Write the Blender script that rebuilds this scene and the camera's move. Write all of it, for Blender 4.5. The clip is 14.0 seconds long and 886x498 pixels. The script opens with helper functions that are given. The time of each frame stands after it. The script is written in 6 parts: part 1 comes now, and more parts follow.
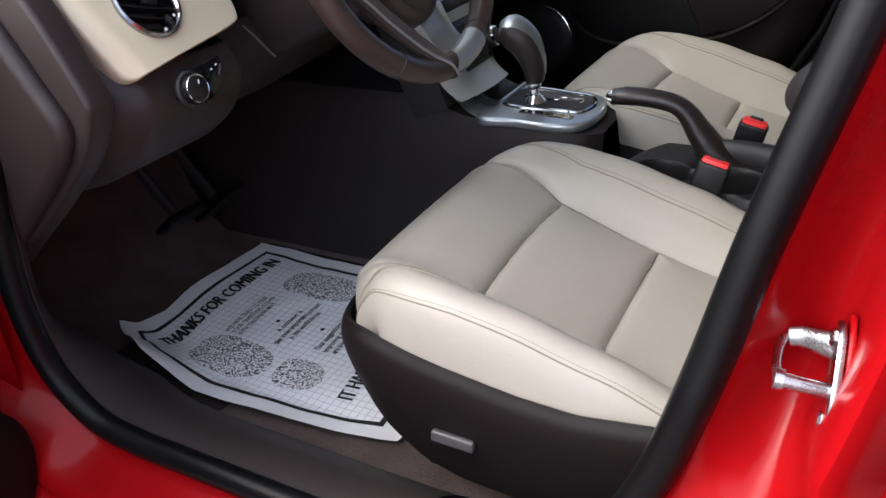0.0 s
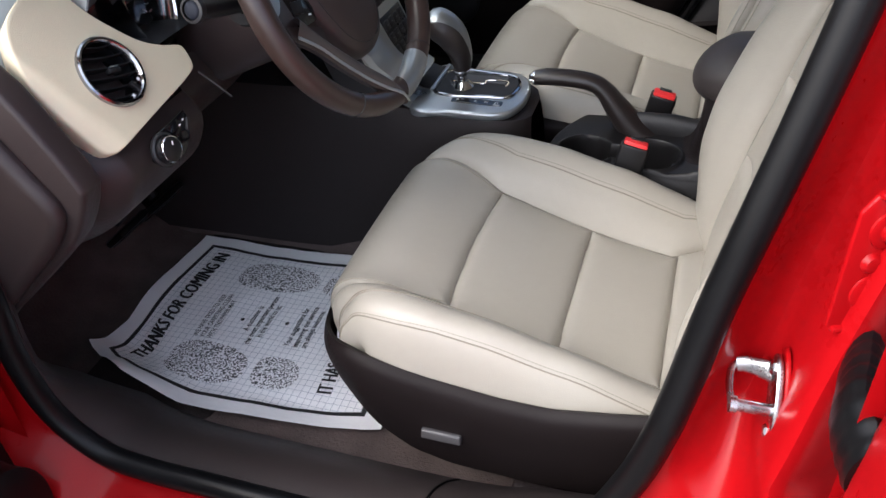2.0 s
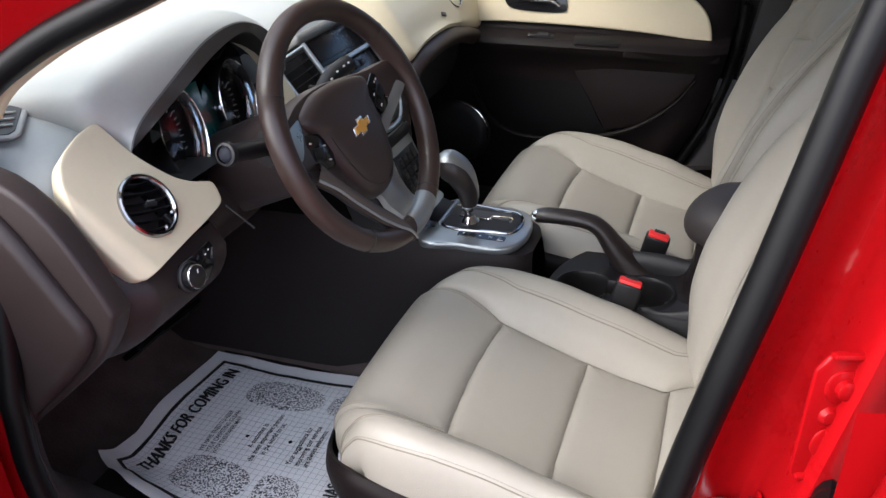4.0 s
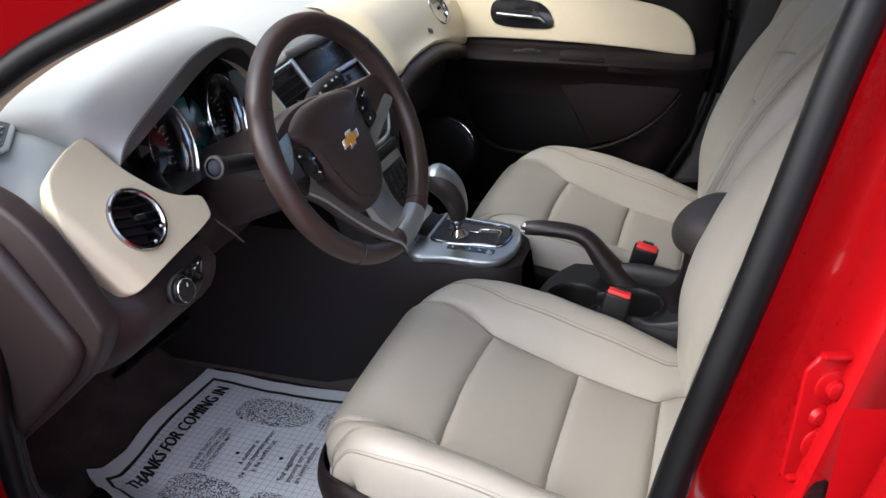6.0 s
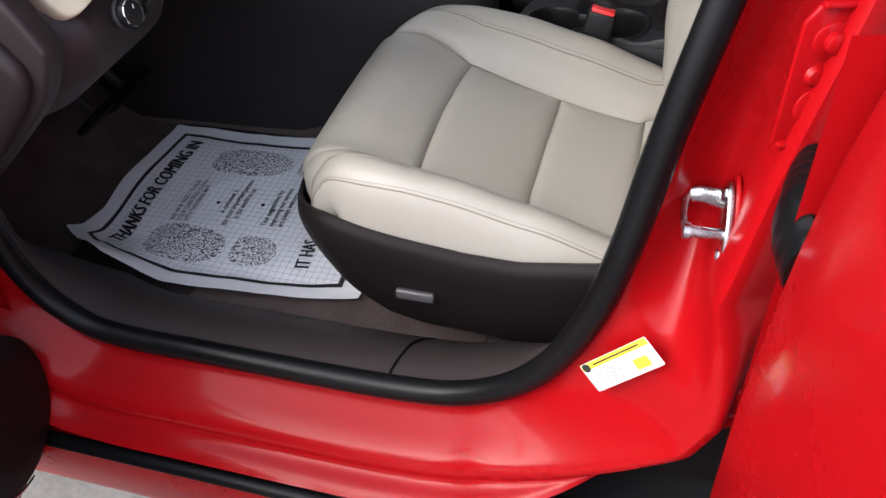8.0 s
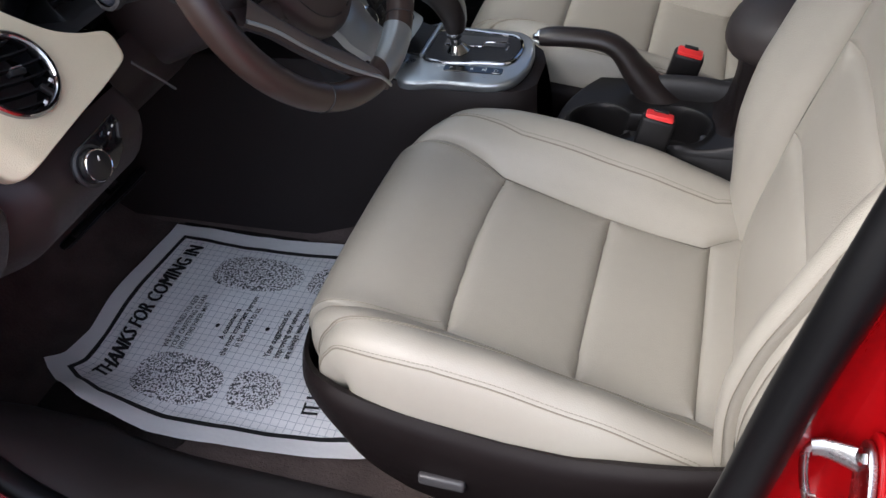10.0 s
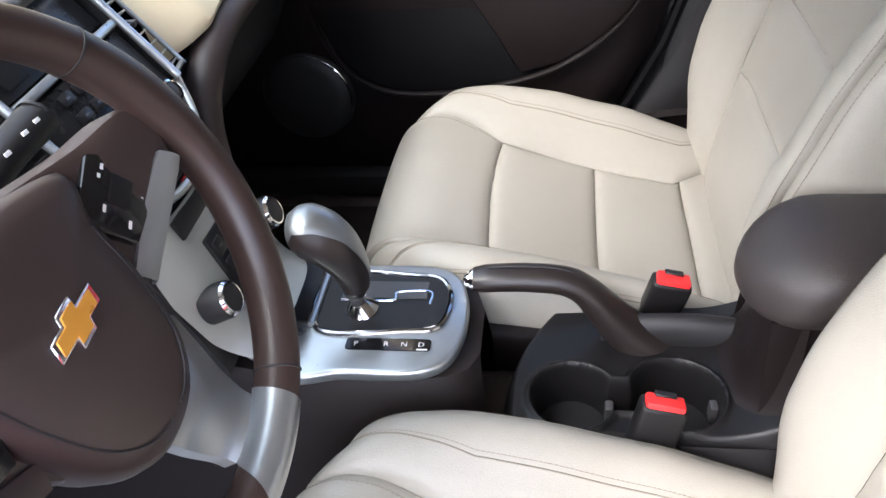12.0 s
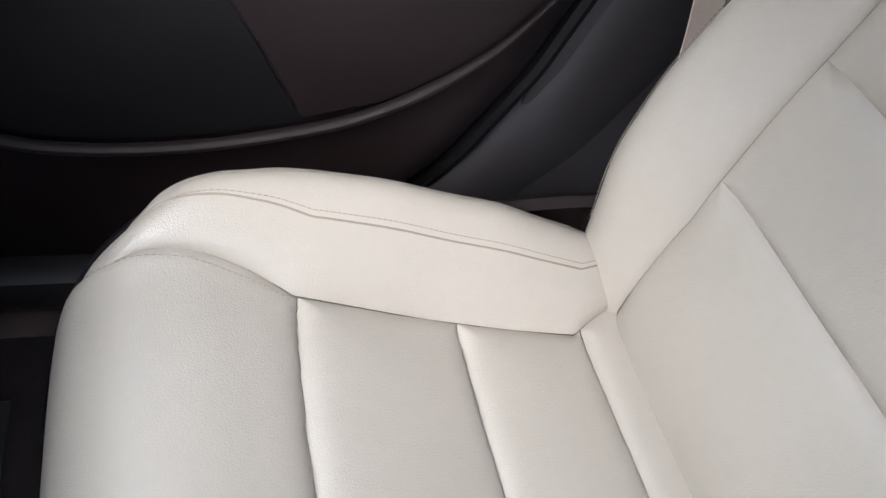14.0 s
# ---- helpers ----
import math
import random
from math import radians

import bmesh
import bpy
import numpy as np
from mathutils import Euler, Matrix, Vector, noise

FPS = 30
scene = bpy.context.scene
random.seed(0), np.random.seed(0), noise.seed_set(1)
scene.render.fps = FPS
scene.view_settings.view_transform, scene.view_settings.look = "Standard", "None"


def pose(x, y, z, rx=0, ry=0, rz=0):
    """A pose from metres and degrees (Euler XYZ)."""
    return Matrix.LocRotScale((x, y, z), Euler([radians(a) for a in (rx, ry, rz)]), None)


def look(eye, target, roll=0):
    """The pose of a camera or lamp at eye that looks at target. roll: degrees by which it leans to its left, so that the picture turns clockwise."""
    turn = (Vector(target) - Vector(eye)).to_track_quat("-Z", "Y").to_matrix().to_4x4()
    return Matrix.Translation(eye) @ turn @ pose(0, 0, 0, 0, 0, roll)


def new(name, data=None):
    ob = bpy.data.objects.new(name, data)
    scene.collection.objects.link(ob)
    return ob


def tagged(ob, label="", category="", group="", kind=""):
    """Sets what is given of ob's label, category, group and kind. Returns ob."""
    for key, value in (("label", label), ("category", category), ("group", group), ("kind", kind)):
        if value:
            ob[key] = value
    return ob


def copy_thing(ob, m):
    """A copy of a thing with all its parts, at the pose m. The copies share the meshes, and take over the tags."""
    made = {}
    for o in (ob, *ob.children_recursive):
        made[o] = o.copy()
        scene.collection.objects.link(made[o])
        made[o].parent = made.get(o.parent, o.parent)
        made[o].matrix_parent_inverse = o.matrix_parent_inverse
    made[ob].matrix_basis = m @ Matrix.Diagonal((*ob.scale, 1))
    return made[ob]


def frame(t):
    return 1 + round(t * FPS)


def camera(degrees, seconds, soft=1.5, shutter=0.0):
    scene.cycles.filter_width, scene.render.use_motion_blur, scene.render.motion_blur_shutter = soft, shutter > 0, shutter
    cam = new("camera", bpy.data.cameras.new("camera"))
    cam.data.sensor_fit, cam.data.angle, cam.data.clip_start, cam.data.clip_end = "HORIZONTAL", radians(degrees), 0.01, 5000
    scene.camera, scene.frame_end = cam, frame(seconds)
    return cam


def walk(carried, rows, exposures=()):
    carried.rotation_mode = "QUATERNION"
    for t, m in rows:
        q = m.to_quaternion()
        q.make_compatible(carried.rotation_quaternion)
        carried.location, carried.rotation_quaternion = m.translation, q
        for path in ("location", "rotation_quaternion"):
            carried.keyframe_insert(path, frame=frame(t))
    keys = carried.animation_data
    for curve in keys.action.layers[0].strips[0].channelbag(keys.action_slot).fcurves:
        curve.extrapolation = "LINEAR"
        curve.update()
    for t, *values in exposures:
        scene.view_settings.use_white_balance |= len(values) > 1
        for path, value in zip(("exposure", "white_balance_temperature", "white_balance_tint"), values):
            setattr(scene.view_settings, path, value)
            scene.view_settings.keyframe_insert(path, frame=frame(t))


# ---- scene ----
cam = camera(57.4, 14.0)
PATH = [
    (0, (0.514, -1.273, 1.145), (-0.313, 0.267, 0.174), -2.6),
    (0.5, (0.459, -1.23, 1.189), (-0.291, 0.293, 0.131), -3.3),
    (1, (0.438, -1.201, 1.228), (-0.245, 0.301, 0.098), -3.6),
    (1.5, (0.439, -1.257, 1.297), (-0.137, 0.247, 0.112), -4.1),
    (2, (0.437, -1.307, 1.333), (-0.108, 0.201, 0.137), -3.7),
    (2.5, (0.444, -1.345, 1.367), (-0.126, 0.167, 0.189), -4.1),
    (3, (0.451, -1.352, 1.377), (-0.146, 0.181, 0.24), -4.0),
    (3.5, (0.457, -1.35, 1.382), (-0.143, 0.234, 0.319), -2.7),
    (4, (0.462, -1.35, 1.393), (-0.142, 0.299, 0.436), -1.6),
    (4.2, (0.463, -1.353, 1.399), (-0.142, 0.321, 0.488), -1.2),
    (6.3, (0.462, -1.358, 1.376), (-0.112, 0.323, 0.457), -2.0),
    (6.5, (0.469, -1.357, 1.359), (-0.088, 0.274, 0.344), -2.6),
    (7, (0.474, -1.366, 1.327), (-0.041, 0.142, 0.118), -3.7),
    (7.2, (0.473, -1.367, 1.308), (-0.025, 0.093, 0.036), -4.1),
    (9.3, (0.447, -1.286, 1.286), (-0.021, 0.081, -0.097), -5.1),
    (9.5, (0.426, -1.225, 1.294), (-0.058, 0.153, -0.072), -5.2),
    (10, (0.389, -1.115, 1.302), (-0.144, 0.285, -0.024), -6.1),
    (10.5, (0.325, -1.034, 1.295), (-0.175, 0.401, -0.006), -6.7),
    (11, (0.277, -0.962, 1.289), (-0.129, 0.5, -0.014), -6.1),
    (11.5, (0.241, -0.836, 1.277), (-0.098, 0.644, -0.026), -5.8),
    (11.7, (0.238, -0.774, 1.27), (-0.088, 0.736, 0.0), -6.2),
    (12, (0.242, -0.657, 1.286), (-0.036, 0.904, 0.067), -5.7),
    (12.2, (0.22, -0.606, 1.281), (0.018, 1.016, 0.128), -3.3),
    (12.5, (0.186, -0.567, 1.306), (0.141, 1.098, 0.198), -0.5),
    (13, (0.173, -0.447, 1.296), (0.474, 1.205, 0.21), 7.2),
    (13.3, (0.125, -0.333, 1.27), (0.6, 1.273, 0.178), 11.6),
    (13.5, (0.066, -0.237, 1.198), (0.629, 1.26, -0.003), 14.9),
    (13.7, (0.037, -0.128, 1.122), (0.724, 1.303, -0.095), 20.6),
    (14, (0.049, 0.101, 1.121), (0.704, 1.345, -0.301), 18.6),
]
LOOKS = [(t, look(eye, target, roll)) for t, eye, target, roll in PATH]
EXPOSURES = [(0, 0.86, 5900, 9), (3, 0.92, 5900, 9), (7, 0.86, 5850, 9), (9.5, 0.64, 5900, 9), (10.0, 0.70, 5850, 9), (10.4, 1.06, 5800, 9), (11, 1.34, 5750, 9), (12, 1.92, 5800, 10), (12.6, 2.10, 5800, 10), (13.1, 2.06, 5850, 10), (13.5, 2.20, 5700, 11), (14, 1.78, 5600, 12)]
walk(cam, LOOKS, EXPOSURES)

# ---- light ----
SUN_TURN, SUN_UP = radians(222), radians(44)
world = bpy.data.worlds.new("sky")
world.use_nodes = True
scene.world = world
_n = world.node_tree.nodes
_sky = _n.new("ShaderNodeTexSky")
_sky.sky_type, _sky.sun_disc = "NISHITA", False
_sky.sun_elevation, _sky.sun_rotation = SUN_UP, SUN_TURN
_sky.air_density, _sky.dust_density, _sky.ozone_density = 0.6, 4.5, 0.5
world.node_tree.links.new(_sky.outputs[0], _n["Background"].inputs[0])
_n["Background"].inputs[1].default_value = 0.27
sun_data = bpy.data.lights.new("sun", "SUN")
sun_data.energy, sun_data.angle, sun_data.color = 1.75, radians(150), (1.0, 0.965, 0.885)
sun = new("sun", sun_data)
_d = Vector((math.sin(SUN_TURN) * math.cos(SUN_UP), math.cos(SUN_TURN) * math.cos(SUN_UP), math.sin(SUN_UP)))
sun.matrix_world = look((0, 0, 8), Vector((0, 0, 8)) - _d)


# ---- materials ----
def material(name, base, rough=0.5, metal=0.0, vary=0.12, scale=6.0, grain=0.0, grain_scale=900.0, relief=0.0, relief_scale=60.0,
             coat=0.0, spec=0.5, wear=0.0, voronoi=False):
    """A surface with colour that drifts at a large and a fine scale, and grain and relief as bump."""
    m = bpy.data.materials.new(name)
    m.use_nodes = True
    nt = m.node_tree
    n, link = nt.nodes, nt.links.new
    b = n["Principled BSDF"]
    co = n.new("ShaderNodeTexCoord")
    big = n.new("ShaderNodeTexNoise")
    big.inputs["Scale"].default_value, big.inputs["Detail"].default_value = scale, 5
    fine = n.new("ShaderNodeTexNoise")
    fine.inputs["Scale"].default_value, fine.inputs["Detail"].default_value = scale * 22, 3
    link(co.outputs["Object"], big.inputs["Vector"])
    link(co.outputs["Object"], fine.inputs["Vector"])
    add = n.new("ShaderNodeMath")
    add.operation = "MULTIPLY_ADD"
    add.inputs[1].default_value = 0.35
    link(fine.outputs["Fac"], add.inputs[0])
    link(big.outputs["Fac"], add.inputs[2])
    ramp = n.new("ShaderNodeMapRange")
    ramp.inputs["From Min"].default_value, ramp.inputs["From Max"].default_value = 0.4, 0.95
    ramp.inputs["To Min"].default_value, ramp.inputs["To Max"].default_value = 1 - vary, 1 + vary
    link(add.outputs[0], ramp.inputs["Value"])
    mix = n.new("ShaderNodeMix")
    mix.data_type, mix.blend_type = "RGBA", "MULTIPLY"
    mix.inputs["Factor"].default_value = 1
    mix.inputs["A"].default_value = (*base, 1)
    link(ramp.outputs[0], mix.inputs["B"])
    link(mix.outputs["Result"], b.inputs["Base Color"])
    rr = n.new("ShaderNodeMapRange")
    rr.inputs["From Min"].default_value, rr.inputs["From Max"].default_value = 0.4, 0.95
    rr.inputs["To Min"].default_value, rr.inputs["To Max"].default_value = max(rough - 0.08 - wear, 0.02), min(rough + 0.08 + wear, 1)
    link(add.outputs[0], rr.inputs["Value"])
    link(rr.outputs[0], b.inputs["Roughness"])
    b.inputs["Metallic"].default_value = metal
    b.inputs["Specular IOR Level"].default_value = spec
    b.inputs["Coat Weight"].default_value = coat
    b.inputs["Coat Roughness"].default_value = 0.08
    last = None
    if relief:
        soft = n.new("ShaderNodeTexNoise")
        soft.inputs["Scale"].default_value, soft.inputs["Detail"].default_value = relief_scale, 4
        link(co.outputs["Object"], soft.inputs["Vector"])
        bump = n.new("ShaderNodeBump")
        bump.inputs["Strength"].default_value, bump.inputs["Distance"].default_value = relief, 0.004
        link(soft.outputs["Fac"], bump.inputs["Height"])
        last = bump
    if grain:
        g = n.new("ShaderNodeTexVoronoi" if voronoi else "ShaderNodeTexNoise")
        g.inputs["Scale"].default_value = grain_scale
        link(co.outputs["Object"], g.inputs["Vector"])
        bump = n.new("ShaderNodeBump")
        bump.inputs["Strength"].default_value, bump.inputs["Distance"].default_value = grain, 0.0006
        link(g.outputs[0], bump.inputs["Height"])
        if last:
            link(last.outputs[0], bump.inputs["Normal"])
        last = bump
    if last:
        link(last.outputs[0], b.inputs["Normal"])
    return m


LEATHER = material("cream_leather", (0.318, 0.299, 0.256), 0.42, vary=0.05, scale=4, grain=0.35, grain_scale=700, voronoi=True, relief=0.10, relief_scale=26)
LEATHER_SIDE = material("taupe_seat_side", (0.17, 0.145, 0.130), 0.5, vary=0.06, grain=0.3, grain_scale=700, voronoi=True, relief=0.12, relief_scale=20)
SEAM = material("seam_groove", (0.20, 0.18, 0.145), 0.8, vary=0.1)
THREAD = material("stitch_thread", (0.19, 0.17, 0.135), 0.7, vary=0.1)
# cocoa trim darkened: weaker light on skirts and door is put into the colour
BROWN = material("cocoa_plastic_shaded", (0.0100, 0.0075, 0.0076), 0.46, vary=0.12, grain=0.35, grain_scale=1100, voronoi=True, spec=0.12)
# the same cocoa lightened, for light that misses the sill and kick panel
SILL_BROWN = material("cocoa_sill_lit", (0.034, 0.027, 0.026), 0.5, vary=0.12, grain=0.35, grain_scale=1100, voronoi=True, spec=0.25)
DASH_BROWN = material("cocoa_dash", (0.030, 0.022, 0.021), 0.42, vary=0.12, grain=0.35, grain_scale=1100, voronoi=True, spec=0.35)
CONSOLE_BROWN = material("cocoa_console", (0.018, 0.0142, 0.0140), 0.55, vary=0.15, grain=0.35, grain_scale=1100, voronoi=True, spec=0.2)
HUB = material("cocoa_hub", (0.034, 0.023, 0.021), 0.42, vary=0.06, grain=0.04, grain_scale=1100, voronoi=True)
TRAY = material("black_tray", (0.009, 0.0085, 0.009), 0.42, vary=0.15, grain=0.2, grain_scale=1000, spec=0.3)
BROWN_LEATHER = material("cocoa_leather", (0.034, 0.021, 0.0175), 0.36, vary=0.14, grain=0.08, grain_scale=800, voronoi=True, relief=0.05)
HANDLE = material("dark_grip_leather", (0.017, 0.0125, 0.0118), 0.38, vary=0.14, grain=0.2, grain_scale=800, voronoi=True)
BLACKISH = material("black_plastic", (0.014, 0.0135, 0.0145), 0.5, vary=0.15, grain=0.3, grain_scale=1000)
VENT_BLACK = material("vent_black", (0.006, 0.006, 0.007), 0.45, vary=0.15)
RADIO_BLACK = material("radio_black", (0.010, 0.010, 0.011), 0.30, vary=0.2, spec=0.25)
GLOSS_BLACK = material("gloss_black", (0.008, 0.008, 0.009), 0.12, vary=0.1)
# hood brim: darker grey than the hood, with less glare put into it
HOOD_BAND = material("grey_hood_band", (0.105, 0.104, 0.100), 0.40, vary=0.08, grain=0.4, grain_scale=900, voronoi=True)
ARM_LEATHER = material("grey_brown_armrest", (0.030, 0.0245, 0.0235), 0.52, vary=0.12, grain=0.25, grain_scale=800, voronoi=True)
# windscreen glare on a dark dash is put into this pale colour
DASH_TOP_GLARE = material("soft_dash_top_glare", (0.40, 0.415, 0.395), 0.40, vary=0.06, grain=0.4, grain_scale=900, voronoi=True)
BEIGE = material("beige_trim", (0.67, 0.60, 0.425), 0.46, vary=0.04, grain=0.3, grain_scale=900, voronoi=True)
SATIN_GREY = material("satin_grey", (0.30, 0.315, 0.30), 0.45, metal=0.5, vary=0.05, scale=20)
DARK_MAT = material("black_carpet_mat", (0.030, 0.025, 0.024), 0.95, vary=0.3, scale=14, grain=1.0, grain_scale=420, relief=0.5, relief_scale=180, spec=0.1)
DARK_CHROME = material("dark_chrome", (0.36, 0.36, 0.38), 0.14, metal=1.0, vary=0.05)
CARPET = material("dark_carpet", (0.085, 0.067, 0.062), 0.95, vary=0.3, scale=14, grain=1.0, grain_scale=420, relief=0.5, relief_scale=180, spec=0.1)
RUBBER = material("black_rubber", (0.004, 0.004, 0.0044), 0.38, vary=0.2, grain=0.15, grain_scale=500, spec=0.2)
PAINT = material("red_car_paint", (0.29, 0.0024, 0.0042), 0.30, vary=0.05, scale=3, spec=0.10, coat=0.16, relief=0.03, relief_scale=14)
CHROME = material("chrome", (0.78, 0.78, 0.80), 0.09, metal=1.0, vary=0.05)
KNOB_SILVER = material("knob_silver", (0.29, 0.31, 0.32), 0.40, metal=0.9, vary=0.05, scale=20)
SATIN = material("satin_silver", (0.40, 0.425, 0.44), 0.33, metal=0.85, vary=0.05, scale=20)
ZINC = material("zinc_steel", (0.46, 0.46, 0.47), 0.24, metal=1.0, vary=0.15, scale=40, wear=0.05)
RED_PLASTIC = material("red_button", (0.72, 0.03, 0.03), 0.4, vary=0.06)
GOLD = material("gold_badge", (0.75, 0.36, 0.05), 0.3, metal=0.4, vary=0.06)
TEAL = material("teal_display", (0.01, 0.10, 0.085), 0.2, vary=0.2)
WHITE_MARK = material("white_marking", (0.75, 0.75, 0.75), 0.6, vary=0.05)
INK = material("black_ink", (0.012, 0.012, 0.013), 0.8, vary=0.1)
YELLOW = material("yellow_label", (0.80, 0.62, 0.03), 0.5, vary=0.05)
LABEL_WHITE = material("white_label", (0.80, 0.80, 0.78), 0.45, vary=0.03)
HEADLINER = material("beige_headliner", (0.52, 0.48, 0.41), 0.9, vary=0.06, grain=0.6, grain_scale=500)
ASPHALT = material("grey_paving", (0.20, 0.195, 0.185), 0.9, vary=0.35, scale=3, grain=1.0, grain_scale=160, relief=0.6, relief_scale=50)
BELT = material("beige_webbing", (0.48, 0.42, 0.34), 0.75, vary=0.06, grain=0.6, grain_scale=900)
STALK_CAP = material("blue_grey_cap", (0.018, 0.020, 0.028), 0.6, vary=0.1, spec=0.2)
GRAPHITE = material("grey_lever", (0.055, 0.053, 0.055), 0.4, vary=0.1)
EDGE_GREY = material("bronze_grey_edge", (0.11, 0.095, 0.088), 0.36, metal=0.5, vary=0.06)
TYRE = material("tyre_rubber", (0.015, 0.015, 0.015), 0.8, vary=0.2)


def glass_material(name, tint):
    m = bpy.data.materials.new(name)
    m.use_nodes = True
    nt = m.node_tree
    out = nt.nodes["Material Output"]
    clear = nt.nodes.new("ShaderNodeBsdfTransparent")
    clear.inputs[0].default_value = (*tint, 1)
    shine = nt.nodes.new("ShaderNodeBsdfGlossy")
    shine.inputs["Roughness"].default_value = 0.01
    fres = nt.nodes.new("ShaderNodeFresnel")
    fres.inputs[0].default_value = 1.45
    mix = nt.nodes.new("ShaderNodeMixShader")
    nt.links.new(fres.outputs[0], mix.inputs[0])
    nt.links.new(clear.outputs[0], mix.inputs[1])
    nt.links.new(shine.outputs[0], mix.inputs[2])
    nt.links.new(mix.outputs[0], out.inputs[0])
    return m


GLASS = glass_material("green_tint_glass", (0.86, 0.92, 0.90))
LENS = glass_material("clear_lens", (0.95, 0.95, 0.95))


def paper_material():
    """White paper with a fine printed squared grid and soft crumples."""
    m = material("white_paper", (0.85, 0.855, 0.865), 0.75, vary=0.03, scale=9, relief=0.9, relief_scale=17)
    nt = m.node_tree
    n, link = nt.nodes, nt.links.new
    b = n["Principled BSDF"]
    src = b.inputs["Base Color"].links[0].from_socket
    co = n.new("ShaderNodeTexCoord")
    sep = n.new("ShaderNodeSeparateXYZ")
    link(co.outputs["Object"], sep.inputs[0])
    lines = []
    for axis in (0, 1):
        f = n.new("ShaderNodeMath")
        f.operation = "PINGPONG"
        f.inputs[1].default_value = 0.0062
        link(sep.outputs[axis], f.inputs[0])
        lt = n.new("ShaderNodeMath")
        lt.operation = "LESS_THAN"
        lt.inputs[1].default_value = 0.00042
        link(f.outputs[0], lt.inputs[0])
        lines.append(lt)
    mx = n.new("ShaderNodeMath")
    mx.operation = "MAXIMUM"
    link(lines[0].outputs[0], mx.inputs[0])
    link(lines[1].outputs[0], mx.inputs[1])
    mix = n.new("ShaderNodeMix")
    mix.data_type = "RGBA"
    link(mx.outputs[0], mix.inputs["Factor"])
    link(src, mix.inputs["A"])
    mix.inputs["B"].default_value = (0.42, 0.45, 0.50, 1)
    link(mix.outputs["Result"], b.inputs["Base Color"])
    return m


def footprint_material():
    """Black squiggles on white, as a printed shoe sole."""
    m = material("printed_sole", (0.88, 0.88, 0.88), 0.75)
    nt = m.node_tree
    n, link = nt.nodes, nt.links.new
    b = n["Principled BSDF"]
    co = n.new("ShaderNodeTexCoord")
    no = n.new("ShaderNodeTexNoise")
    no.inputs["Scale"].default_value, no.inputs["Detail"].default_value = 330, 1.5
    link(co.outputs["Object"], no.inputs["Vector"])
    ramp = n.new("ShaderNodeValToRGB")
    ramp.color_ramp.elements[0].position, ramp.color_ramp.elements[1].position = 0.455, 0.505
    ramp.color_ramp.elements[0].color, ramp.color_ramp.elements[1].color = (0.07, 0.07, 0.075, 1), (0.84, 0.84, 0.86, 1)
    link(no.outputs["Fac"], ramp.inputs[0])
    link(ramp.outputs[0], b.inputs["Base Color"])
    return m


PAPER = paper_material()
PAPER_PLAIN = material("paper_margin", (0.86, 0.86, 0.865), 0.75, vary=0.03, scale=9, relief=0.9, relief_scale=17)
SOLE = footprint_material()


# ---- mesh helpers ----
def thing(name, at, label="", category="", group="", kind=""):
    ob = new(name)
    ob.empty_display_size = 0.05
    ob.location = at
    return tagged(ob, label, category, group, kind)


def origin(ob):
    o = Vector((0, 0, 0))
    while ob is not None:
        o += Vector(ob.location)
        ob = ob.parent
    return o


def part(name, bm, mat, parent=None, label="", smooth=True):
    """Links a bmesh, made in world coordinates, as one mesh under a thing or a part."""
    me = bpy.data.meshes.new(name)
    if parent is not None:
        bmesh.ops.translate(bm, verts=bm.verts, vec=-origin(parent))
    bmesh.ops.recalc_face_normals(bm, faces=bm.faces)
    bm.to_mesh(me)
    bm.free()
    if smooth:
        me.shade_smooth()
        me.set_sharp_from_angle(angle=radians(40))
    me.materials.append(mat)
    ob = new(name, me)
    ob.parent = parent
    return tagged(ob, label)


def grid(P, close_u=False, close_v=False):
    """A bmesh from an array of points (nu, nv, 3)."""
    P = np.asarray(P, float)
    nu, nv = P.shape[:2]
    bm = bmesh.new()
    vs = [[bm.verts.new(P[i, j]) for j in range(nv)] for i in range(nu)]
    for i in range(nu if close_u else nu - 1):
        for j in range(nv if close_v else nv - 1):
            a, b, c, d = vs[i][j], vs[(i + 1) % nu][j], vs[(i + 1) % nu][(j + 1) % nv], vs[i][(j + 1) % nv]
            bm.faces.new((a, b, c, d))
    return bm


def cap(bm):
    bm.edges.ensure_lookup_table()
    edges = [e for e in bm.edges if e.is_boundary]
    bmesh.ops.holes_fill(bm, edges=edges, sides=0)
    return bm


def join(*bms):
    out = bmesh.new()
    for bm in bms:
        me = bpy.data.meshes.new("tmp")
        bm.to_mesh(me)
        bm.free()
        out.from_mesh(me)
        bpy.data.meshes.remove(me)
    return out


def smooth_line(pts, n, closed=False):
    """n points evenly along a Catmull-Rom curve through pts."""
    p = np.asarray(pts, float)
    k = len(p)
    ext = np.vstack([p[-1], p, p[0], p[1]]) if closed else np.vstack([2 * p[0] - p[1], p, 2 * p[-1] - p[-2]])
    seg = k if closed else k - 1
    t = np.linspace(0, 1, 25)[:, None]
    out = []
    for i in range(seg):
        a, b, c, d = ext[i], ext[i + 1], ext[i + 2], ext[i + 3]
        out.append((0.5 * (2 * b + (c - a) * t + (2 * a - 5 * b + 4 * c - d) * t**2 + (3 * b - a - 3 * c + d) * t**3))[:-1])
    out.append(ext[seg + 1][None])
    q = np.vstack(out)
    s = np.r_[0, np.cumsum(np.linalg.norm(np.diff(q, axis=0), axis=1))]
    w = np.linspace(0, s[-1], n, endpoint=not closed)
    return np.stack([np.interp(w, s, q[:, a]) for a in range(q.shape[1])], 1)


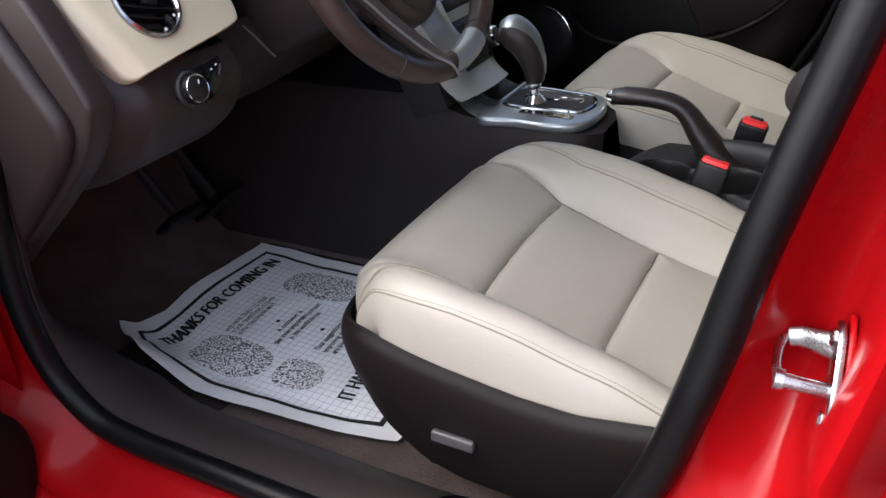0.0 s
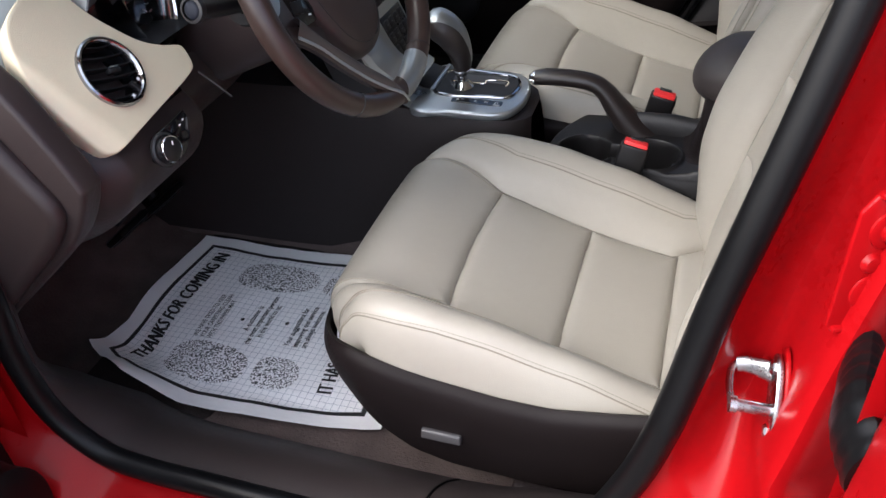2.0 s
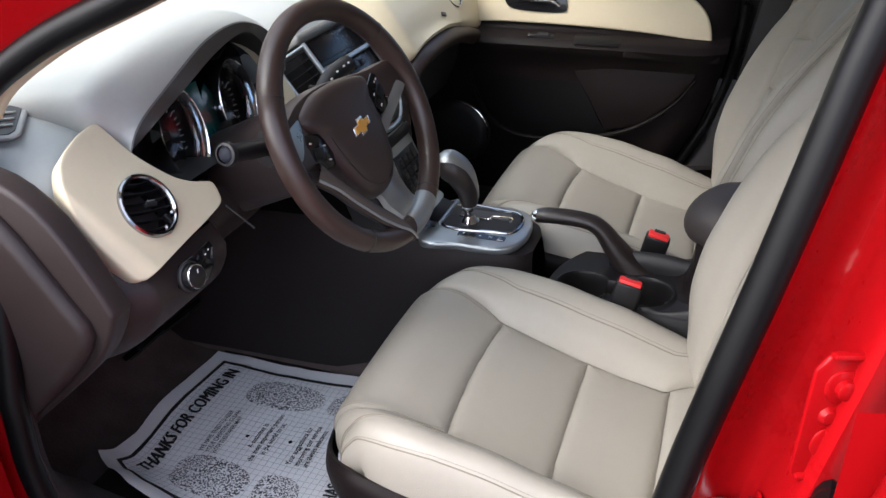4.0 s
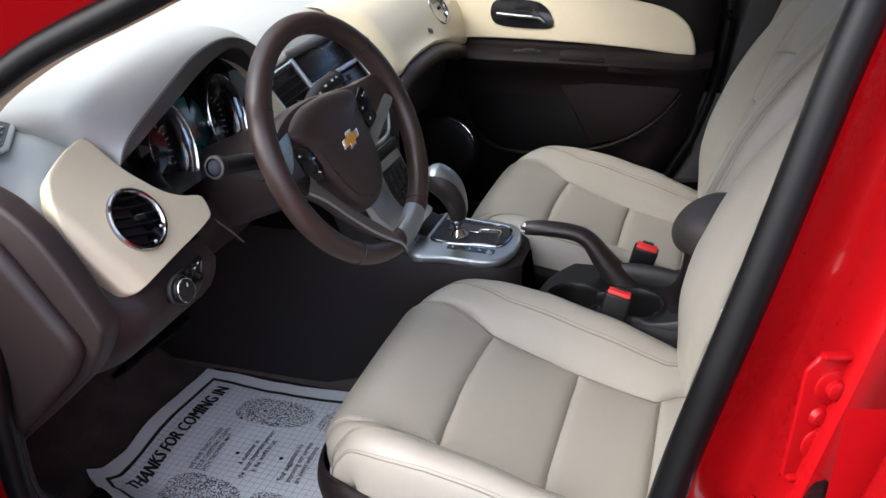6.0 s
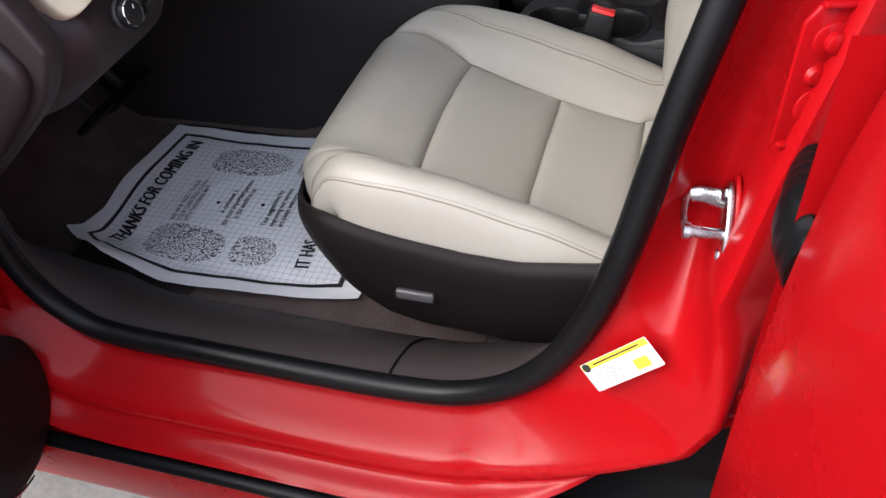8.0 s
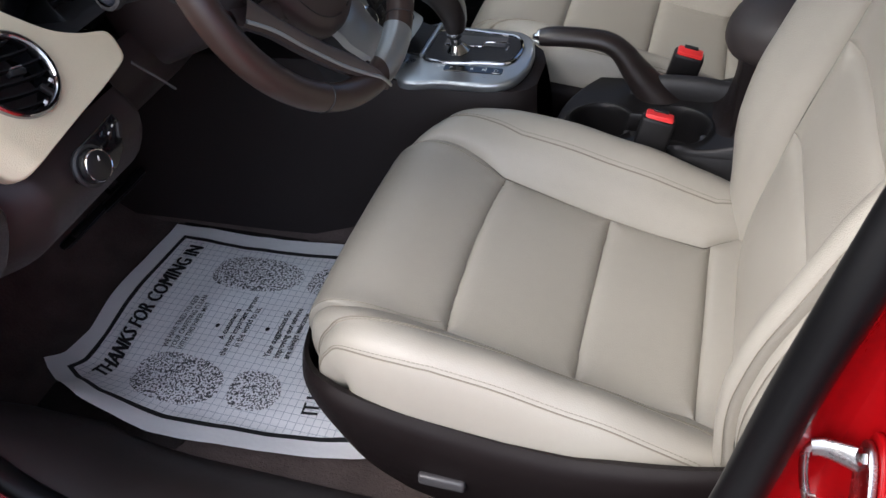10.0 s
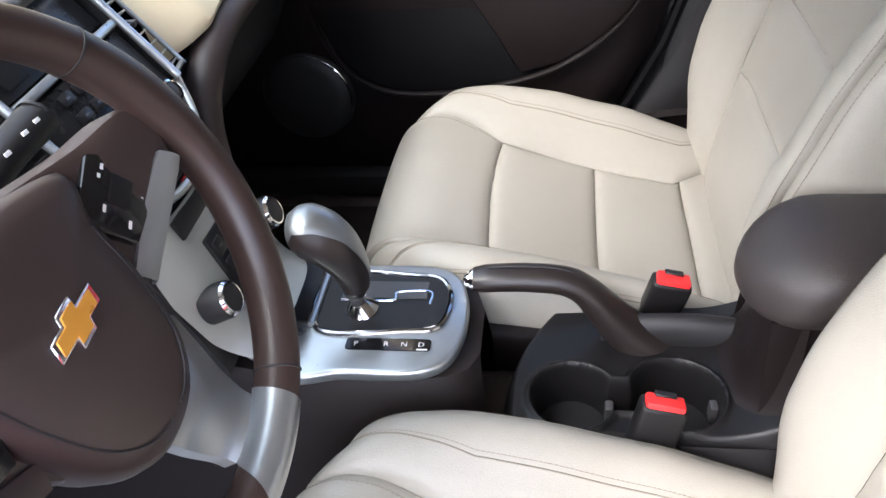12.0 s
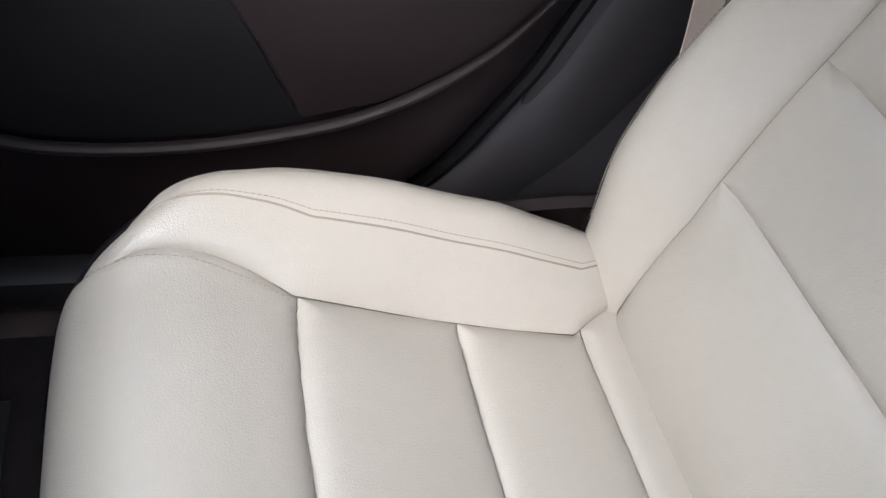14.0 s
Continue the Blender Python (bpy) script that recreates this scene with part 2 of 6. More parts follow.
def frames_along(path, closed=False, up=(0, 0, 1)):
    path = np.asarray(path, float)
    tan = np.roll(path, -1, 0) - np.roll(path, 1, 0)
    if not closed:
        tan[0], tan[-1] = path[1] - path[0], path[-1] - path[-2]
    tan /= np.linalg.norm(tan, axis=1)[:, None]
    side = np.cross(tan, np.asarray(up, float))
    bad = np.linalg.norm(side, axis=1) < 1e-3
    side[bad] = np.cross(tan[bad], (0.3, 0.9, 0.1))
    side /= np.linalg.norm(side, axis=1)[:, None]
    return tan, side, np.cross(side, tan)


def sweep(path, section, closed=False, up=(0, 0, 1), scale=None, ends=True):
    """A closed section [(side, up)...] carried along a path."""
    path = np.asarray(path, float)
    _, side, top = frames_along(path, closed, up)
    sec = np.asarray(section, float)
    k = np.ones(len(path)) if scale is None else np.asarray(scale, float)
    P = path[:, None] + k[:, None, None] * (sec[None, :, :1] * side[:, None] + sec[None, :, 1:] * top[:, None])
    bm = grid(P, closed, True)
    if ends and not closed:
        cap(bm)
    return bm


def circle(r, n=16, r2=None, power=1.0):
    a = np.linspace(0, 2 * np.pi, n, endpoint=False)
    c, s = np.cos(a), np.sin(a)
    return np.stack([r * np.sign(c) * abs(c) ** power, (r2 or r) * np.sign(s) * abs(s) ** power], 1)


def tube(path, r, n=10, closed=False, r2=None, scale=None, up=(0, 0, 1)):
    return sweep(path, circle(r, n, r2), closed, up, scale)


def lathe(profile, at, axis, n=40, start=None):
    """A profile [(radius, along)...] turned round an axis."""
    w = Vector(axis).normalized()
    u = w.orthogonal().normalized() if start is None else (Vector(start) - Vector(start).dot(w) * w).normalized()
    v = w.cross(u)
    u, v, w = np.array(u), np.array(v), np.array(w)
    a = np.linspace(0, 2 * np.pi, n, endpoint=False)
    rad = np.cos(a)[:, None] * u + np.sin(a)[:, None] * v
    pr = np.asarray(profile, float)
    P = np.asarray(at, float) + pr[None, :, :1] * rad[:, None] + pr[None, :, 1:] * w
    bm = grid(P, True, False)
    bmesh.ops.remove_doubles(bm, verts=bm.verts, dist=1e-6)
    return bm


def box(size, m=None, bevel=0.004, seg=2):
    bm = bmesh.new()
    bmesh.ops.create_cube(bm, size=1)
    bmesh.ops.scale(bm, vec=size, verts=bm.verts)
    if bevel:
        bmesh.ops.bevel(bm, geom=bm.edges[:], offset=min(bevel, min(size) * 0.45), segments=seg, affect="EDGES", profile=0.5)
    if m is not None:
        bmesh.ops.transform(bm, matrix=m, verts=bm.verts)
    return bm


def slab(outline, depth, m, bevel=0.003, seg=2):
    """A flat outline [(u, v)...] in the plane of m, made depth thick along m's z, with rounded edges."""
    bm = bmesh.new()
    f = bm.faces.new([bm.verts.new((x, y, 0)) for x, y in outline])
    r = bmesh.ops.extrude_face_region(bm, geom=[f])
    bmesh.ops.translate(bm, vec=(0, 0, depth), verts=[v for v in r["geom"] if isinstance(v, bmesh.types.BMVert)])
    if bevel:
        sharp = [e for e in bm.edges if len(e.link_faces) == 2 and e.calc_face_angle(0) > 0.6]
        bmesh.ops.bevel(bm, geom=sharp, offset=bevel, segments=seg, affect="EDGES", profile=0.5)
    bmesh.ops.transform(bm, matrix=m, verts=bm.verts)
    return bm


def facing(at, normal, up=(0, 0, 1)):
    """A pose whose z is the normal and whose y is as near to up as can be."""
    z = Vector(normal).normalized()
    x = Vector(up).cross(z).normalized()
    y = z.cross(x)
    m = Matrix((x, y, z)).transposed().to_4x4()
    m.translation = at
    return m


def round_rect(w, h, r, n=5):
    out = []
    for cx, cy, a0 in ((w / 2 - r, h / 2 - r, 0), (-w / 2 + r, h / 2 - r, 90), (-w / 2 + r, -h / 2 + r, 180), (w / 2 - r, -h / 2 + r, 270)):
        for k in range(n):
            a = radians(a0 + 90 * k / (n - 1))
            out.append((cx + r * math.cos(a), cy + r * math.sin(a)))
    return out


def text_mesh(words, size, m, depth=0.0, align="LEFT", shape=None, stretch=1.0, bold=0.0):
    cu = bpy.data.curves.new("words", "FONT")
    cu.body, cu.size, cu.align_x, cu.extrude = words, size, align, depth
    cu.resolution_u = 2
    cu.offset = bold
    ob = bpy.data.objects.new("words", cu)
    scene.collection.objects.link(ob)
    me = bpy.data.meshes.new_from_object(ob)
    bpy.data.objects.remove(ob)
    bpy.data.curves.remove(cu)
    bm = bmesh.new()
    bm.from_mesh(me)
    bpy.data.meshes.remove(me)
    bmesh.ops.scale(bm, vec=(stretch, 1, 1), verts=bm.verts)
    bmesh.ops.transform(bm, matrix=m, verts=bm.verts)
    if shape:
        for v in bm.verts:
            v.co = shape(v.co)
    return bm


# ---- the car's shell ----
ground = part("ground", grid([[(x, y, 0.0) for y in np.linspace(-400, 400, 9)] for x in np.linspace(-400, 400, 9)]), ASPHALT)
tagged(ground, "worn grey paving beside the car", "ground", kind="structure")

car = thing("car_body", (0, 0, 0.0), "bright red painted car body shell with open doorways", "car", kind="structure")

LOOP = smooth_line([(-0.10, 0.459), (0.18, 0.460), (0.295, 0.482), (0.374, 0.545), (0.426, 0.65), (0.455, 0.76), (0.479, 0.88), (0.519, 1.05),
                    (0.551, 1.20), (0.570, 1.30), (0.54, 1.370), (0.42, 1.378), (0.22, 1.358), (0.04, 1.298), (-0.10, 1.240), (-0.24, 1.178),
                    (-0.335, 1.105), (-0.346, 1.00), (-0.330, 0.90), (-0.333, 0.75), (-0.343, 0.63), (-0.324, 0.535), (-0.268, 0.475), (-0.2, 0.460)],
                   260, closed=True)


def side_y(z):
    """How far out the left doorway lies at a height."""
    return -0.772 + 0.20 * np.clip(z - 0.75, 0, None) ** 1.0


_t = np.roll(LOOP, -1, 0) - np.roll(LOOP, 1, 0)
_t /= np.linalg.norm(_t, axis=1)[:, None]
OUT = np.stack([_t[:, 1], -_t[:, 0]], 1)
SILL_W = np.clip((0.60 - LOOP[:, 1]) / 0.12, 0, 1) * (0.5 + 0.5 * np.clip(-OUT[:, 1] * 2, -1, 1))
TOP_W = np.clip((LOOP[:, 1] - 1.02) / 0.12, 0, 1) * np.clip(0.52 - LOOP[:, 0], 0, 0.05) / 0.05


REAR_W = np.clip((LOOP[:, 0] - 0.30) / 0.10, 0, 1) * np.clip((LOOP[:, 1] - 0.65) / 0.10, 0, 1) * np.clip((1.35 - LOOP[:, 1]) / 0.1, 0, 1)


def round_doorway(main, sill=None, top=None, post=None, n=0):
    """Carries a section [(away from the opening, outwards)...] round the left doorway."""
    if n:
        main, sill, top, post = (smooth_line(q, n) if q is not None else None for q in (main, sill, top, post))
    P = []
    for (x, z), o, ws, wt, wr in zip(LOOP, OUT, SILL_W, TOP_W, REAR_W):
        sec = np.asarray(main, float)
        if post is not None:
            sec = sec * (1 - wr) + wr * np.asarray(post, float)
        if sill is not None:
            sec = sec * (1 - ws) + ws * np.asarray(sill, float)
        if top is not None:
            sec = sec * (1 - wt) + wt * np.asarray(top, float)
        P.append([(x + d * o[0], side_y(z) - q, z + d * o[1]) for d, q in sec])
    return np.array(P)


seal_section = [(0.0165 * math.cos(a), 0.004 + 0.016 * math.sin(a)) for a in np.linspace(0, 2 * np.pi, 14, endpoint=False)]
weatherstrip = part("weatherstrip", grid(round_doorway(seal_section), True, True), RUBBER, car, "black rubber door seal")
POST = [(0.006, -0.03), (0.012, -0.006), (0.022, -0.012), (0.036, -0.034), (0.050, -0.050), (0.062, -0.058), (0.072, -0.056), (0.079, -0.044), (0.082, -0.018), (0.084, 0.010), (0.088, 0.034), (0.096, 0.042), (0.112, 0.034), (0.140, 0.014), (0.165, -0.004), (0.215, -0.024)]
part("doorway_panel", grid(round_doorway(
    [(0.008, -0.012), (0.012, -0.004), (0.022, 0.002), (0.045, 0.012), (0.07, 0.024), (0.10, 0.042), (0.125, 0.062), (0.14, 0.078), (0.148, 0.080), (0.155, 0.070), (0.158, 0.0)],
    [(0.006, -0.03), (0.014, -0.004), (0.022, 0.006), (0.032, 0.030), (0.042, 0.055), (0.052, 0.072), (0.066, 0.080), (0.074, 0.080), (0.080, 0.088), (0.084, 0.105), (0.092, 0.118)],
    [(0.006, -0.03), (0.010, -0.004), (0.016, 0.002), (0.026, 0.008), (0.036, 0.014), (0.046, 0.020), (0.056, 0.026), (0.066, 0.030), (0.076, 0.030), (0.084, 0.025), (0.09, 0.0)],
    POST, 44), True, False), PAINT, car)
# rocker: black rubber strip, then the red skirt below it
xs = np.linspace(-0.34, 0.62, 30)
part("rocker_strip", sweep([(x, -0.894, 0.352) for x in xs], circle(0.012, 10, 0.009)), RUBBER, car, "black rubber strip along the sill")
part("rocker_panel", grid([[(x, y, z) for x in np.linspace(-0.62, 1.25, 30)] for y, z in smooth_line([(-0.84, 0.365), (-0.886, 0.352), (-0.895, 0.335), (-0.90, 0.30), (-0.885, 0.22), (-0.84, 0.17), (-0.78, 0.16)], 14)]), PAINT, car)

# inner trim round the doorway
sill_cover = part("sill_cover", grid(round_doorway(
    [(-0.006, -0.006), (-0.008, -0.012), (0.0, -0.024), (0.02, -0.036), (0.05, -0.046), (0.08, -0.052), (0.10, -0.052)],
    [(-0.004, -0.010), (-0.006, -0.022), (-0.004, -0.045), (0.008, -0.075), (0.030, -0.105), (0.062, -0.137), (0.088, -0.156)],
    [(-0.006, -0.006), (-0.012, -0.010), (-0.014, -0.014), (-0.012, -0.018), (-0.008, -0.022), (0.0, -0.026), (0.01, -0.028)],
    [(-0.006, -0.006), (-0.008, -0.014), (-0.004, -0.028), (0.006, -0.046), (0.016, -0.064), (0.026, -0.080), (0.034, -0.090)]), True, False), SILL_BROWN, car, "dark brown plastic trim inside the door seal")
_top = [k for k in range(260) if TOP_W[k] > 0.6]
_band = round_doorway([(-0.010, -0.008), (-0.014, -0.012), (-0.017, -0.018), (-0.016, -0.028), (-0.008, -0.040), (0.006, -0.050), (0.02, -0.055)])
part("pillar_band", grid(_band[_top]), BEIGE, car, "beige trim along the screen pillar")
# the joint in the sill cover and the seat rail's cover beside it
part("trim_joint", tube(smooth_line([(0.176, -0.760, 0.4662), (0.178, -0.745, 0.4680), (0.181, -0.727, 0.4655), (0.184, -0.697, 0.4535), (0.190, -0.667, 0.4318), (0.198, -0.640, 0.4045)], 24), 0.0016, 6), RUBBER, car, "dark joint in the sill cover")

FLOOR_Z = 0.364


def floor_z(x, y):
    toe = max(0.0, -0.56 - x)
    z = FLOOR_Z + 0.62 * toe + 0.8 * max(0, toe - 0.08)
    tunnel = max(0.0, 1 - abs(y / 0.15) ** 4) * 0.16
    return min(z + tunnel, 0.95)


part("floor_carpet", grid([[(x, y, floor_z(x, y)) for y in np.linspace(-0.72, 0.72, 80)] for x in np.linspace(-0.95, 1.9, 90)]), CARPET, car, "dark brown floor carpet")
kick_end = lambda x, y, z: (x, y - 0.020 * np.clip((x + 0.46) / 0.06, 0, 1) ** 1.5, z)
part("footwell_side", grid([[kick_end(x, y, z) for x in np.linspace(-0.98, -0.40, 36)] for y, z in [(-0.66, 0.36), (-0.69, 0.40), (-0.705, 0.48), (-0.71, 0.62), (-0.71, 0.85), (-0.71, 1.0)]]), SILL_BROWN, car, "dark brown kick panel")
part("firewall", box((0.03, 1.44, 0.85), pose(-0.99, 0, 0.65), 0), CARPET, car)
part("underbody", box((4.2, 1.5, 0.04), pose(0.27, 0, 0.22), 0.01), BLACKISH, car)

# roof, pillars, glass
ROOF = [(-0.06, 1.385), (0.06, 1.425), (0.35, 1.462), (0.7, 1.470), (1.05, 1.45), (1.35, 1.40)]
roof_line = smooth_line(ROOF, 40)
part("roof_panel", grid([[(x, y, z + 0.014 - 0.11 * abs(y / 0.66) ** 2.6 * 0.9) for y in np.linspace(-0.655, 0.655, 25)] for x, z in roof_line]), PAINT, car)
part("headliner", grid([[(x, y, z - 0.03 - 0.11 * abs(y / 0.66) ** 2.6 * 0.9) for y in np.linspace(-0.65, 0.65, 25)] for x, z in roof_line]), HEADLINER, car, "pale beige fabric headliner")
part("windscreen", grid([[(x, y * w, z - 0.05 * abs(y) ** 2) for y in np.linspace(-1, 1, 15)] for x, z, w in np.array([(-0.95, 1.04, 0.74), (-0.72, 1.14, 0.72), (-0.4, 1.275, 0.68), (-0.06, 1.395, 0.61)])]), GLASS, car, "green-tinted windscreen glass").visible_shadow = False
part("rear_window", grid([[(x, y * w, z) for y in np.linspace(-1, 1, 9)] for x, z, w in [(1.35, 1.40, 0.56), (1.6, 1.27, 0.60), (1.95, 1.08, 0.64)]]), GLASS, car).visible_shadow = False
for s in (-1, 1):
    a_post = smooth_line([(-0.97, 0.76 * s, 0.98), (-0.7, 0.742 * s, 1.09), (-0.40, 0.705 * s, 1.225), (-0.15, 0.665 * s, 1.325), (0.02, 0.63 * s, 1.38), (0.3, 0.60 * s, 1.40)], 24)
    part("pillar_trim", sweep(a_post + np.array([0.02, -0.022 * s, -0.012]), circle(0.020, 10, 0.030)), BEIGE, car, "beige windscreen pillar trim")
    if s > 0:
        part("pillar", sweep(a_post, circle(0.024, 10, 0.036)), PAINT, car)
    part("rear_side", grid([[(x, y * s, z0) for x in ((0.62, 1.3, 1.95) if s > 0 else (1.35, 1.95))] for y, z0 in ((0.80, 0.30), (0.82, 0.60), (0.80, 1.06))]), BROWN, car)
    part("rear_post", sweep(smooth_line([(1.36, 0.56 * s, 1.38), (1.62, 0.66 * s, 1.25), (1.95, 0.74 * s, 1.04)], 10), circle(0.05, 10, 0.07)), PAINT, car)
    if s > 0:
        part("rear_pane", grid([[(x, 0.79 - 0.17 * k, 1.05 + 0.33 * k) for k in (0, 0.5, 1)] for x in np.linspace(0.62, 1.6, 6)]), GLASS, car).visible_shadow = False
# right side: B-post and roof rail
part("pillar", box((0.13, 0.05, 1.0), pose(0.56, 0.775, 0.86, 6, 9, 0), 0.015), BLACKISH, car, "black right-hand door post trim")
part("roof_rail", sweep(smooth_line([(0.0, 0.625, 1.385), (0.35, 0.60, 1.405), (0.8, 0.59, 1.41), (1.35, 0.58, 1.36)], 16), circle(0.03, 8, 0.035)), BEIGE, car)
part("roof_rail", sweep(smooth_line([(0.62, -0.625, 1.385), (0.8, -0.61, 1.40), (1.35, -0.58, 1.36)], 12), circle(0.03, 8, 0.035)), PAINT, car)
part("post_lower", box((0.34, 0.03, 0.50), pose(0.60, 0.772, 0.53), 0.01), BLACKISH, car)
part("rear_bulkhead", box((0.05, 1.5, 0.75), pose(1.95, 0, 0.72), 0.01), BROWN, car)
part("parcel_shelf", box((0.55, 1.4, 0.03), pose(1.72, 0, 1.02), 0.01), BROWN, car)


# bonnet, wings, boot and wheels
AXLES = (-1.13, 1.55)
SIDE_Z = [0.22, 0.36, 0.55, 0.72, 0.86, 0.95, 1.0]
SIDE_Y = [0.83, 0.885, 0.905, 0.90, 0.875, 0.835, 0.77]


def wing(s, x0, x1, top, n=40):
    """A body side with its wheel arch; top: the height of its upper edge along x."""
    rows = []
    for x in np.linspace(x0, x1, n):
        arch = max((math.sqrt(max(0.0, 0.365 ** 2 - (x - a) ** 2)) + 0.31 if abs(x - a) < 0.365 else 0.22) for a in AXLES)
        zs = np.linspace(arch, top(x), 14)
        taper = 1 - 0.16 * max(0, (-1.45 - x) / 0.55) ** 2 - 0.14 * max(0, (x - 1.95) / 0.5) ** 2
        rows.append([(x, s * taper * np.interp(z / top(x), np.array(SIDE_Z) / 1.0, SIDE_Y), z) for z in zs])
    return grid(rows)


front_top = lambda x: np.interp(x, [-2.0, -1.8, -1.4, -0.95, -0.46], [0.66, 0.78, 0.90, 0.985, 1.02])
rear_top = lambda x: np.interp(x, [1.30, 1.95, 2.35, 2.48], [1.06, 1.05, 1.02, 0.96])
for s in (-1, 1):
    part("front_wing", wing(s, -2.0, -0.50 if s < 0 else -0.64, front_top), PAINT, car)
    part("rear_wing", wing(s, 1.42 if s < 0 else 0.46, 2.48, rear_top), PAINT, car)
part("bonnet", grid([[(x, y * np.interp(x, [-2.0, -1.6, -0.9], [0.66, 0.75, 0.785]), front_top(x) + 0.035 * (1 - abs(y) ** 3)) for y in np.linspace(-1, 1, 21)] for x in np.linspace(-1.98, -0.93, 26)]), PAINT, car, "glossy red bonnet")
part("boot_lid", grid([[(x, y * np.interp(x, [1.9, 2.48], [0.77, 0.67]), rear_top(x) + 0.03 * (1 - abs(y) ** 3)) for y in np.linspace(-1, 1, 15)] for x in np.linspace(1.93, 2.47, 12)]), PAINT, car, "glossy red boot lid")
for x0, w_, z1, d_ in ((-2.0, 0.70, 0.70, -0.09), (2.47, 0.72, 0.99, 0.06)):
    part("bumper", grid([[(x0 + d_ * (1 - abs(y) ** 4) * math.sin(math.pi * np.clip((z - 0.16) / (z1 - 0.16), 0, 1)), y * w_, z) for y in np.linspace(-1, 1, 17)] for z in np.linspace(0.22, z1, 10)]), PAINT, car)
for x in AXLES:
    for s in (-1, 1):
        tyre = part("wheel", lathe([(0.21, -0.10), (0.27, -0.105), (0.305, -0.095), (0.318, -0.06), (0.320, 0.0), (0.318, 0.06), (0.305, 0.095), (0.27, 0.105), (0.21, 0.10)], (x, s * 0.77, 0.32), (0, s, 0), 40), TYRE, car, "black car tyre on an alloy rim")
        part("rim", lathe([(0.215, 0.095), (0.205, 0.07), (0.19, 0.05), (0.07, 0.075), (0.03, 0.085), (0, 0.086)], (x, s * 0.77, 0.32), (0, s, 0), 40), SATIN, tyre)


# ---- fittings on the left door post ----
BN = Vector((0.42, -0.90, 0.10)).normalized()
LN = Vector((-0.30, -0.94, 0.17)).normalized()


def on_post(x, z):
    """A place on the painted face of the left door post."""
    k = int(np.argmin(np.hypot(LOOP[:, 1] - z, np.maximum(0, 0.36 - LOOP[:, 0]) * 9)))
    d = x - LOOP[k, 0]
    q = np.interp(d, *np.array(POST)[2:].T)
    return Vector((x, side_y(z) - q, z))


SK = Vector((-0.99, -0.10, 0.0)).normalized()
m = facing((0.541, -0.748, 0.776), SK, (0.10, 0.48, 0.87))
disc = lambda a_, b_: [(a_ * math.cos(a), b_ * math.sin(a)) for a in np.linspace(0, 2 * np.pi, 28, endpoint=False)]
striker = part("door_striker", slab(disc(0.019, 0.042), 0.006, m @ pose(0, 0, -0.003), 0.0015), ZINC, car, "zinc-plated door striker")
part("striker_pad", slab(disc(0.024, 0.048), 0.004, m @ pose(0, 0, -0.008), 0.0012), PAINT, car)
bar = smooth_line([(0.541, -0.730, 0.790), (0.532, -0.727, 0.790), (0.516, -0.722, 0.788), (0.507, -0.722, 0.786)], 14)
part("striker_bar", sweep(bar, circle(0.0046, 14, 0.0095, 0.8), up=(0, 0.3, 1), scale=np.linspace(1.15, 0.75, 14)), ZINC, striker)
part("striker_wire", tube(smooth_line([(0.509, -0.720, 0.787), (0.503, -0.726, 0.785), (0.502, -0.744, 0.780), (0.505, -0.762, 0.775)], 14), 0.0034, 10), ZINC, striker)
part("striker_pin", tube([(0.541, -0.759, 0.772), (0.509, -0.763, 0.775)], 0.0058, 16), ZINC, striker)
part("pin_head", tube([(0.509, -0.763, 0.775), (0.503, -0.7635, 0.7755)], 0.0080, 16), ZINC, striker)
for dv in (-0.031, 0.029):
    part("striker_screw", lathe([(0, 0.004), (0.005, 0.0038), (0.0070, 0.002), (0.0070, 0)], m @ Vector((0, dv, 0.003)), SK, 6), ZINC, striker)
# upper hinge of the rear door
hinge_m = facing(on_post(0.578, 0.940) + BN * 0.001, BN, (0.10, 0, 1))
hinge = part("door_hinge", slab([(-0.022, -0.056), (0.030, -0.056), (0.030, 0.060), (-0.012, 0.060), (-0.022, 0.046)], 0.006, hinge_m, 0.0025), PAINT, car, "red-painted rear door hinge")
part("hinge_flange", join(box((0.040, 0.006, 0.010), hinge_m @ pose(0.008, 0.060, 0.006), 0.003), box((0.044, 0.006, 0.010), hinge_m @ pose(0.003, -0.056, 0.006), 0.003)), PAINT, hinge)
for dz in (0.031, -0.024):
    c = hinge_m @ Vector((0.004, dz, 0.006))
    part("hinge_bolt", join(lathe([(0, 0.003), (0.013, 0.003), (0.0155, 0.0015), (0.016, 0)], c, BN, 24), lathe([(0, 0.010), (0.0060, 0.010), (0.0085, 0.008), (0.0090, 0.002)], c, BN, 20)), PAINT, hinge)
part("hinge_boss", lathe([(0, 0.005), (0.006, 0.004), (0.009, 0)], hinge_m @ Vector((-0.002, 0.003, 0.006)), BN, 18), PAINT, hinge)
part("post_trim", box((0.34, 0.02, 0.16), pose(0.49, -0.733, 0.415), 0.006), BROWN, car)
lower_hinge = part("door_hinge", box((0.040, 0.085, 0.012), facing((0.575, -0.812, 0.60), BN), 0.006, 3), PAINT, car)
for dz in (0.02, -0.02):
    part("hinge_bolt", lathe([(0, 0.010), (0.007, 0.010), (0.009, 0.008), (0.009, 0)], Vector((0.572, -0.812, 0.60 + dz)) + BN * 0.006, BN, 6), PAINT, lower_hinge)
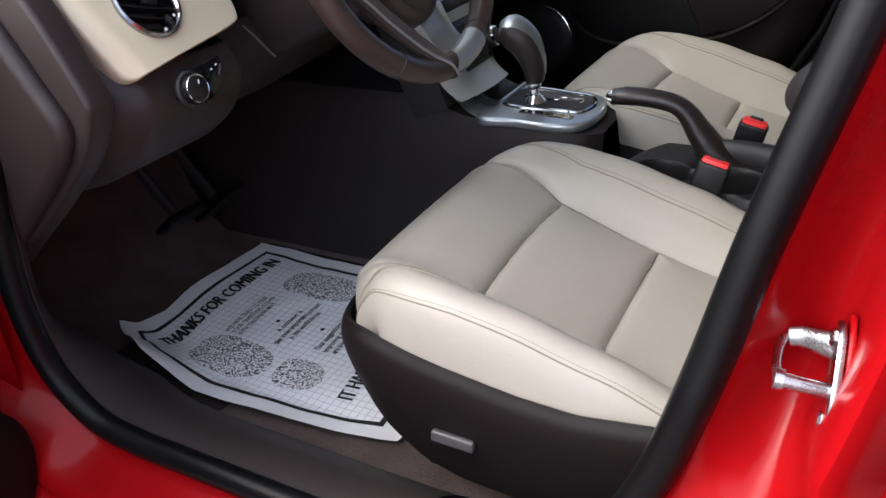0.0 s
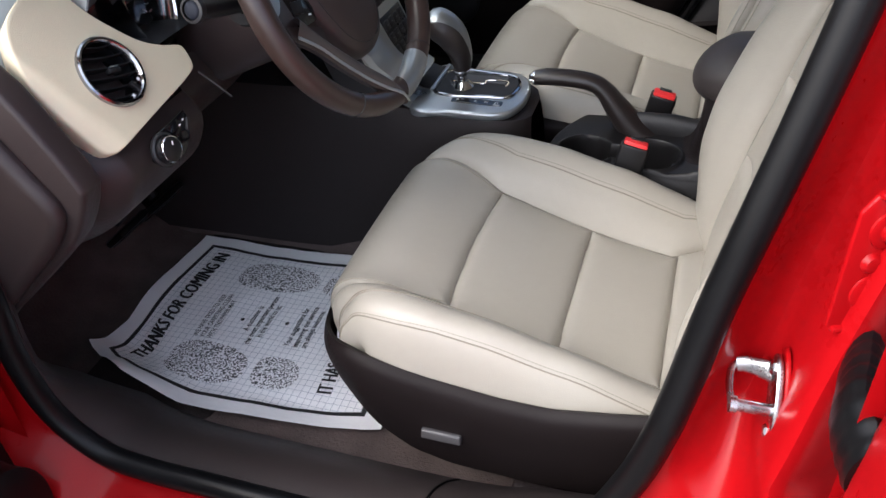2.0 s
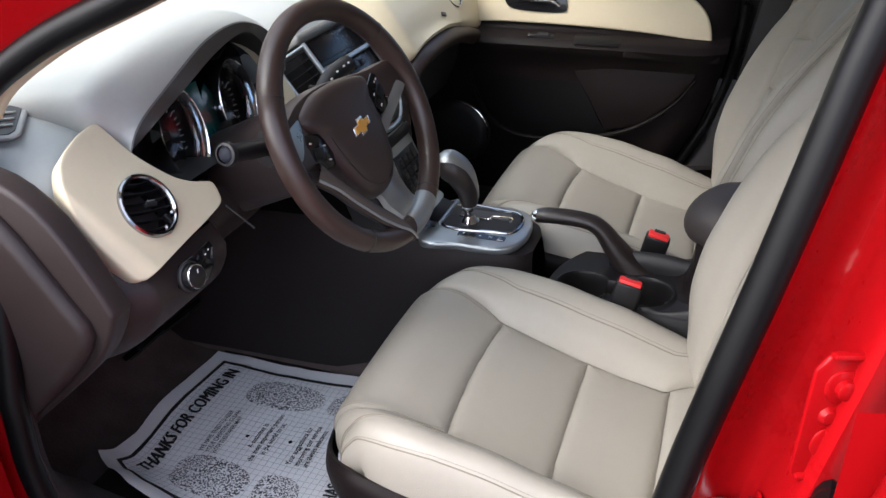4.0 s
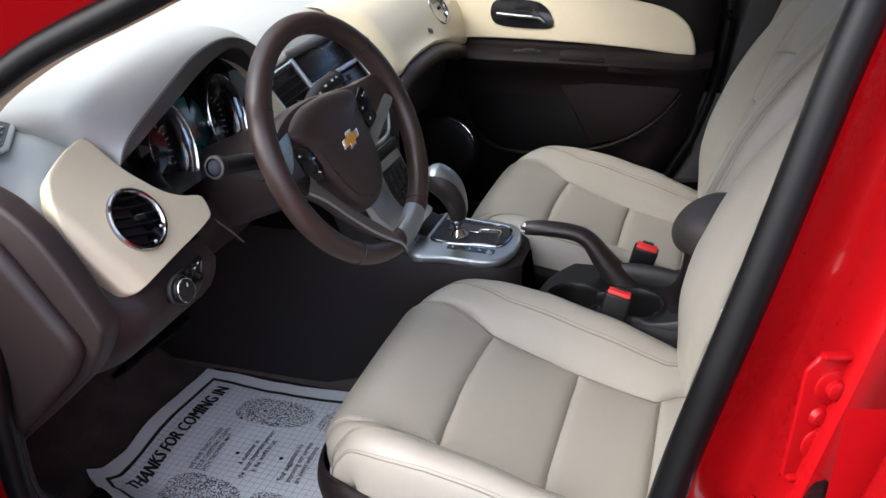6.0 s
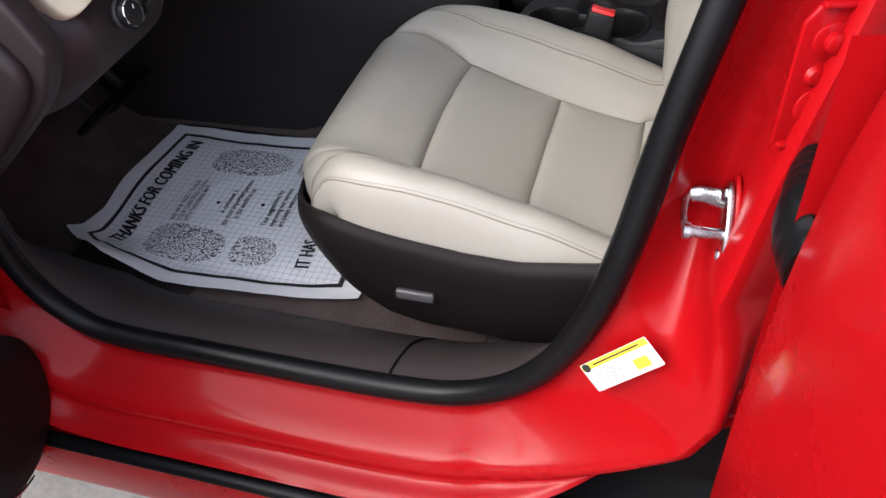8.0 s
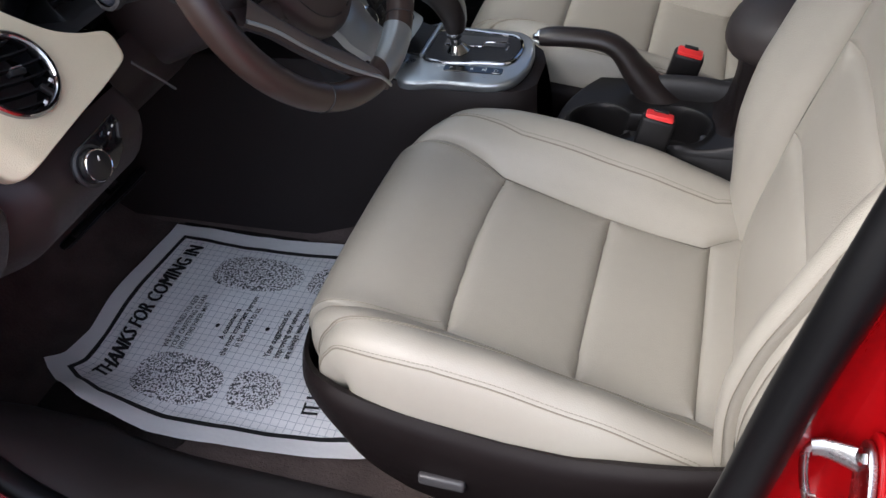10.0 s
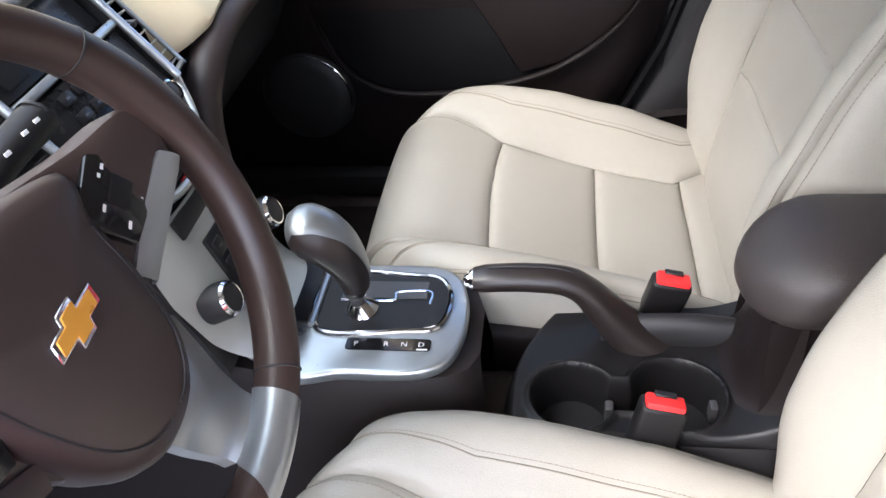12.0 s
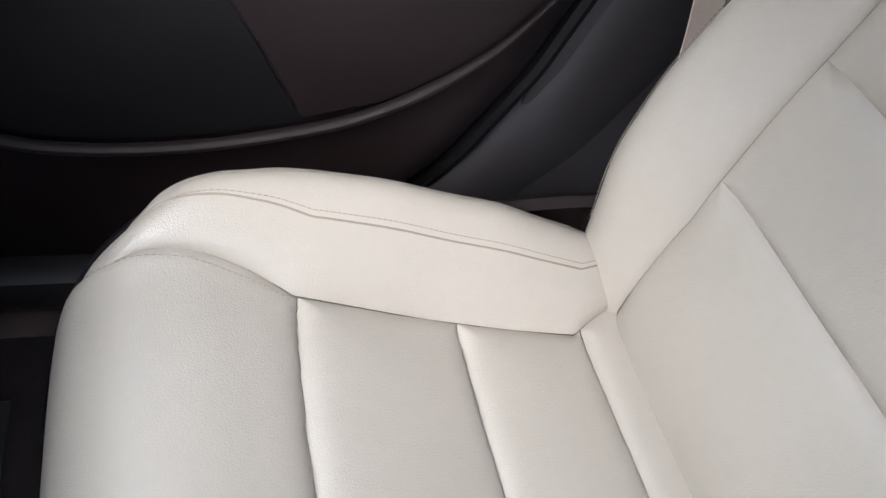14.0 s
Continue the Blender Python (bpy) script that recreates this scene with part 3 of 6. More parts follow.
# tyre information label
_c = Vector((0.466, -0.802, 0.618))
lab_m = Matrix.Translation(LN * 0.006) @ facing(_c, LN, (0.68, 0.06, 0.72)) @ Matrix.Scale(0.88, 4)
label_plate = part("tyre_label", slab(round_rect(0.040, 0.108, 0.002, 3), 0.0006, lab_m, 0), LABEL_WHITE, car, "white and yellow tyre information label", smooth=False)
part("label_band", slab([(-0.0195, -0.053), (-0.0105, -0.053), (-0.0105, 0.053), (-0.0195, 0.053)], 0.0004, lab_m @ pose(0, 0, 0.0007), 0), YELLOW, label_plate, "yellow heading band")
part("label_square", slab([(0.000, 0.018), (0.014, 0.018), (0.014, 0.040), (0.000, 0.040)], 0.0004, lab_m @ pose(0, 0, 0.0007), 0), YELLOW, label_plate, "yellow square")
part("label_disc", slab([(-0.014 + 0.006 * math.cos(a), -0.046 + 0.006 * math.sin(a)) for a in np.linspace(0, 6.283, 16, endpoint=False)], 0.0004, lab_m @ pose(0, 0, 0.0012), 0), INK, label_plate)
for k in range(7):
    part("label_line", slab([(-0.007 + 0.0036 * k, -0.045), (-0.0062 + 0.0036 * k, -0.045), (-0.0062 + 0.0036 * k, -0.002 + 0.012 * (k % 3 == 0)), (-0.007 + 0.0036 * k, -0.002 + 0.012 * (k % 3 == 0))], 0.0003, lab_m @ pose(0, 0, 0.0007), 0), GRAPHITE, label_plate)
part("label_line", slab([(-0.0160, -0.034), (-0.0140, -0.034), (-0.0140, 0.040), (-0.0160, 0.040)], 0.0003, lab_m @ pose(0, 0, 0.0012), 0), INK, label_plate)


# ---- left front door, open ----
def door_frame(hinge_xy, degrees):
    """A pose whose x runs from the hinge along the door and whose y points into the cabin."""
    return pose(hinge_xy[0], hinge_xy[1], 0, 0, 0, -degrees)


def doorway_shell(name, label, m, length, inner, group, belt=0.98, frame_paint=BLACKISH):
    door = thing(name, m.translation + Vector((0, 0, 0.30)), label, "car door", group)
    prof = smooth_line([(0.02, 0.30), (0.0, 0.34), (-0.010, 0.45), (-0.014, 0.62), (-0.010, 0.80), (0.0, 0.93), (0.02, belt)], 20)
    P = []
    for a in np.r_[0.0, 0.004, 0.012, np.linspace(0.03, length - 0.03, 18), length - 0.012, length - 0.004, length]:
        edge = 0.03 * (1 - min(1, min(a, length - a) / 0.03)) ** 2
        P.append([m @ Vector((a, q + edge + 0.03, z)) for q, z in prof])
    part("outer_skin", grid(P), PAINT, door, "glossy red door skin")
    part("door_edge", grid([[m @ Vector((0.0 + 0.001, q, z)) for q in np.linspace(0.03, 0.125, 6)] for z in np.linspace(0.30, belt, 8)]), PAINT, door)
    part("door_bottom", box((length, 0.10, 0.02), m @ pose(length / 2, 0.075, 0.31), 0.006), PAINT, door)
    if belt > 1.0:
        part("edge_seal", tube([m @ Vector((0.018 + (0.03 if z < 0.36 else 0), 0.122, z)) for z in np.linspace(0.33, belt - 0.02, 20)], 0.008, 8), RUBBER, door)
    if belt < 1.0:
        part("window_frame", tube([m @ Vector(v) for v in smooth_line([(0.05, 0.05, belt), (0.30, -0.02, belt + 0.20), (0.62, -0.09, belt + 0.37), (length - 0.08, -0.11, belt + 0.40), (length - 0.02, -0.05, belt + 0.2), (length - 0.02, 0.04, belt)], 40)], 0.020, 8), frame_paint, door)
    else:
        part("window_frame", tube([m @ Vector(v) for v in smooth_line([(0.10, 0.215, 1.37), (0.40, 0.22, 1.39), (length - 0.25, 0.21, 1.34), (length - 0.10, 0.14, 1.20), (length - 0.04, 0.06, belt)], 40)], 0.020, 8), frame_paint, door)
    part("inner_panel", inner[0](m, length, belt), BROWN, door, inner[1])
    return door


def front_inner(m, length, belt):
    prof = smooth_line([(0.10, 0.31), (0.118, 0.36), (0.122, 0.50), (0.115, 0.62), (0.118, 0.72), (0.150, 0.78), (0.155, 0.83), (0.125, 0.85), (0.105, 0.92), (0.07, belt)], 30)
    return grid([[m @ Vector((a, q * (0.86 + 0.14 * min(1, a / 0.08)), z)) for q, z in prof] for a in np.r_[0.03, 0.05, np.linspace(0.08, length - 0.03, 20)]])


DM = door_frame((-0.483, -0.828), 76)
front_door = doorway_shell("front_door", "red car front door standing open with dark brown inner panel", DM, 1.08, (front_inner, "dark brown door panel"), "car doors")
spk_c = Vector((0.160, 0.172, 0.470))
speaker = part("speaker_pod", lathe([(0, 0.004), (0.06, 0.005), (0.098, 0.002), (0.106, -0.004), (0.110, -0.03), (0.116, -0.05)], DM @ spk_c, DM.to_3x3() @ Vector((0, 1, 0)), 48), BROWN, front_door, "dark speaker grille")
part("chrome_crescent", tube([DM @ (spk_c + Vector((0.104 * math.cos(a), 0.001, 0.104 * math.sin(a)))) for a in np.linspace(radians(-80), radians(95), 40)], 0.0042, 8,
     scale=[0.3 + 0.7 * math.sin(k / 39 * math.pi) for k in range(40)]), CHROME, speaker, "thin chrome crescent")
strap = part("check_strap", box((0.16, 0.018, 0.040), pose(-0.395, -0.846, 0.785, 0, 0, -118), 0.006), BLACKISH, front_door, "black steel check strap")
part("strap_boot", lathe([(0.022, 0), (0.030, 0.008), (0.026, 0.014), (0.030, 0.020), (0.024, 0.026), (0.026, 0.032), (0.018, 0.042), (0, 0.044)], (-0.366, -0.788, 0.785), (0.25, -0.9, 0.10), 18), RUBBER, front_door)
for z in (0.55, 0.86):
    part("hinge_arm", box((0.07, 0.03, 0.05), pose(-0.405, -0.825, z, 0, 0, -40), 0.008), PAINT, front_door)


def rear_inner(m, length, belt):
    prof = smooth_line([(0.10, 0.31), (0.12, 0.36), (0.122, 0.62), (0.150, 0.78), (0.150, 0.83), (0.11, 0.87), (0.07, belt)], 20)
    return grid([[m @ Vector((a, q, z)) for q, z in prof] for a in np.linspace(0.03, length - 0.03, 16)])


RM = door_frame((0.543, -0.880), 76)
rear_door = doorway_shell("rear_door", "glossy red car rear door standing open", RM, 0.98, (rear_inner, "dark brown door panel"), "car doors", 1.04, PAINT)
part("frame_panel", grid([[RM @ Vector((a, 0.050 + 0.5 * (z - 1.04) + 0.03 * (1 - min(1, a / 0.03)) ** 2, z)) for a in (0.0, 0.004, 0.012, 0.03, 0.06, 0.11)] for z in np.linspace(1.036, 1.38, 10)]), PAINT, rear_door, "red painted door frame")
boot = smooth_line([(0.590, -0.780, 0.862), (0.584, -0.815, 0.866), (0.578, -0.850, 0.868), (0.586, -0.890, 0.862)], 24)
part("wiring_boot", sweep(boot, circle(0.015, 16, 0.034), scale=[1.0 + 0.04 * math.sin(k * 2.1) for k in range(24)]), RUBBER, rear_door, "black rubber wiring boot")


# ---- seats ----
class Surface:
    """A padded form: a centre line in x and z, with a cross-section whose side rolls are as high as b tells along the line."""

    S = [0, 0.08, 0.15, 0.185, 0.215, 0.236, 0.252, 0.262, 0.265, 0.258]

    def __init__(self, line, roll, roll_axis, f, g, fold, widths, yc, tuck=0.0):
        self.tuck = tuck
        self.line = smooth_line(line, 400)
        d = np.gradient(self.line, axis=0)
        d /= np.linalg.norm(d, axis=1)[:, None]
        self.norm = np.stack([-d[:, 1], d[:, 0]], 1)
        k = np.ones(41) / 41
        self.norm = np.stack([np.convolve(np.pad(self.norm[:, i], 20, "edge"), k, "valid") for i in range(2)], 1)
        self.norm /= np.linalg.norm(self.norm, axis=1)[:, None]
        v = np.linspace(0, 1, 400)
        self.v = v
        self.roll = np.interp(v, *np.array(roll).T)
        self.fold = np.interp(v, *np.array(fold).T)
        self.wide = np.interp(v, *np.array(widths).T)
        kk = np.ones(31) / 31
        for name in ("roll", "fold", "wide"):
            a = np.convolve(np.pad({"roll": self.roll, "fold": self.fold, "wide": self.wide}[name], 15, "edge"), kk, "valid")
            if name == "roll":
                self.roll = a
            elif name == "fold":
                self.fold = a
            else:
                self.wide = a
        u = np.linspace(0, len(self.S) - 1, 400)
        tab = smooth_line(np.stack([np.arange(len(self.S)), self.S, f, g], 1), 800)
        self.tab = np.stack([np.interp(u, tab[:, 0], tab[:, c]) for c in (1, 2, 3)])
        self.u = u
        self.yc = yc

    def at_line(self, axis, value, lo=0.0, hi=1.0):
        """The place along the line at which x (0) or z (1) takes a value."""
        k = (self.v >= lo) & (self.v <= hi)
        return self.v[k][np.argmin(np.abs(self.line[k, axis] - value))]

    def __call__(self, u, v):
        u, v = np.broadcast_arrays(np.asarray(u, float), np.asarray(v, float))
        s, f, g = (np.interp(np.abs(u), self.u, t) for t in self.tab)
        c = [np.interp(v, self.v, self.line[:, k]) for k in (0, 1)]
        n = [np.interp(v, self.v, self.norm[:, k]) for k in (0, 1)]
        h = f * np.interp(v, self.v, self.roll) + g * np.interp(v, self.v, self.fold)
        w = np.interp(v, self.v, self.wide)
        # the side rolls start a little behind the front edge
        back = self.tuck * np.clip((np.abs(u) - 2.9) / 1.6, 0, 1) * np.clip((0.14 - c[0]) / 0.14, 0, 1)
        return np.stack([c[0] + n[0] * h + back, self.yc + np.sign(u) * s * w, c[1] + n[1] * h], -1)


def spaced(n):
    t = np.linspace(0, 1, n)
    return 0.35 * t + 0.65 * (0.5 - 0.5 * np.cos(np.pi * t))


def padded(S, ua, ub, va, vb, nu=36, nv=36, seams="ulrt", depth=0.0085, width=0.0075, crown=0.006, wrinkle=0.0020, seed=0):
    """One upholstered panel between two seams across and two along, sunk at its seams and crowned within.
    ua, ub: functions of v; va, vb: functions of the share across. seams: l (ua), r (ub), u (va), t (vb)."""
    a, b = np.meshgrid(spaced(nu), spaced(nv), indexing="ij")
    v = va(a) + (vb(a) - va(a)) * b
    u = ua(v) + (ub(v) - ua(v)) * a
    P = S(u, v)
    du = np.gradient(P, axis=0)
    dv = np.gradient(P, axis=1)
    N = np.cross(dv, du)
    N /= np.linalg.norm(N, axis=-1)[..., None] + 1e-12
    mid = N[nu // 2, nv // 2]
    ref = np.array([-0.5, 0, 0.9])
    if mid @ ref < 0 and abs(mid[1]) < 0.8:
        N = -N
    elif abs(mid[1]) >= 0.8 and mid[1] * np.sign(P[nu // 2, nv // 2, 1] - S.yc) < 0:
        N = -N
    su = np.cumsum(np.r_[np.zeros((1, nv)), np.linalg.norm(np.diff(P, axis=0), axis=-1)], 0)
    sv = np.cumsum(np.c_[np.zeros(nu), np.linalg.norm(np.diff(P, axis=1), axis=-1)], 1)
    d = np.full(a.shape, 9.0)
    if "l" in seams:
        d = np.minimum(d, su)
    if "r" in seams:
        d = np.minimum(d, su[-1:] - su)
    if "u" in seams:
        d = np.minimum(d, sv)
    if "t" in seams:
        d = np.minimum(d, sv[:, -1:] - sv)
    off = crown * (1 - np.exp(-d / 0.035)) - depth * np.exp(-(d / width))
    rip = np.array([[noise.noise(Vector((p[0] * 16 + seed, p[1] * 9, p[2] * 16))) for p in row] for row in P])
    off = off + wrinkle * rip * np.exp(-d / 0.05)
    return P + N * off[..., None]


def dashes(points, along=0.0040, gap=0.0012, r=0.00065, lift=0.0):
    """Stitches along a line of points."""
    p = np.asarray(points, float)
    s = np.r_[0, np.cumsum(np.linalg.norm(np.diff(p, axis=0), axis=1))]
    bm = bmesh.new()
    t = 0.0
    while t + along < s[-1]:
        ends = [np.array([np.interp(q, s, p[:, k]) for k in range(3)]) for q in (t, t + along / 2, t + along)]
        ends[1] = ends[1] + np.array([0, 0, 0.0003])
        _, side, top = frames_along(ends)
        sec = circle(r, 4)
        rings = [[bm.verts.new(e + c * sd + q * tp) for c, q in sec] for e, sd, tp in zip(ends, side, top)]
        for i in range(2):
            for j in range(4):
                bm.faces.new((rings[i][j], rings[i][(j + 1) % 4], rings[i + 1][(j + 1) % 4], rings[i + 1][j]))
        t += along + gap
    return bm


YC = -0.36
C_LINE = [(-0.018, 0.525), (-0.027, 0.568), (-0.014, 0.607), (0.020, 0.630), (0.063, 0.631), (0.105, 0.619), (0.15, 0.603), (0.30, 0.550), (0.44, 0.522), (0.53, 0.512)]
F = [0, 0.0, 0.05, 0.50, 0.90, 1.0, 0.90, 0.66, 0.40, 0.15]
G = [0, 0, 0, -0.001, -0.004, -0.010, -0.024, -0.048, -0.085, -0.125]
_tmp = Surface(C_LINE, [(0, 0), (1, 0)], 0, F, G, [(0, 1), (1, 1)], [(0, 1), (1, 1)], YC)
VX = lambda x: float(_tmp.at_line(0, x, 0.09))
CUSHION = Surface(C_LINE, [(0, 0.0), (VX(-0.01), 0.008), (VX(0.02), 0.022), (VX(0.06), 0.034), (VX(0.12), 0.056), (VX(0.22), 0.078), (VX(0.335), 0.080), (VX(0.45), 0.055), (1, 0.03)], 0, F, G,
                  [(0, 0.40), (VX(0.01), 0.45), (VX(0.09), 1.0), (VX(0.22), 1.0), (VX(0.34), 0.80), (1, 0.70)], [(0, 0.87), (VX(0.01), 0.90), (VX(0.06), 0.96), (VX(0.14), 1.0), (1, 1.0)], YC, 0.042)
inner_u = lambda v: np.interp(v, [0, VX(0.0), VX(0.03), VX(0.09), VX(0.15), VX(0.30), VX(0.437), VX(0.49)], [3.0, 3.1, 3.0, 2.5, 2.0, 2.0, 1.95, 2.6])

B_LINE = [(0.488, 0.505), (0.487, 0.545), (0.495, 0.60), (0.508, 0.66), (0.521, 0.705), (0.563, 0.828), (0.600, 0.932), (0.636, 1.03), (0.664, 1.10), (0.690, 1.145), (0.722, 1.160), (0.752, 1.145), (0.762, 1.10)]
BF = [0, 0.0, 0.06, 0.48, 0.86, 1.0, 0.95, 0.78, 0.55, 0.35]
BG = [0, 0, 0, -0.001, -0.003, -0.008, -0.020, -0.042, -0.075, -0.110]
_tmpb = Surface(B_LINE, [(0, 0), (1, 0)], 1, BF, BG, [(0, 1), (1, 1)], [(0, 1), (1, 1)], YC)
VZ = lambda z: float(_tmpb.at_line(1, z, 0.0, 0.85))
BACK = Surface(B_LINE, [(0, 0.02), (VZ(0.58), 0.035), (VZ(0.66), 0.062), (VZ(0.74), 0.076), (VZ(0.86), 0.076), (VZ(0.95), 0.062), (VZ(1.04), 0.035), (VZ(1.11), 0.01), (1, 0)], 1, BF, BG,
               [(0, 1), (VZ(1.06), 1.0), (VZ(1.13), 0.5), (1, 0.35)], [(0, 1.0), (VZ(0.62), 1.03), (VZ(0.80), 1.04), (VZ(0.95), 0.99), (VZ(1.06), 0.90), (VZ(1.13), 0.82), (1, 0.80)], YC)
back_u = lambda v: np.interp(v, [0, VZ(0.56), VZ(0.66), VZ(0.83), VZ(0.93), VZ(1.02), 1], [2.4, 2.3, 2.2, 2.45, 2.7, 2.75, 2.75])


def build_seat():
    seat = thing("car_seat", (0.22, YC, 0.37), "cream leather car seat with sewn panels and dark brown plastic skirts", "car seat", "front seats")
    bow = lambda x, k: (lambda a: np.vectorize(VX)(x - k * (1 - (2 * a - 1) ** 2)))
    const = lambda c: (lambda a: a * 0 + c)
    iu, mu = inner_u, (lambda v: -inner_u(v))
    front_ = padded(CUSHION, mu, iu, const(0.0), bow(0.154, 0.008), 50, 60, "lrt", seed=1)
    cushion = part("seat_cushion", grid(front_), LEATHER, seat, "cream leather front cushion panel")
    part("middle_panel", grid(padded(CUSHION, mu, iu, bow(0.154, 0.008), bow(0.306, 0.003), 46, 40, seed=2)), LEATHER, cushion)
    part("rear_panel", grid(padded(CUSHION, mu, iu, bow(0.306, 0.003), bow(0.445, 0.0), 46, 40, seed=3)), LEATHER, cushion)
    part("tail_panel", grid(padded(CUSHION, mu, iu, bow(0.445, 0.0), const(1.0), 46, 20, "lru", seed=4)), LEATHER, cushion)
    for sgn in (-1, 1):
        edge = (lambda v, sgn=sgn: sgn * inner_u(v))
        roll_ = padded(CUSHION, edge, lambda v, sgn=sgn: v * 0 + sgn * 9.0, const(0.0), const(1.0), 56, 90, "l", seed=5 + sgn, wrinkle=0.002)
        part("side_bolster", grid(roll_), LEATHER, cushion, "raised cream leather side bolster")
        for k, k2 in ((28, 27), (15, 16)):
            part("seam", tube(smooth_line(roll_[k, 10:84], 140), 0.0010, 6), SEAM, cushion)
            part("stitching", dashes(smooth_line(roll_[k2, 10:84], 200)), THREAD, cushion)["kind"] = "stuff"
        part("stitching", dashes(smooth_line(front_[4 if sgn < 0 else -5, 14:56], 120)), THREAD, cushion, "fine beige stitching")["kind"] = "stuff"
    # plastic base and skirts
    part("seat_base", box((0.46, 0.40, 0.09), pose(0.26, YC, 0.452, 0, 6, 0), 0.02), BLACKISH, seat, "black seat frame")
    for sgn in (-1, 1):
        plan = smooth_line([(-0.036, 0.080), (-0.030, 0.165), (-0.006, 0.224), (0.034, 0.260), (0.085, 0.277), (0.18, 0.281), (0.32, 0.283), (0.44, 0.280), (0.56, 0.262)], 60)
        xs_ = plan[:, 0]
        top = np.interp(xs_, [-0.03, 0.0, 0.045, 0.083, 0.163, 0.25, 0.32, 0.434, 0.56], [0.566, 0.583, 0.598, 0.597, 0.584, 0.574, 0.572, 0.590, 0.61])
        bot = np.interp(xs_, [-0.03, 0.0, 0.04, 0.08, 0.13, 0.18, 0.30, 0.56], [0.53, 0.515, 0.495, 0.462, 0.432, 0.420, 0.418, 0.43])
        P = []
        for (x, s), t_, b_ in zip(plan, top, bot):
            sec = [(s - 0.020, t_ - 0.006), (s - 0.010, t_ + 0.001), (s - 0.002, t_ - 0.003), (s + 0.003, t_ - 0.014)]
            sec += [(s + 0.004 - 0.018 * ((k / 6) ** 2), t_ - 0.014 + (b_ - t_ + 0.014) * k / 6) for k in range(1, 7)]
            sec += [(s - 0.03, b_ - 0.004)]
            P.append([(x, YC + sgn * q, z) for q, z in sec])
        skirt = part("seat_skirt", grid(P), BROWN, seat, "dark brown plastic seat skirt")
        if sgn < 0:
            part("lever", box((0.056, 0.016, 0.010), facing((0.178, YC - 0.284, 0.494), (0, -1, 0.16)), 0.004, 3), GRAPHITE, skirt, "grey seat adjuster lever")
        part("seat_rail", box((0.44, 0.03, 0.035), pose(0.32, YC + sgn * 0.20, 0.385), 0.006), BLACKISH, seat, "black steel seat rail")
        part("rail_cover", box((0.20, 0.040, 0.020), pose(0.37, YC + sgn * 0.262, 0.398, 0, 4, 0), 0.009, 3), BROWN, seat, "dark brown seat rail cover")
    # backrest
    nb = (lambda v: -back_u(v))
    zb = lambda z, k=0.0: (lambda a: np.vectorize(VZ)(z + k * (1 - (2 * a - 1) ** 2)))
    backrest = part("backrest", grid(padded(BACK, nb, back_u, const(0.0), zb(0.705), 44, 36, "lrt", seed=11)), LEATHER, seat, "cream leather backrest panel")
    part("middle_panel", grid(padded(BACK, nb, back_u, zb(0.705), zb(0.828), 44, 34, seed=12)), LEATHER, backrest)
    part("upper_panel", grid(padded(BACK, nb, back_u, zb(0.828), zb(0.932, 0.035), 44, 34, seed=13)), LEATHER, backrest)
    part("shoulder_panel", grid(padded(BACK, nb, back_u, zb(0.932, 0.035), const(1.0), 44, 44, "lru", seed=14)), LEATHER, backrest)
    for sgn in (-1, 1):
        part("side_bolster", grid(padded(BACK, lambda v, sgn=sgn: sgn * back_u(v), lambda v, sgn=sgn: v * 0 + sgn * 5.8, const(0.0), const(1.0), 50, 90, "lr", seed=15 + sgn)), LEATHER, backrest, "raised cream leather backrest bolster")
        part("side_band", grid(padded(BACK, lambda v, sgn=sgn: v * 0 + sgn * 5.8, lambda v, sgn=sgn: v * 0 + sgn * 9.0, const(0.0), const(1.0), 20, 70, "lr", seed=18 + sgn, crown=0.002)), LEATHER, backrest)
        vv = np.linspace(VZ(0.58), VZ(1.08), 150)
        for uu in (5.5, 6.15):
            part("stitching", dashes(BACK(sgn * (vv * 0 + uu), vv) + np.array([-0.0012, sgn * 0.0006, 0.0])), THREAD, backrest)["kind"] = "stuff"
        # side panel from the bolster to the shell
        rim = BACK(sgn * (vv * 0 + 8.2), np.linspace(VZ(0.55), VZ(1.12), 150))
        rear = np.stack([np.interp(rim[:, 2], [0.5, 0.77, 0.93, 1.2], [0.570, 0.657, 0.716, 0.806]), YC + (rim[:, 1] - YC) * 0.93, rim[:, 2] - 0.02], 1)
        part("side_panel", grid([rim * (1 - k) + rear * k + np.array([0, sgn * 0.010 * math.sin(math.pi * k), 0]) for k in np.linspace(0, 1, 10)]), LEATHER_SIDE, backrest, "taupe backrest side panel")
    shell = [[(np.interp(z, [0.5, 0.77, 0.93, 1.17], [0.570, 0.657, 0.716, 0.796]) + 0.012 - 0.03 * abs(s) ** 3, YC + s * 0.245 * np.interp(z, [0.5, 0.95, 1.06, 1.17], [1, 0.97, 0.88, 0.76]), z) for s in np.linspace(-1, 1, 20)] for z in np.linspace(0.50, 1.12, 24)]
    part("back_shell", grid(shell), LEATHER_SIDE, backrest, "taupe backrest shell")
    part("recliner_cover", box((0.13, 0.03, 0.09), pose(0.545, YC - 0.262, 0.545, 0, -15, 0), 0.012), BROWN, seat)
    part("recliner_cover", box((0.13, 0.03, 0.09), pose(0.545, YC + 0.262, 0.545, 0, -15, 0), 0.012), BROWN, seat)
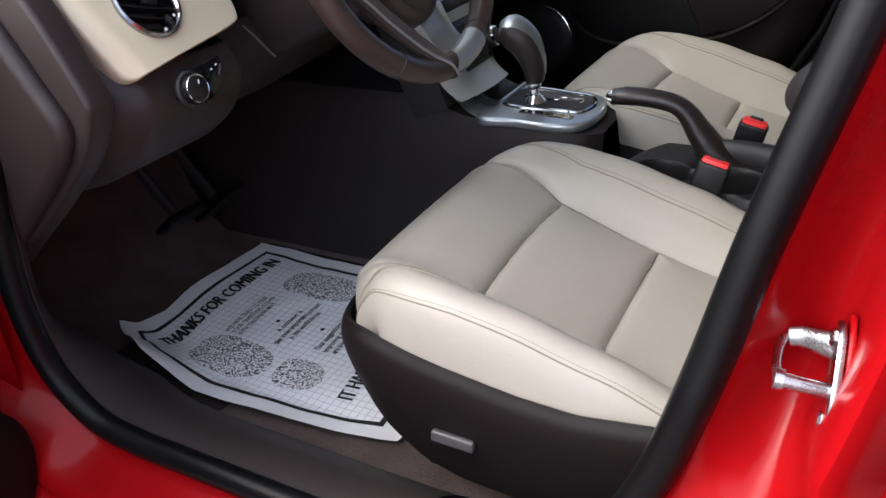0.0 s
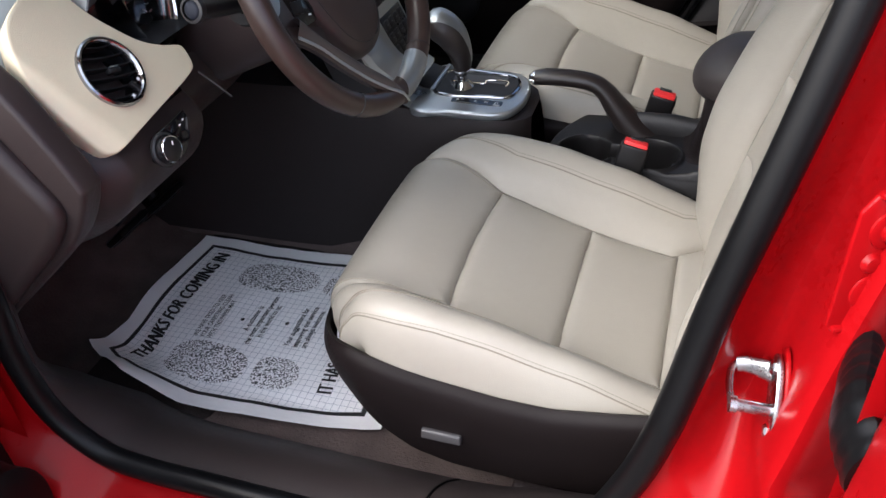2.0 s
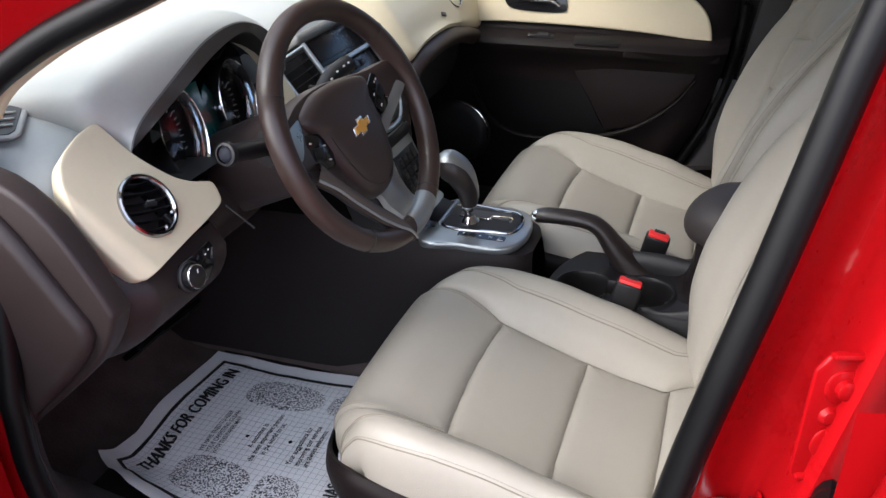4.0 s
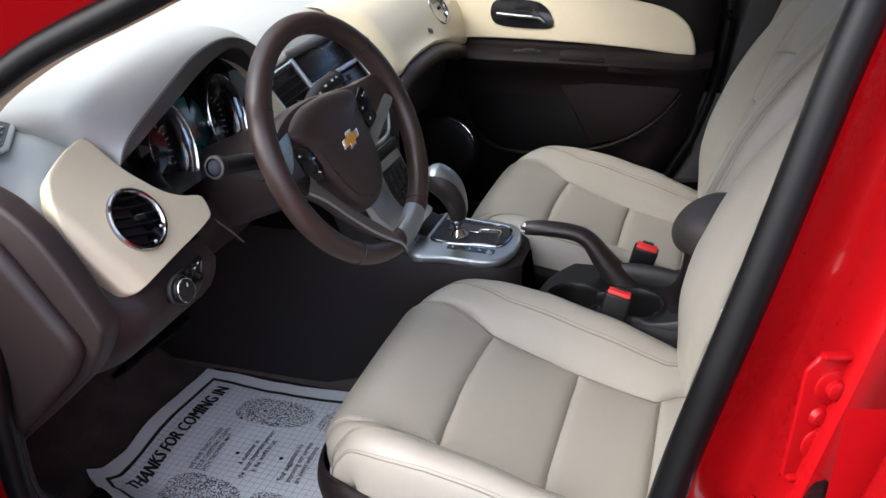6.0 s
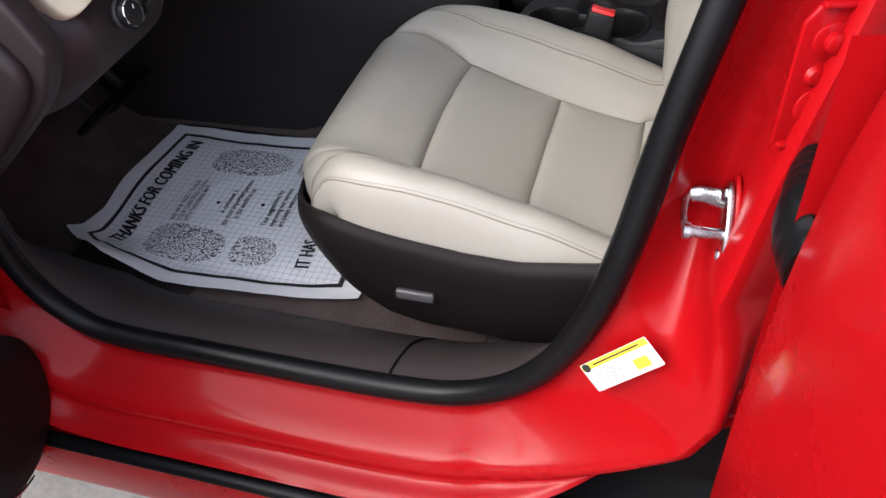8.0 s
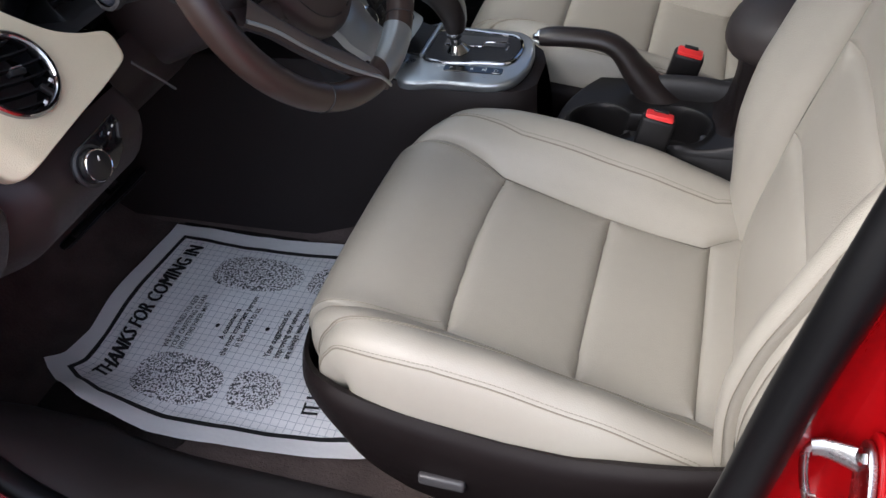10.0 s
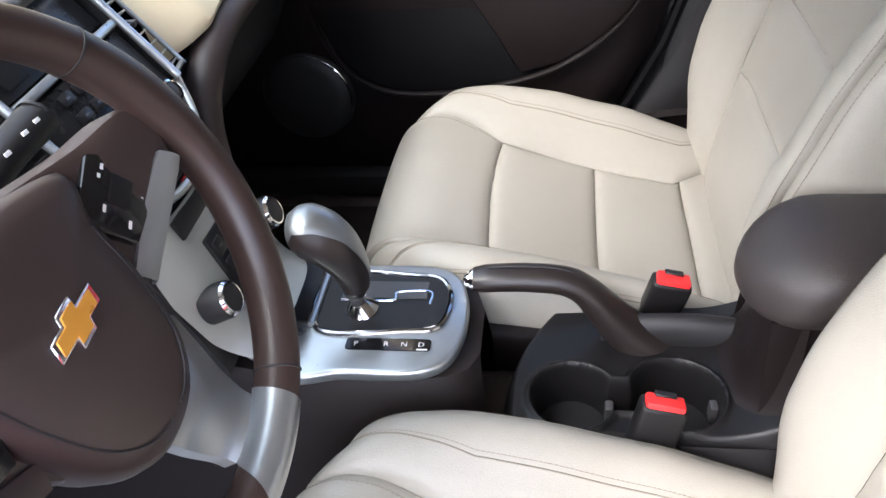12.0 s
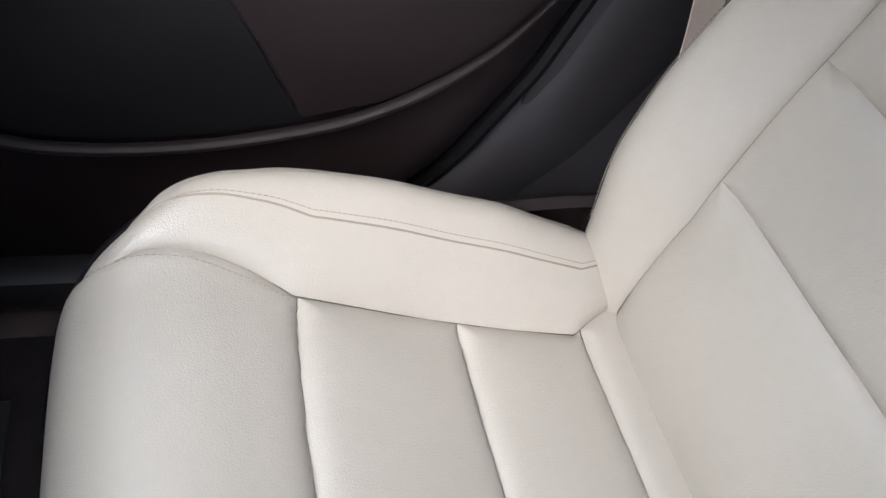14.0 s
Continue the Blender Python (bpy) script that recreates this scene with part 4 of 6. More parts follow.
    # headrest
    head = [[Vector((0.715 + 0.045 * math.cos(p) * (1 - 0.25 * abs(q)), YC + 0.125 * q * (1 - 0.06 * math.cos(p)), 1.275 + 0.085 * math.sin(p) * (1 - 0.22 * q * q) )) for p in np.linspace(0, 2 * np.pi, 28, endpoint=False)] for q in np.sin(np.linspace(-1.5, 1.5, 26))]
    head[0] = [Vector((0.715, YC - 0.125, 1.275))] * 28
    head[-1] = [Vector((0.715, YC + 0.125, 1.275))] * 28
    hb = grid(head, False, True)
    bmesh.ops.remove_doubles(hb, verts=hb.verts, dist=1e-5)
    headrest = part("headrest", hb, LEATHER, seat, "cream leather headrest")
    for sgn in (-1, 1):
        part("headrest_post", tube([(0.712, YC + sgn * 0.06, 1.12), (0.716, YC + sgn * 0.06, 1.26)], 0.006, 10), CHROME, headrest)
    return seat


driver_seat = build_seat()
passenger_seat = copy_thing(driver_seat, pose(0.22, -YC, 0.37))


# ---- dashboard ----
dash = thing("dashboard", (-0.45, 0, 0.72), "two-tone car dashboard in cocoa brown and beige with round vents", "dashboard")
TOP_P = smooth_line([(-0.98, 0.985), (-0.80, 1.035), (-0.60, 1.062), (-0.44, 1.072), (-0.36, 1.068), (-0.31, 1.052), (-0.285, 1.028), (-0.28, 1.0)], 40)


def top_drop(y):
    return 0.055 * max(0, (-y - 0.56) / 0.14) ** 2 + 0.03 * max(0, (y - 0.58) / 0.12) ** 2


behind = lambda x, y: abs(y + 0.365) < 0.165 and x > -0.365
part("dash_top", grid([[(-0.365, y, 0.94) if behind(x, y) else (x + 0.03 * max(0, (-y - 0.6) / 0.1) ** 2 * (1 if x > -0.5 else 0), y, z - top_drop(y)) for x, z in TOP_P] for y in np.linspace(-0.70, 0.72, 70)]), DASH_TOP_GLARE, dash, "soft dash top, pale from painted windscreen glare")
LOW_P = smooth_line([(-0.30, 1.02), (-0.262, 0.98), (-0.222, 0.93), (-0.190, 0.895), (-0.170, 0.868), (-0.172, 0.845), (-0.20, 0.80), (-0.28, 0.748), (-0.40, 0.722), (-0.70, 0.70)], 44)
ease = lambda q: np.clip(q, 0, 1) ** 2 * (3 - 2 * np.clip(q, 0, 1))
knee = lambda y0, y1, k0, k1, n: grid([[(x - 0.02 * max(0, (y + 0.30) / 0.2) - 0.058 * ease((y + 0.512) / 0.034) - 0.045 * min(1, max(0, (-0.662 - y) / 0.06)), y, z) for x, z in LOW_P[k0:k1]] for y in np.linspace(y0, y1, n)])
part("knee_panel", knee(-0.735, -0.09, 9, 44, 130), DASH_BROWN, dash, "dark brown lower dash panel")
part("side_field", knee(-0.735, -0.575, 0, 10, 10), DASH_BROWN, dash)
part("side_field", knee(-0.185, -0.09, 0, 10, 8), DASH_BROWN, dash)
part("cluster_shelf", grid([[(x, y, z) for x, z in ((-0.232, 0.9405), (-0.26, 0.943), (-0.33, 0.935))] for y in np.linspace(-0.60, -0.15, 8)]), BLACKISH, dash)
# end of the dashboard beside the doorway
END = [(-0.252, 1.012), (-0.180, 0.900), (-0.176, 0.880), (-0.188, 0.852), (-0.225, 0.800), (-0.370, 0.668), (-0.42, 0.635), (-0.60, 0.60), (-0.60, 1.03), (-0.36, 1.05)]
EM = Matrix(((1, 0, 0, 0.005), (0, 0, 1, -0.742), (0, 1, 0, 0), (0, 0, 0, 1)))
part("end_panel", slab(smooth_line([(x, z) for x, z in END], 60, True), 0.036, EM, 0.007, 4), DASH_BROWN, dash, "dark brown dash end cover")
PAD = [(-0.300, 1.000), (-0.222, 0.892), (-0.206, 0.866), (-0.210, 0.842), (-0.245, 0.795), (-0.385, 0.660), (-0.43, 0.628), (-0.58, 0.61), (-0.585, 1.00), (-0.37, 1.026)]
part("end_pad", slab(smooth_line(PAD, 70, True), 0.026, EM @ pose(0, 0, -0.017), 0.015, 6), DASH_BROWN, dash, "padded dark brown dash end")
PN, PT = Vector((0.84, 0, 0.54)).normalized(), Vector((-0.54, 0, 0.84)).normalized()


def on_panel(y, r, lift=0.0):
    return Vector((-0.169, 0, 0.90)) + PT * r + PN * lift + Vector((0, y, 0))


PM = Matrix((Vector((0, 1, 0)), PT, PN)).transposed().to_4x4()
PM.translation = on_panel(0, 0)
outline = smooth_line([(-0.594, 0.190), (-0.622, 0.187), (-0.656, 0.176), (-0.674, 0.166), (-0.686, 0.151), (-0.694, 0.136), (-0.698, 0.104), (-0.694, 0.064), (-0.683, 0.018), (-0.678, 0.004), (-0.668, -0.002), (-0.652, -0.001),
                       (-0.620, 0.003), (-0.578, 0.008), (-0.530, 0.013), (-0.494, 0.019), (-0.484, 0.027), (-0.480, 0.048), (-0.490, 0.056), (-0.510, 0.065), (-0.535, 0.083), (-0.557, 0.112), (-0.571, 0.136), (-0.580, 0.160), (-0.588, 0.184)], 120, True)
VENT = np.array((-0.604, 0.071))
VENT_R = 0.0395
crease = lambda r: np.interp(r, [-0.01, 0.008, 0.053, 0.103, 0.151, 0.18], [-0.650, -0.655, -0.671, -0.682, -0.694, -0.700])
rows = []
for s_ in (1.0, 1.0, 0.992, 0.97, 0.94, 0.90, 0.86, 0.80, 0.70, 0.55, 0.4, 0.2, 0.08, 0.0, -0.02):
    ring_ = []
    for u, v in outline:
        d_ = np.array((u, v)) - VENT
        c_ = VENT + d_ / np.linalg.norm(d_) * (VENT_R + 0.003)
        p_ = c_ * (1 - s_) + np.array((u, v)) * s_
        fall = max(0.0, crease(p_[1]) - p_[0])
        lift_ = -0.55 * (math.sqrt(fall ** 2 + 0.003 ** 2) - 0.003) + {1.0: -0.004, 0.992: -0.001, -0.02: -0.012}.get(s_, 0.0)
        if len(rows) == 0:
            p_ = p_ - d_ * 0.04
            lift_ = lift_ - 0.022
        ring_.append(PM @ Vector((p_[0], p_[1], lift_)))
    rows.append(ring_)
beige = part("beige_panel", grid(rows, False, True), BEIGE, dash, "beige vinyl dash panel round the driver's vent")


def air_vent(at, normal, up, r, parent, slats=6):
    m = facing(at, normal, up)
    ax = m.to_3x3() @ Vector((0, 0, 1))
    ring = part("air_vent", lathe([(r - 0.005, -0.006), (r - 0.003, 0.003), (r - 0.001, 0.0055), (r + 0.0015, 0.0058), (r + 0.0035, 0.004), (r + 0.0045, -0.004)], m.translation, ax, 56), DARK_CHROME, parent, "round air vent with dark chrome ring")
    part("vent_back", lathe([(0, -0.040), (r - 0.006, -0.038), (r - 0.0045, -0.004)], m.translation, ax, 40), GLOSS_BLACK, ring)
    for k in range(slats):
        v = (k - (slats - 1) / 2) * 2 * r / (slats + 0.4)
        w = 2 * math.sqrt(max(r * r - v * v, 1e-6)) - 0.011
        bend = [m @ Vector((u, v + 0.002 * (2 * u / w) ** 2, -0.006)) for u in np.linspace(-w / 2, w / 2, 9)]
        part("slat", sweep(bend, [(-0.0008, -0.0065), (0.0008, -0.0065), (0.0011, 0.0), (0.0008, 0.0058), (-0.0008, 0.0058)], up=ax), VENT_BLACK, ring)
    part("vane_tab", box((0.018, 0.0075, 0.010), m @ pose(0.004, 0.001, 0.000), 0.003), VENT_BLACK, ring)
    part("tab_edge", box((0.012, 0.0012, 0.004), m @ pose(0.004, 0.005, 0.0035), 0.0005, 1), SATIN, ring)
    part("vent_wheel", box((0.006, 0.014, 0.008), m @ pose(r * 0.55, -r * 0.55, 0.000, 0, 0, 38), 0.002), VENT_BLACK, ring)
    for u, v in ((0.33, -0.82), (0.78, -0.36)):
        part("vent_mark", box((0.004, 0.0035, 0.001), m @ pose(r * u, r * v, 0.001, 0, 0, 38), 0.0003, 1), WHITE_MARK, ring)
    return ring


air_vent(on_panel(VENT[0], VENT[1], 0.0), PN, (-0.5, 0.30, 0.85), VENT_R, dash)
# switch block under the vent
sw = facing((-0.166, -0.585, 0.868), (0.93, -0.05, 0.25), (-0.1, 0.35, 1))
block = part("light_switch", slab([(-0.040, -0.022), (-0.030, -0.029), (-0.006, -0.029), (0.012, -0.020), (0.026, -0.004), (0.031, 0.022), (0.024, 0.032), (0.0, 0.020), (-0.034, 0.006)], 0.006, sw, 0.002), GLOSS_BLACK, dash, "black headlamp switch block")
kc = sw @ Vector((-0.021, -0.011, 0.004))
kn = sw.to_3x3() @ Vector((0, 0, 1))
part("knob_collar", lathe([(0.0215, 0.001), (0.0215, 0.004), (0.0195, 0.006), (0.0175, 0.006)], kc, kn, 36), BLACKISH, block)
knob = part("rotary_knob", lathe([(0, 0.0165), (0.0125, 0.0165), (0.0148, 0.0150), (0.0158, 0.008), (0.0170, 0.002)], kc, kn, 36), VENT_BLACK, block, "ribbed black headlamp knob")
part("knob_ring", lathe([(0.0148, 0.0150), (0.0156, 0.0154), (0.0164, 0.0138), (0.0160, 0.0120), (0.0152, 0.0116)], kc, kn, 36), CHROME, block)
part("knob_mark", box((0.002, 0.005, 0.001), sw @ pose(-0.021, -0.004, 0.0209), 0.0004, 1), WHITE_MARK, block)
for u, v in ((0.012, 0.014), (0.019, 0.020)):
    part("switch_mark", box((0.0034, 0.0018, 0.0008), sw @ pose(u, v, 0.0064, 0, 0, 35), 0.0003, 1), WHITE_MARK, block)
part("wheel_dimmer", box((0.006, 0.016, 0.005), sw @ pose(0.025, 0.014, 0.007, 0, 0, -15), 0.002), BLACKISH, block)
# release lever under the panel
part("column_lever", tube([(-0.180, -0.482, 0.908), (-0.167, -0.468, 0.884), (-0.157, -0.456, 0.863)], 0.0014, 8), GRAPHITE, dash, "thin silver-edged column lever")
# demister vent at the dash end
dm = facing((-0.390, -0.630, 1.0590), (0.05, -0.30, 0.95), (-0.38, 0.92, 0))
dv = part("demister_vent", slab([(-0.062, -0.032), (0.030, -0.038), (0.040, -0.030), (0.034, 0.026), (0.016, 0.038), (-0.062, 0.034)], 0.005, dm, 0.003), DASH_TOP_GLARE, dash)
part("vent_back", slab([(-0.056, -0.026), (0.026, -0.031), (0.032, -0.024), (0.027, 0.022), (0.012, 0.031), (-0.056, 0.027)], 0.001, dm @ pose(0, 0, 0.0051), 0), BLACKISH, dv)
for k in range(3):
    part("slat", box((0.082 - 0.004 * k, 0.0034, 0.003), dm @ pose(-0.014, -0.014 + 0.0135 * k, 0.0072), 0.0008, 1), DASH_TOP_GLARE, dv)
# slots along the windscreen
for k in range(16):
    part("screen_slot", box((0.022, 0.010, 0.003), pose(-0.80, -0.46 + 0.024 * k, 1.0365, 0, -10, 22), 0.001, 1), BLACKISH, dash)

# instrument hood and cluster
HY = -0.360
HOOD_Y = -0.390
arch = np.linspace(-1, 1, 41)
INNER = smooth_line([(-0.560, 1.006), (-0.525, 1.016), (-0.458, 1.039), (-0.411, 1.055), (-0.344, 1.078), (-0.291, 1.090), (-0.250, 1.092), (-0.218, 1.078), (-0.19, 1.045), (-0.182, 1.010)], 41)
EDGE = smooth_line([(-0.572, 1.018), (-0.560, 1.036), (-0.535, 1.053), (-0.480, 1.076), (-0.409, 1.104), (-0.369, 1.115), (-0.320, 1.120), (-0.270, 1.114), (-0.215, 1.088), (-0.178, 1.045), (-0.172, 1.010)], 41)
DOME = smooth_line([(-0.562, 1.004), (-0.583, 1.034), (-0.597, 1.060), (-0.598, 1.080), (-0.578, 1.100), (-0.540, 1.114), (-0.480, 1.126), (-0.410, 1.134), (-0.340, 1.135), (-0.270, 1.128), (-0.205, 1.100), (-0.166, 1.050), (-0.162, 1.006)], 41)
hood_at = lambda line, x, grow=1.0, sink=0.0: [(x, HOOD_Y + (y - HOOD_Y) * grow, z - sink * (z - 1.0) / 0.13) for y, z in line]
outside = [hood_at(EDGE, -0.244), hood_at(EDGE * 0.6 + DOME * 0.4, -0.252), hood_at(DOME, -0.278), hood_at(DOME, -0.32, 1.015), hood_at(DOME, -0.37, 1.02, 0.006), hood_at(DOME, -0.44, 1.02, 0.022), hood_at(DOME, -0.54, 1.0, 0.05), hood_at(DOME, -0.66, 0.95, 0.085)]
outside = np.stack([smooth_line(np.array(outside)[:, k], 36) for k in range(41)], 1)
part("instrument_hood", grid(outside), DASH_TOP_GLARE, dash, "soft hood over the instruments, pale from painted windscreen glare")
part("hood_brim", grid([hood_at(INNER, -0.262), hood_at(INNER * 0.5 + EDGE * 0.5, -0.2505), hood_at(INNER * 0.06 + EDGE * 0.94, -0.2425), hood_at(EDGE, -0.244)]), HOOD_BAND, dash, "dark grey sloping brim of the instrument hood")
part("hood_lining", grid([hood_at(INNER, -0.2625), hood_at(INNER, -0.31), hood_at(INNER, -0.352, 0.93, 0.01), [(-0.362, HY + (y - HY) * 0.2, 1.03) for y, z in INNER]]), BLACKISH, dash)
CN = Vector((0.975, -0.02, 0.20)).normalized()


def oval(bm, c):
    """Dials taller than wide."""
    up_ = CN.cross(Vector((0, 1, 0))).normalized()
    for v in bm.verts:
        d_ = v.co - c
        v.co += Vector((0, -0.14 * d_.y, 0)) + up_ * (0.30 * d_.dot(up_))
    return bm


cluster = part("instrument_panel", box((0.345, 0.135, 0.012), facing((-0.322, HY, 1.010), CN), 0.004), GLOSS_BLACK, dash, "black instrument cluster with chrome-ringed dials")
for s in (-1, 1):
    c = Vector((-0.284, HY + s * 0.074, 0.985))
    ring = part("dial_ring", oval(lathe([(0.044, -0.034), (0.048, 0.0), (0.051, 0.018), (0.0535, 0.021), (0.0555, 0.018), (0.0555, -0.01), (0.055, -0.035)], c, CN, 64), c), CHROME, cluster, "chrome dial ring")
    dial = part("dial_face", lathe([(0, -0.022), (0.046, -0.024), (0.047, -0.012)], c, CN, 40), GLOSS_BLACK, ring)
    dmx = facing(c + CN * -0.0215, CN)
    for k in range(21):
        a = radians(225 - 270 * k / 20)
        part("dial_tick", box((0.008 if k % 2 == 0 else 0.004, 0.0012, 0.0005), dmx @ Matrix.Rotation(a, 4, "Z") @ pose(0.039, 0, 0), 0), WHITE_MARK, dial, smooth=False)
    part("needle", box((0.036, 0.0022, 0.0016), dmx @ Matrix.Rotation(radians(228), 4, "Z") @ pose(0.020, 0, 0.004), 0.0005, 1), RED_PLASTIC, dial, "red needle")
    part("needle_hub", lathe([(0, 0.009), (0.007, 0.008), (0.009, 0)], c + CN * -0.0215, CN, 20), BLACKISH, dial)
    part("dial_lens", oval(lathe([(0, 0.002), (0.048, 0.0)], c, CN, 30), c), LENS, ring).visible_shadow = False
part("driver_display", box((0.060, 0.100, 0.004), facing((-0.302, HY, 0.985), CN), 0.001, 1), TEAL, cluster, "teal-tinted driver display")

# steering column with stalks
axis = Vector((math.cos(0.425) * math.cos(-0.103), math.cos(0.425) * math.sin(-0.103), math.sin(0.425)))
WC = Vector((-0.024, -0.358, 0.999))
column = thing("steering_column", WC - axis * 0.20, "dark brown steering column shroud with stalks", "steering column")
cp = [WC - axis * d for d in np.linspace(0.028, 0.26, 14)]
part("shroud", sweep(cp, circle(0.052, 24, 0.058, 0.8), scale=[0.88, 1.04, 1.10, 1.12, 1.13, 1.14, 1.15, 1.15, 1.15, 1.15, 1.15, 1.15, 1.15, 1.15]), DASH_BROWN, column)
stub = np.array(WC - axis * 0.085)
e1 = Vector((0, 0, 1)).cross(axis).normalized()
e2 = axis.cross(e1)
left_tip = Vector((-0.117, -0.549, 1.0184))
sp_ = smooth_line([stub + np.array(-e1 * 0.045), np.array(left_tip) * 0.55 + stub * 0.45, np.array(left_tip)], 20)
stalk = part("indicator_stalk", sweep(sp_, circle(0.0145, 14, 0.011), scale=[0.9] * 8 + [0.95, 1.0, 1.02, 1.05, 1.1, 1.1, 1.1, 1.08, 1.08, 1.05, 1.05, 1.0]), TRAY, column, "black indicator stalk")
tip_dir = Vector(sp_[-1] - sp_[-3]).normalized()
part("stalk_cap", lathe([(0, 0.005), (0.0075, 0.0045), (0.0095, 0.003), (0.0115, 0)], sp_[-1], tip_dir, 28), STALK_CAP, stalk, "grey-blue stalk end cap")
part("cap_ring", lathe([(0.0115, 0.0042), (0.0150, 0.0032), (0.0155, -0.003), (0.0145, -0.006)], sp_[-1], tip_dir, 28), BLACKISH, stalk)
part("stalk_boot", lathe([(0.034, -0.075), (0.030, -0.03), (0.0285, -0.004), (0.026, 0.002), (0.012, 0.003)], sp_[8], tip_dir, 28), TRAY, column, "black stalk collar")
right_tip = stub + np.array(e1 * 0.155 + e2 * 0.079)
wp = smooth_line([stub + np.array(e1 * 0.025 + e2 * 0.035), stub + np.array(e1 * 0.090 + e2 * 0.069), right_tip], 20)
wiper = part("wiper_stalk", sweep(wp, circle(0.0145, 14, 0.0125), scale=np.linspace(0.8, 1.1, 20)), TRAY, column, "black wiper stalk with white markings")
for k in (9, 12, 15, 17):
    part("stalk_mark", box((0.006, 0.003, 0.001), facing(wp[k] + np.array(axis * 0.0140 + e2 * 0.003), axis), 0.0003, 1), WHITE_MARK, wiper)
part("wiper_cap", lathe([(0, 0.003), (0.010, 0.0025), (0.0145, 0.0005), (0.0150, -0.003)], wp[-1], Vector(wp[-1] - wp[-3]).normalized(), 24), BLACKISH, wiper)

# steering wheel
wheel = thing("steering_wheel", WC, "brown leather steering wheel with silver lower spokes and gold badge", "steering wheel")
WM = Matrix((e1, e2, axis)).transposed().to_4x4()
WM.translation = WC
RR = 0.1695
rim_a = np.linspace(0, 2 * np.pi, 120, endpoint=False)
P = []
for a in rim_a:
    c, rad = WM @ Vector((RR * math.cos(a), RR * math.sin(a), 0)), WM.to_3x3() @ Vector((math.cos(a), math.sin(a), 0))
    thick = 1.0 + 0.10 * math.exp(-(((a - radians(25) + math.pi) % (2 * math.pi) - math.pi) / 0.25) ** 2) + 0.10 * math.exp(-(((a - radians(155) + math.pi) % (2 * math.pi) - math.pi) / 0.25) ** 2)
    P.append([c + rad * (0.0155 * thick * math.cos(t)) + axis * (0.0175 * math.sin(t)) for t in np.linspace(0, 2 * np.pi, 18, endpoint=False)])
rim = part("rim", grid(P, True, True), BROWN_LEATHER, wheel, "dark brown leather rim")
for deg in (40, 150, 236, 304):
    a = radians(deg)
    c, rad = WM @ Vector((RR * math.cos(a), RR * math.sin(a), 0)), WM.to_3x3() @ Vector((math.cos(a), math.sin(a), 0))
    part("rim_seam", tube([c + rad * (0.0158 * math.cos(t)) + axis * (0.0178 * math.sin(t)) for t in np.linspace(0, 2 * np.pi, 24, endpoint=False)], 0.0008, 6, True), BLACKISH, rim)
TM = WM @ Matrix.Rotation(radians(9), 4, "Z")
HM = TM @ pose(0, 0, -0.030)
# hub pad: a crowned shield
pad_out = smooth_line([(-0.088, 0.061), (-0.045, 0.072), (0.0, 0.070), (0.045, 0.061), (0.085, 0.047), (0.087, 0.036), (0.076, 0.018), (0.070, -0.024), (0.055, -0.074), (0.030, -0.101), (0.0, -0.108), (-0.030, -0.101), (-0.055, -0.074), (-0.070, -0.024), (-0.076, 0.024), (-0.090, 0.046)], 72, True)
rows = []
for k, (s_, h_) in enumerate(((1.0, -0.012), (1.01, 0.004), (0.985, 0.014), (0.93, 0.021), (0.80, 0.027), (0.55, 0.031), (0.28, 0.033), (0.02, 0.034))):
    rows.append([HM @ Vector((u * s_, v * s_ + 0.0, h_)) for u, v in pad_out])
part("hub_pad", cap(grid(rows, False, True)), HUB, wheel, "dark brown airbag cover")
# crown piece behind the pad, reaching to the rim at both sides
arms = smooth_line([(-0.158, 0.030), (-0.150, 0.062), (-0.110, 0.070), (-0.060, 0.078), (0, 0.074), (0.060, 0.059), (0.110, 0.046), (0.150, 0.040), (0.158, 0.022), (0.150, -0.008), (0.120, -0.020), (0.080, -0.030), (0.060, -0.060), (0.0, -0.085), (-0.060, -0.060), (-0.080, -0.030), (-0.120, -0.020), (-0.150, -0.008)], 100, True)
rows = [[HM @ Vector((u * s_, v * s_, h_ + 0.026 * (abs(u * s_) / 0.158) ** 3)) for u, v in arms] for s_, h_ in ((1.0, -0.022), (1.0, 0.000), (0.975, 0.006), (0.9, 0.009), (0.5, 0.010), (0.02, 0.010))]
part("spoke_cover", cap(grid(rows, False, True)), HUB, wheel, "dark brown spoke cover")
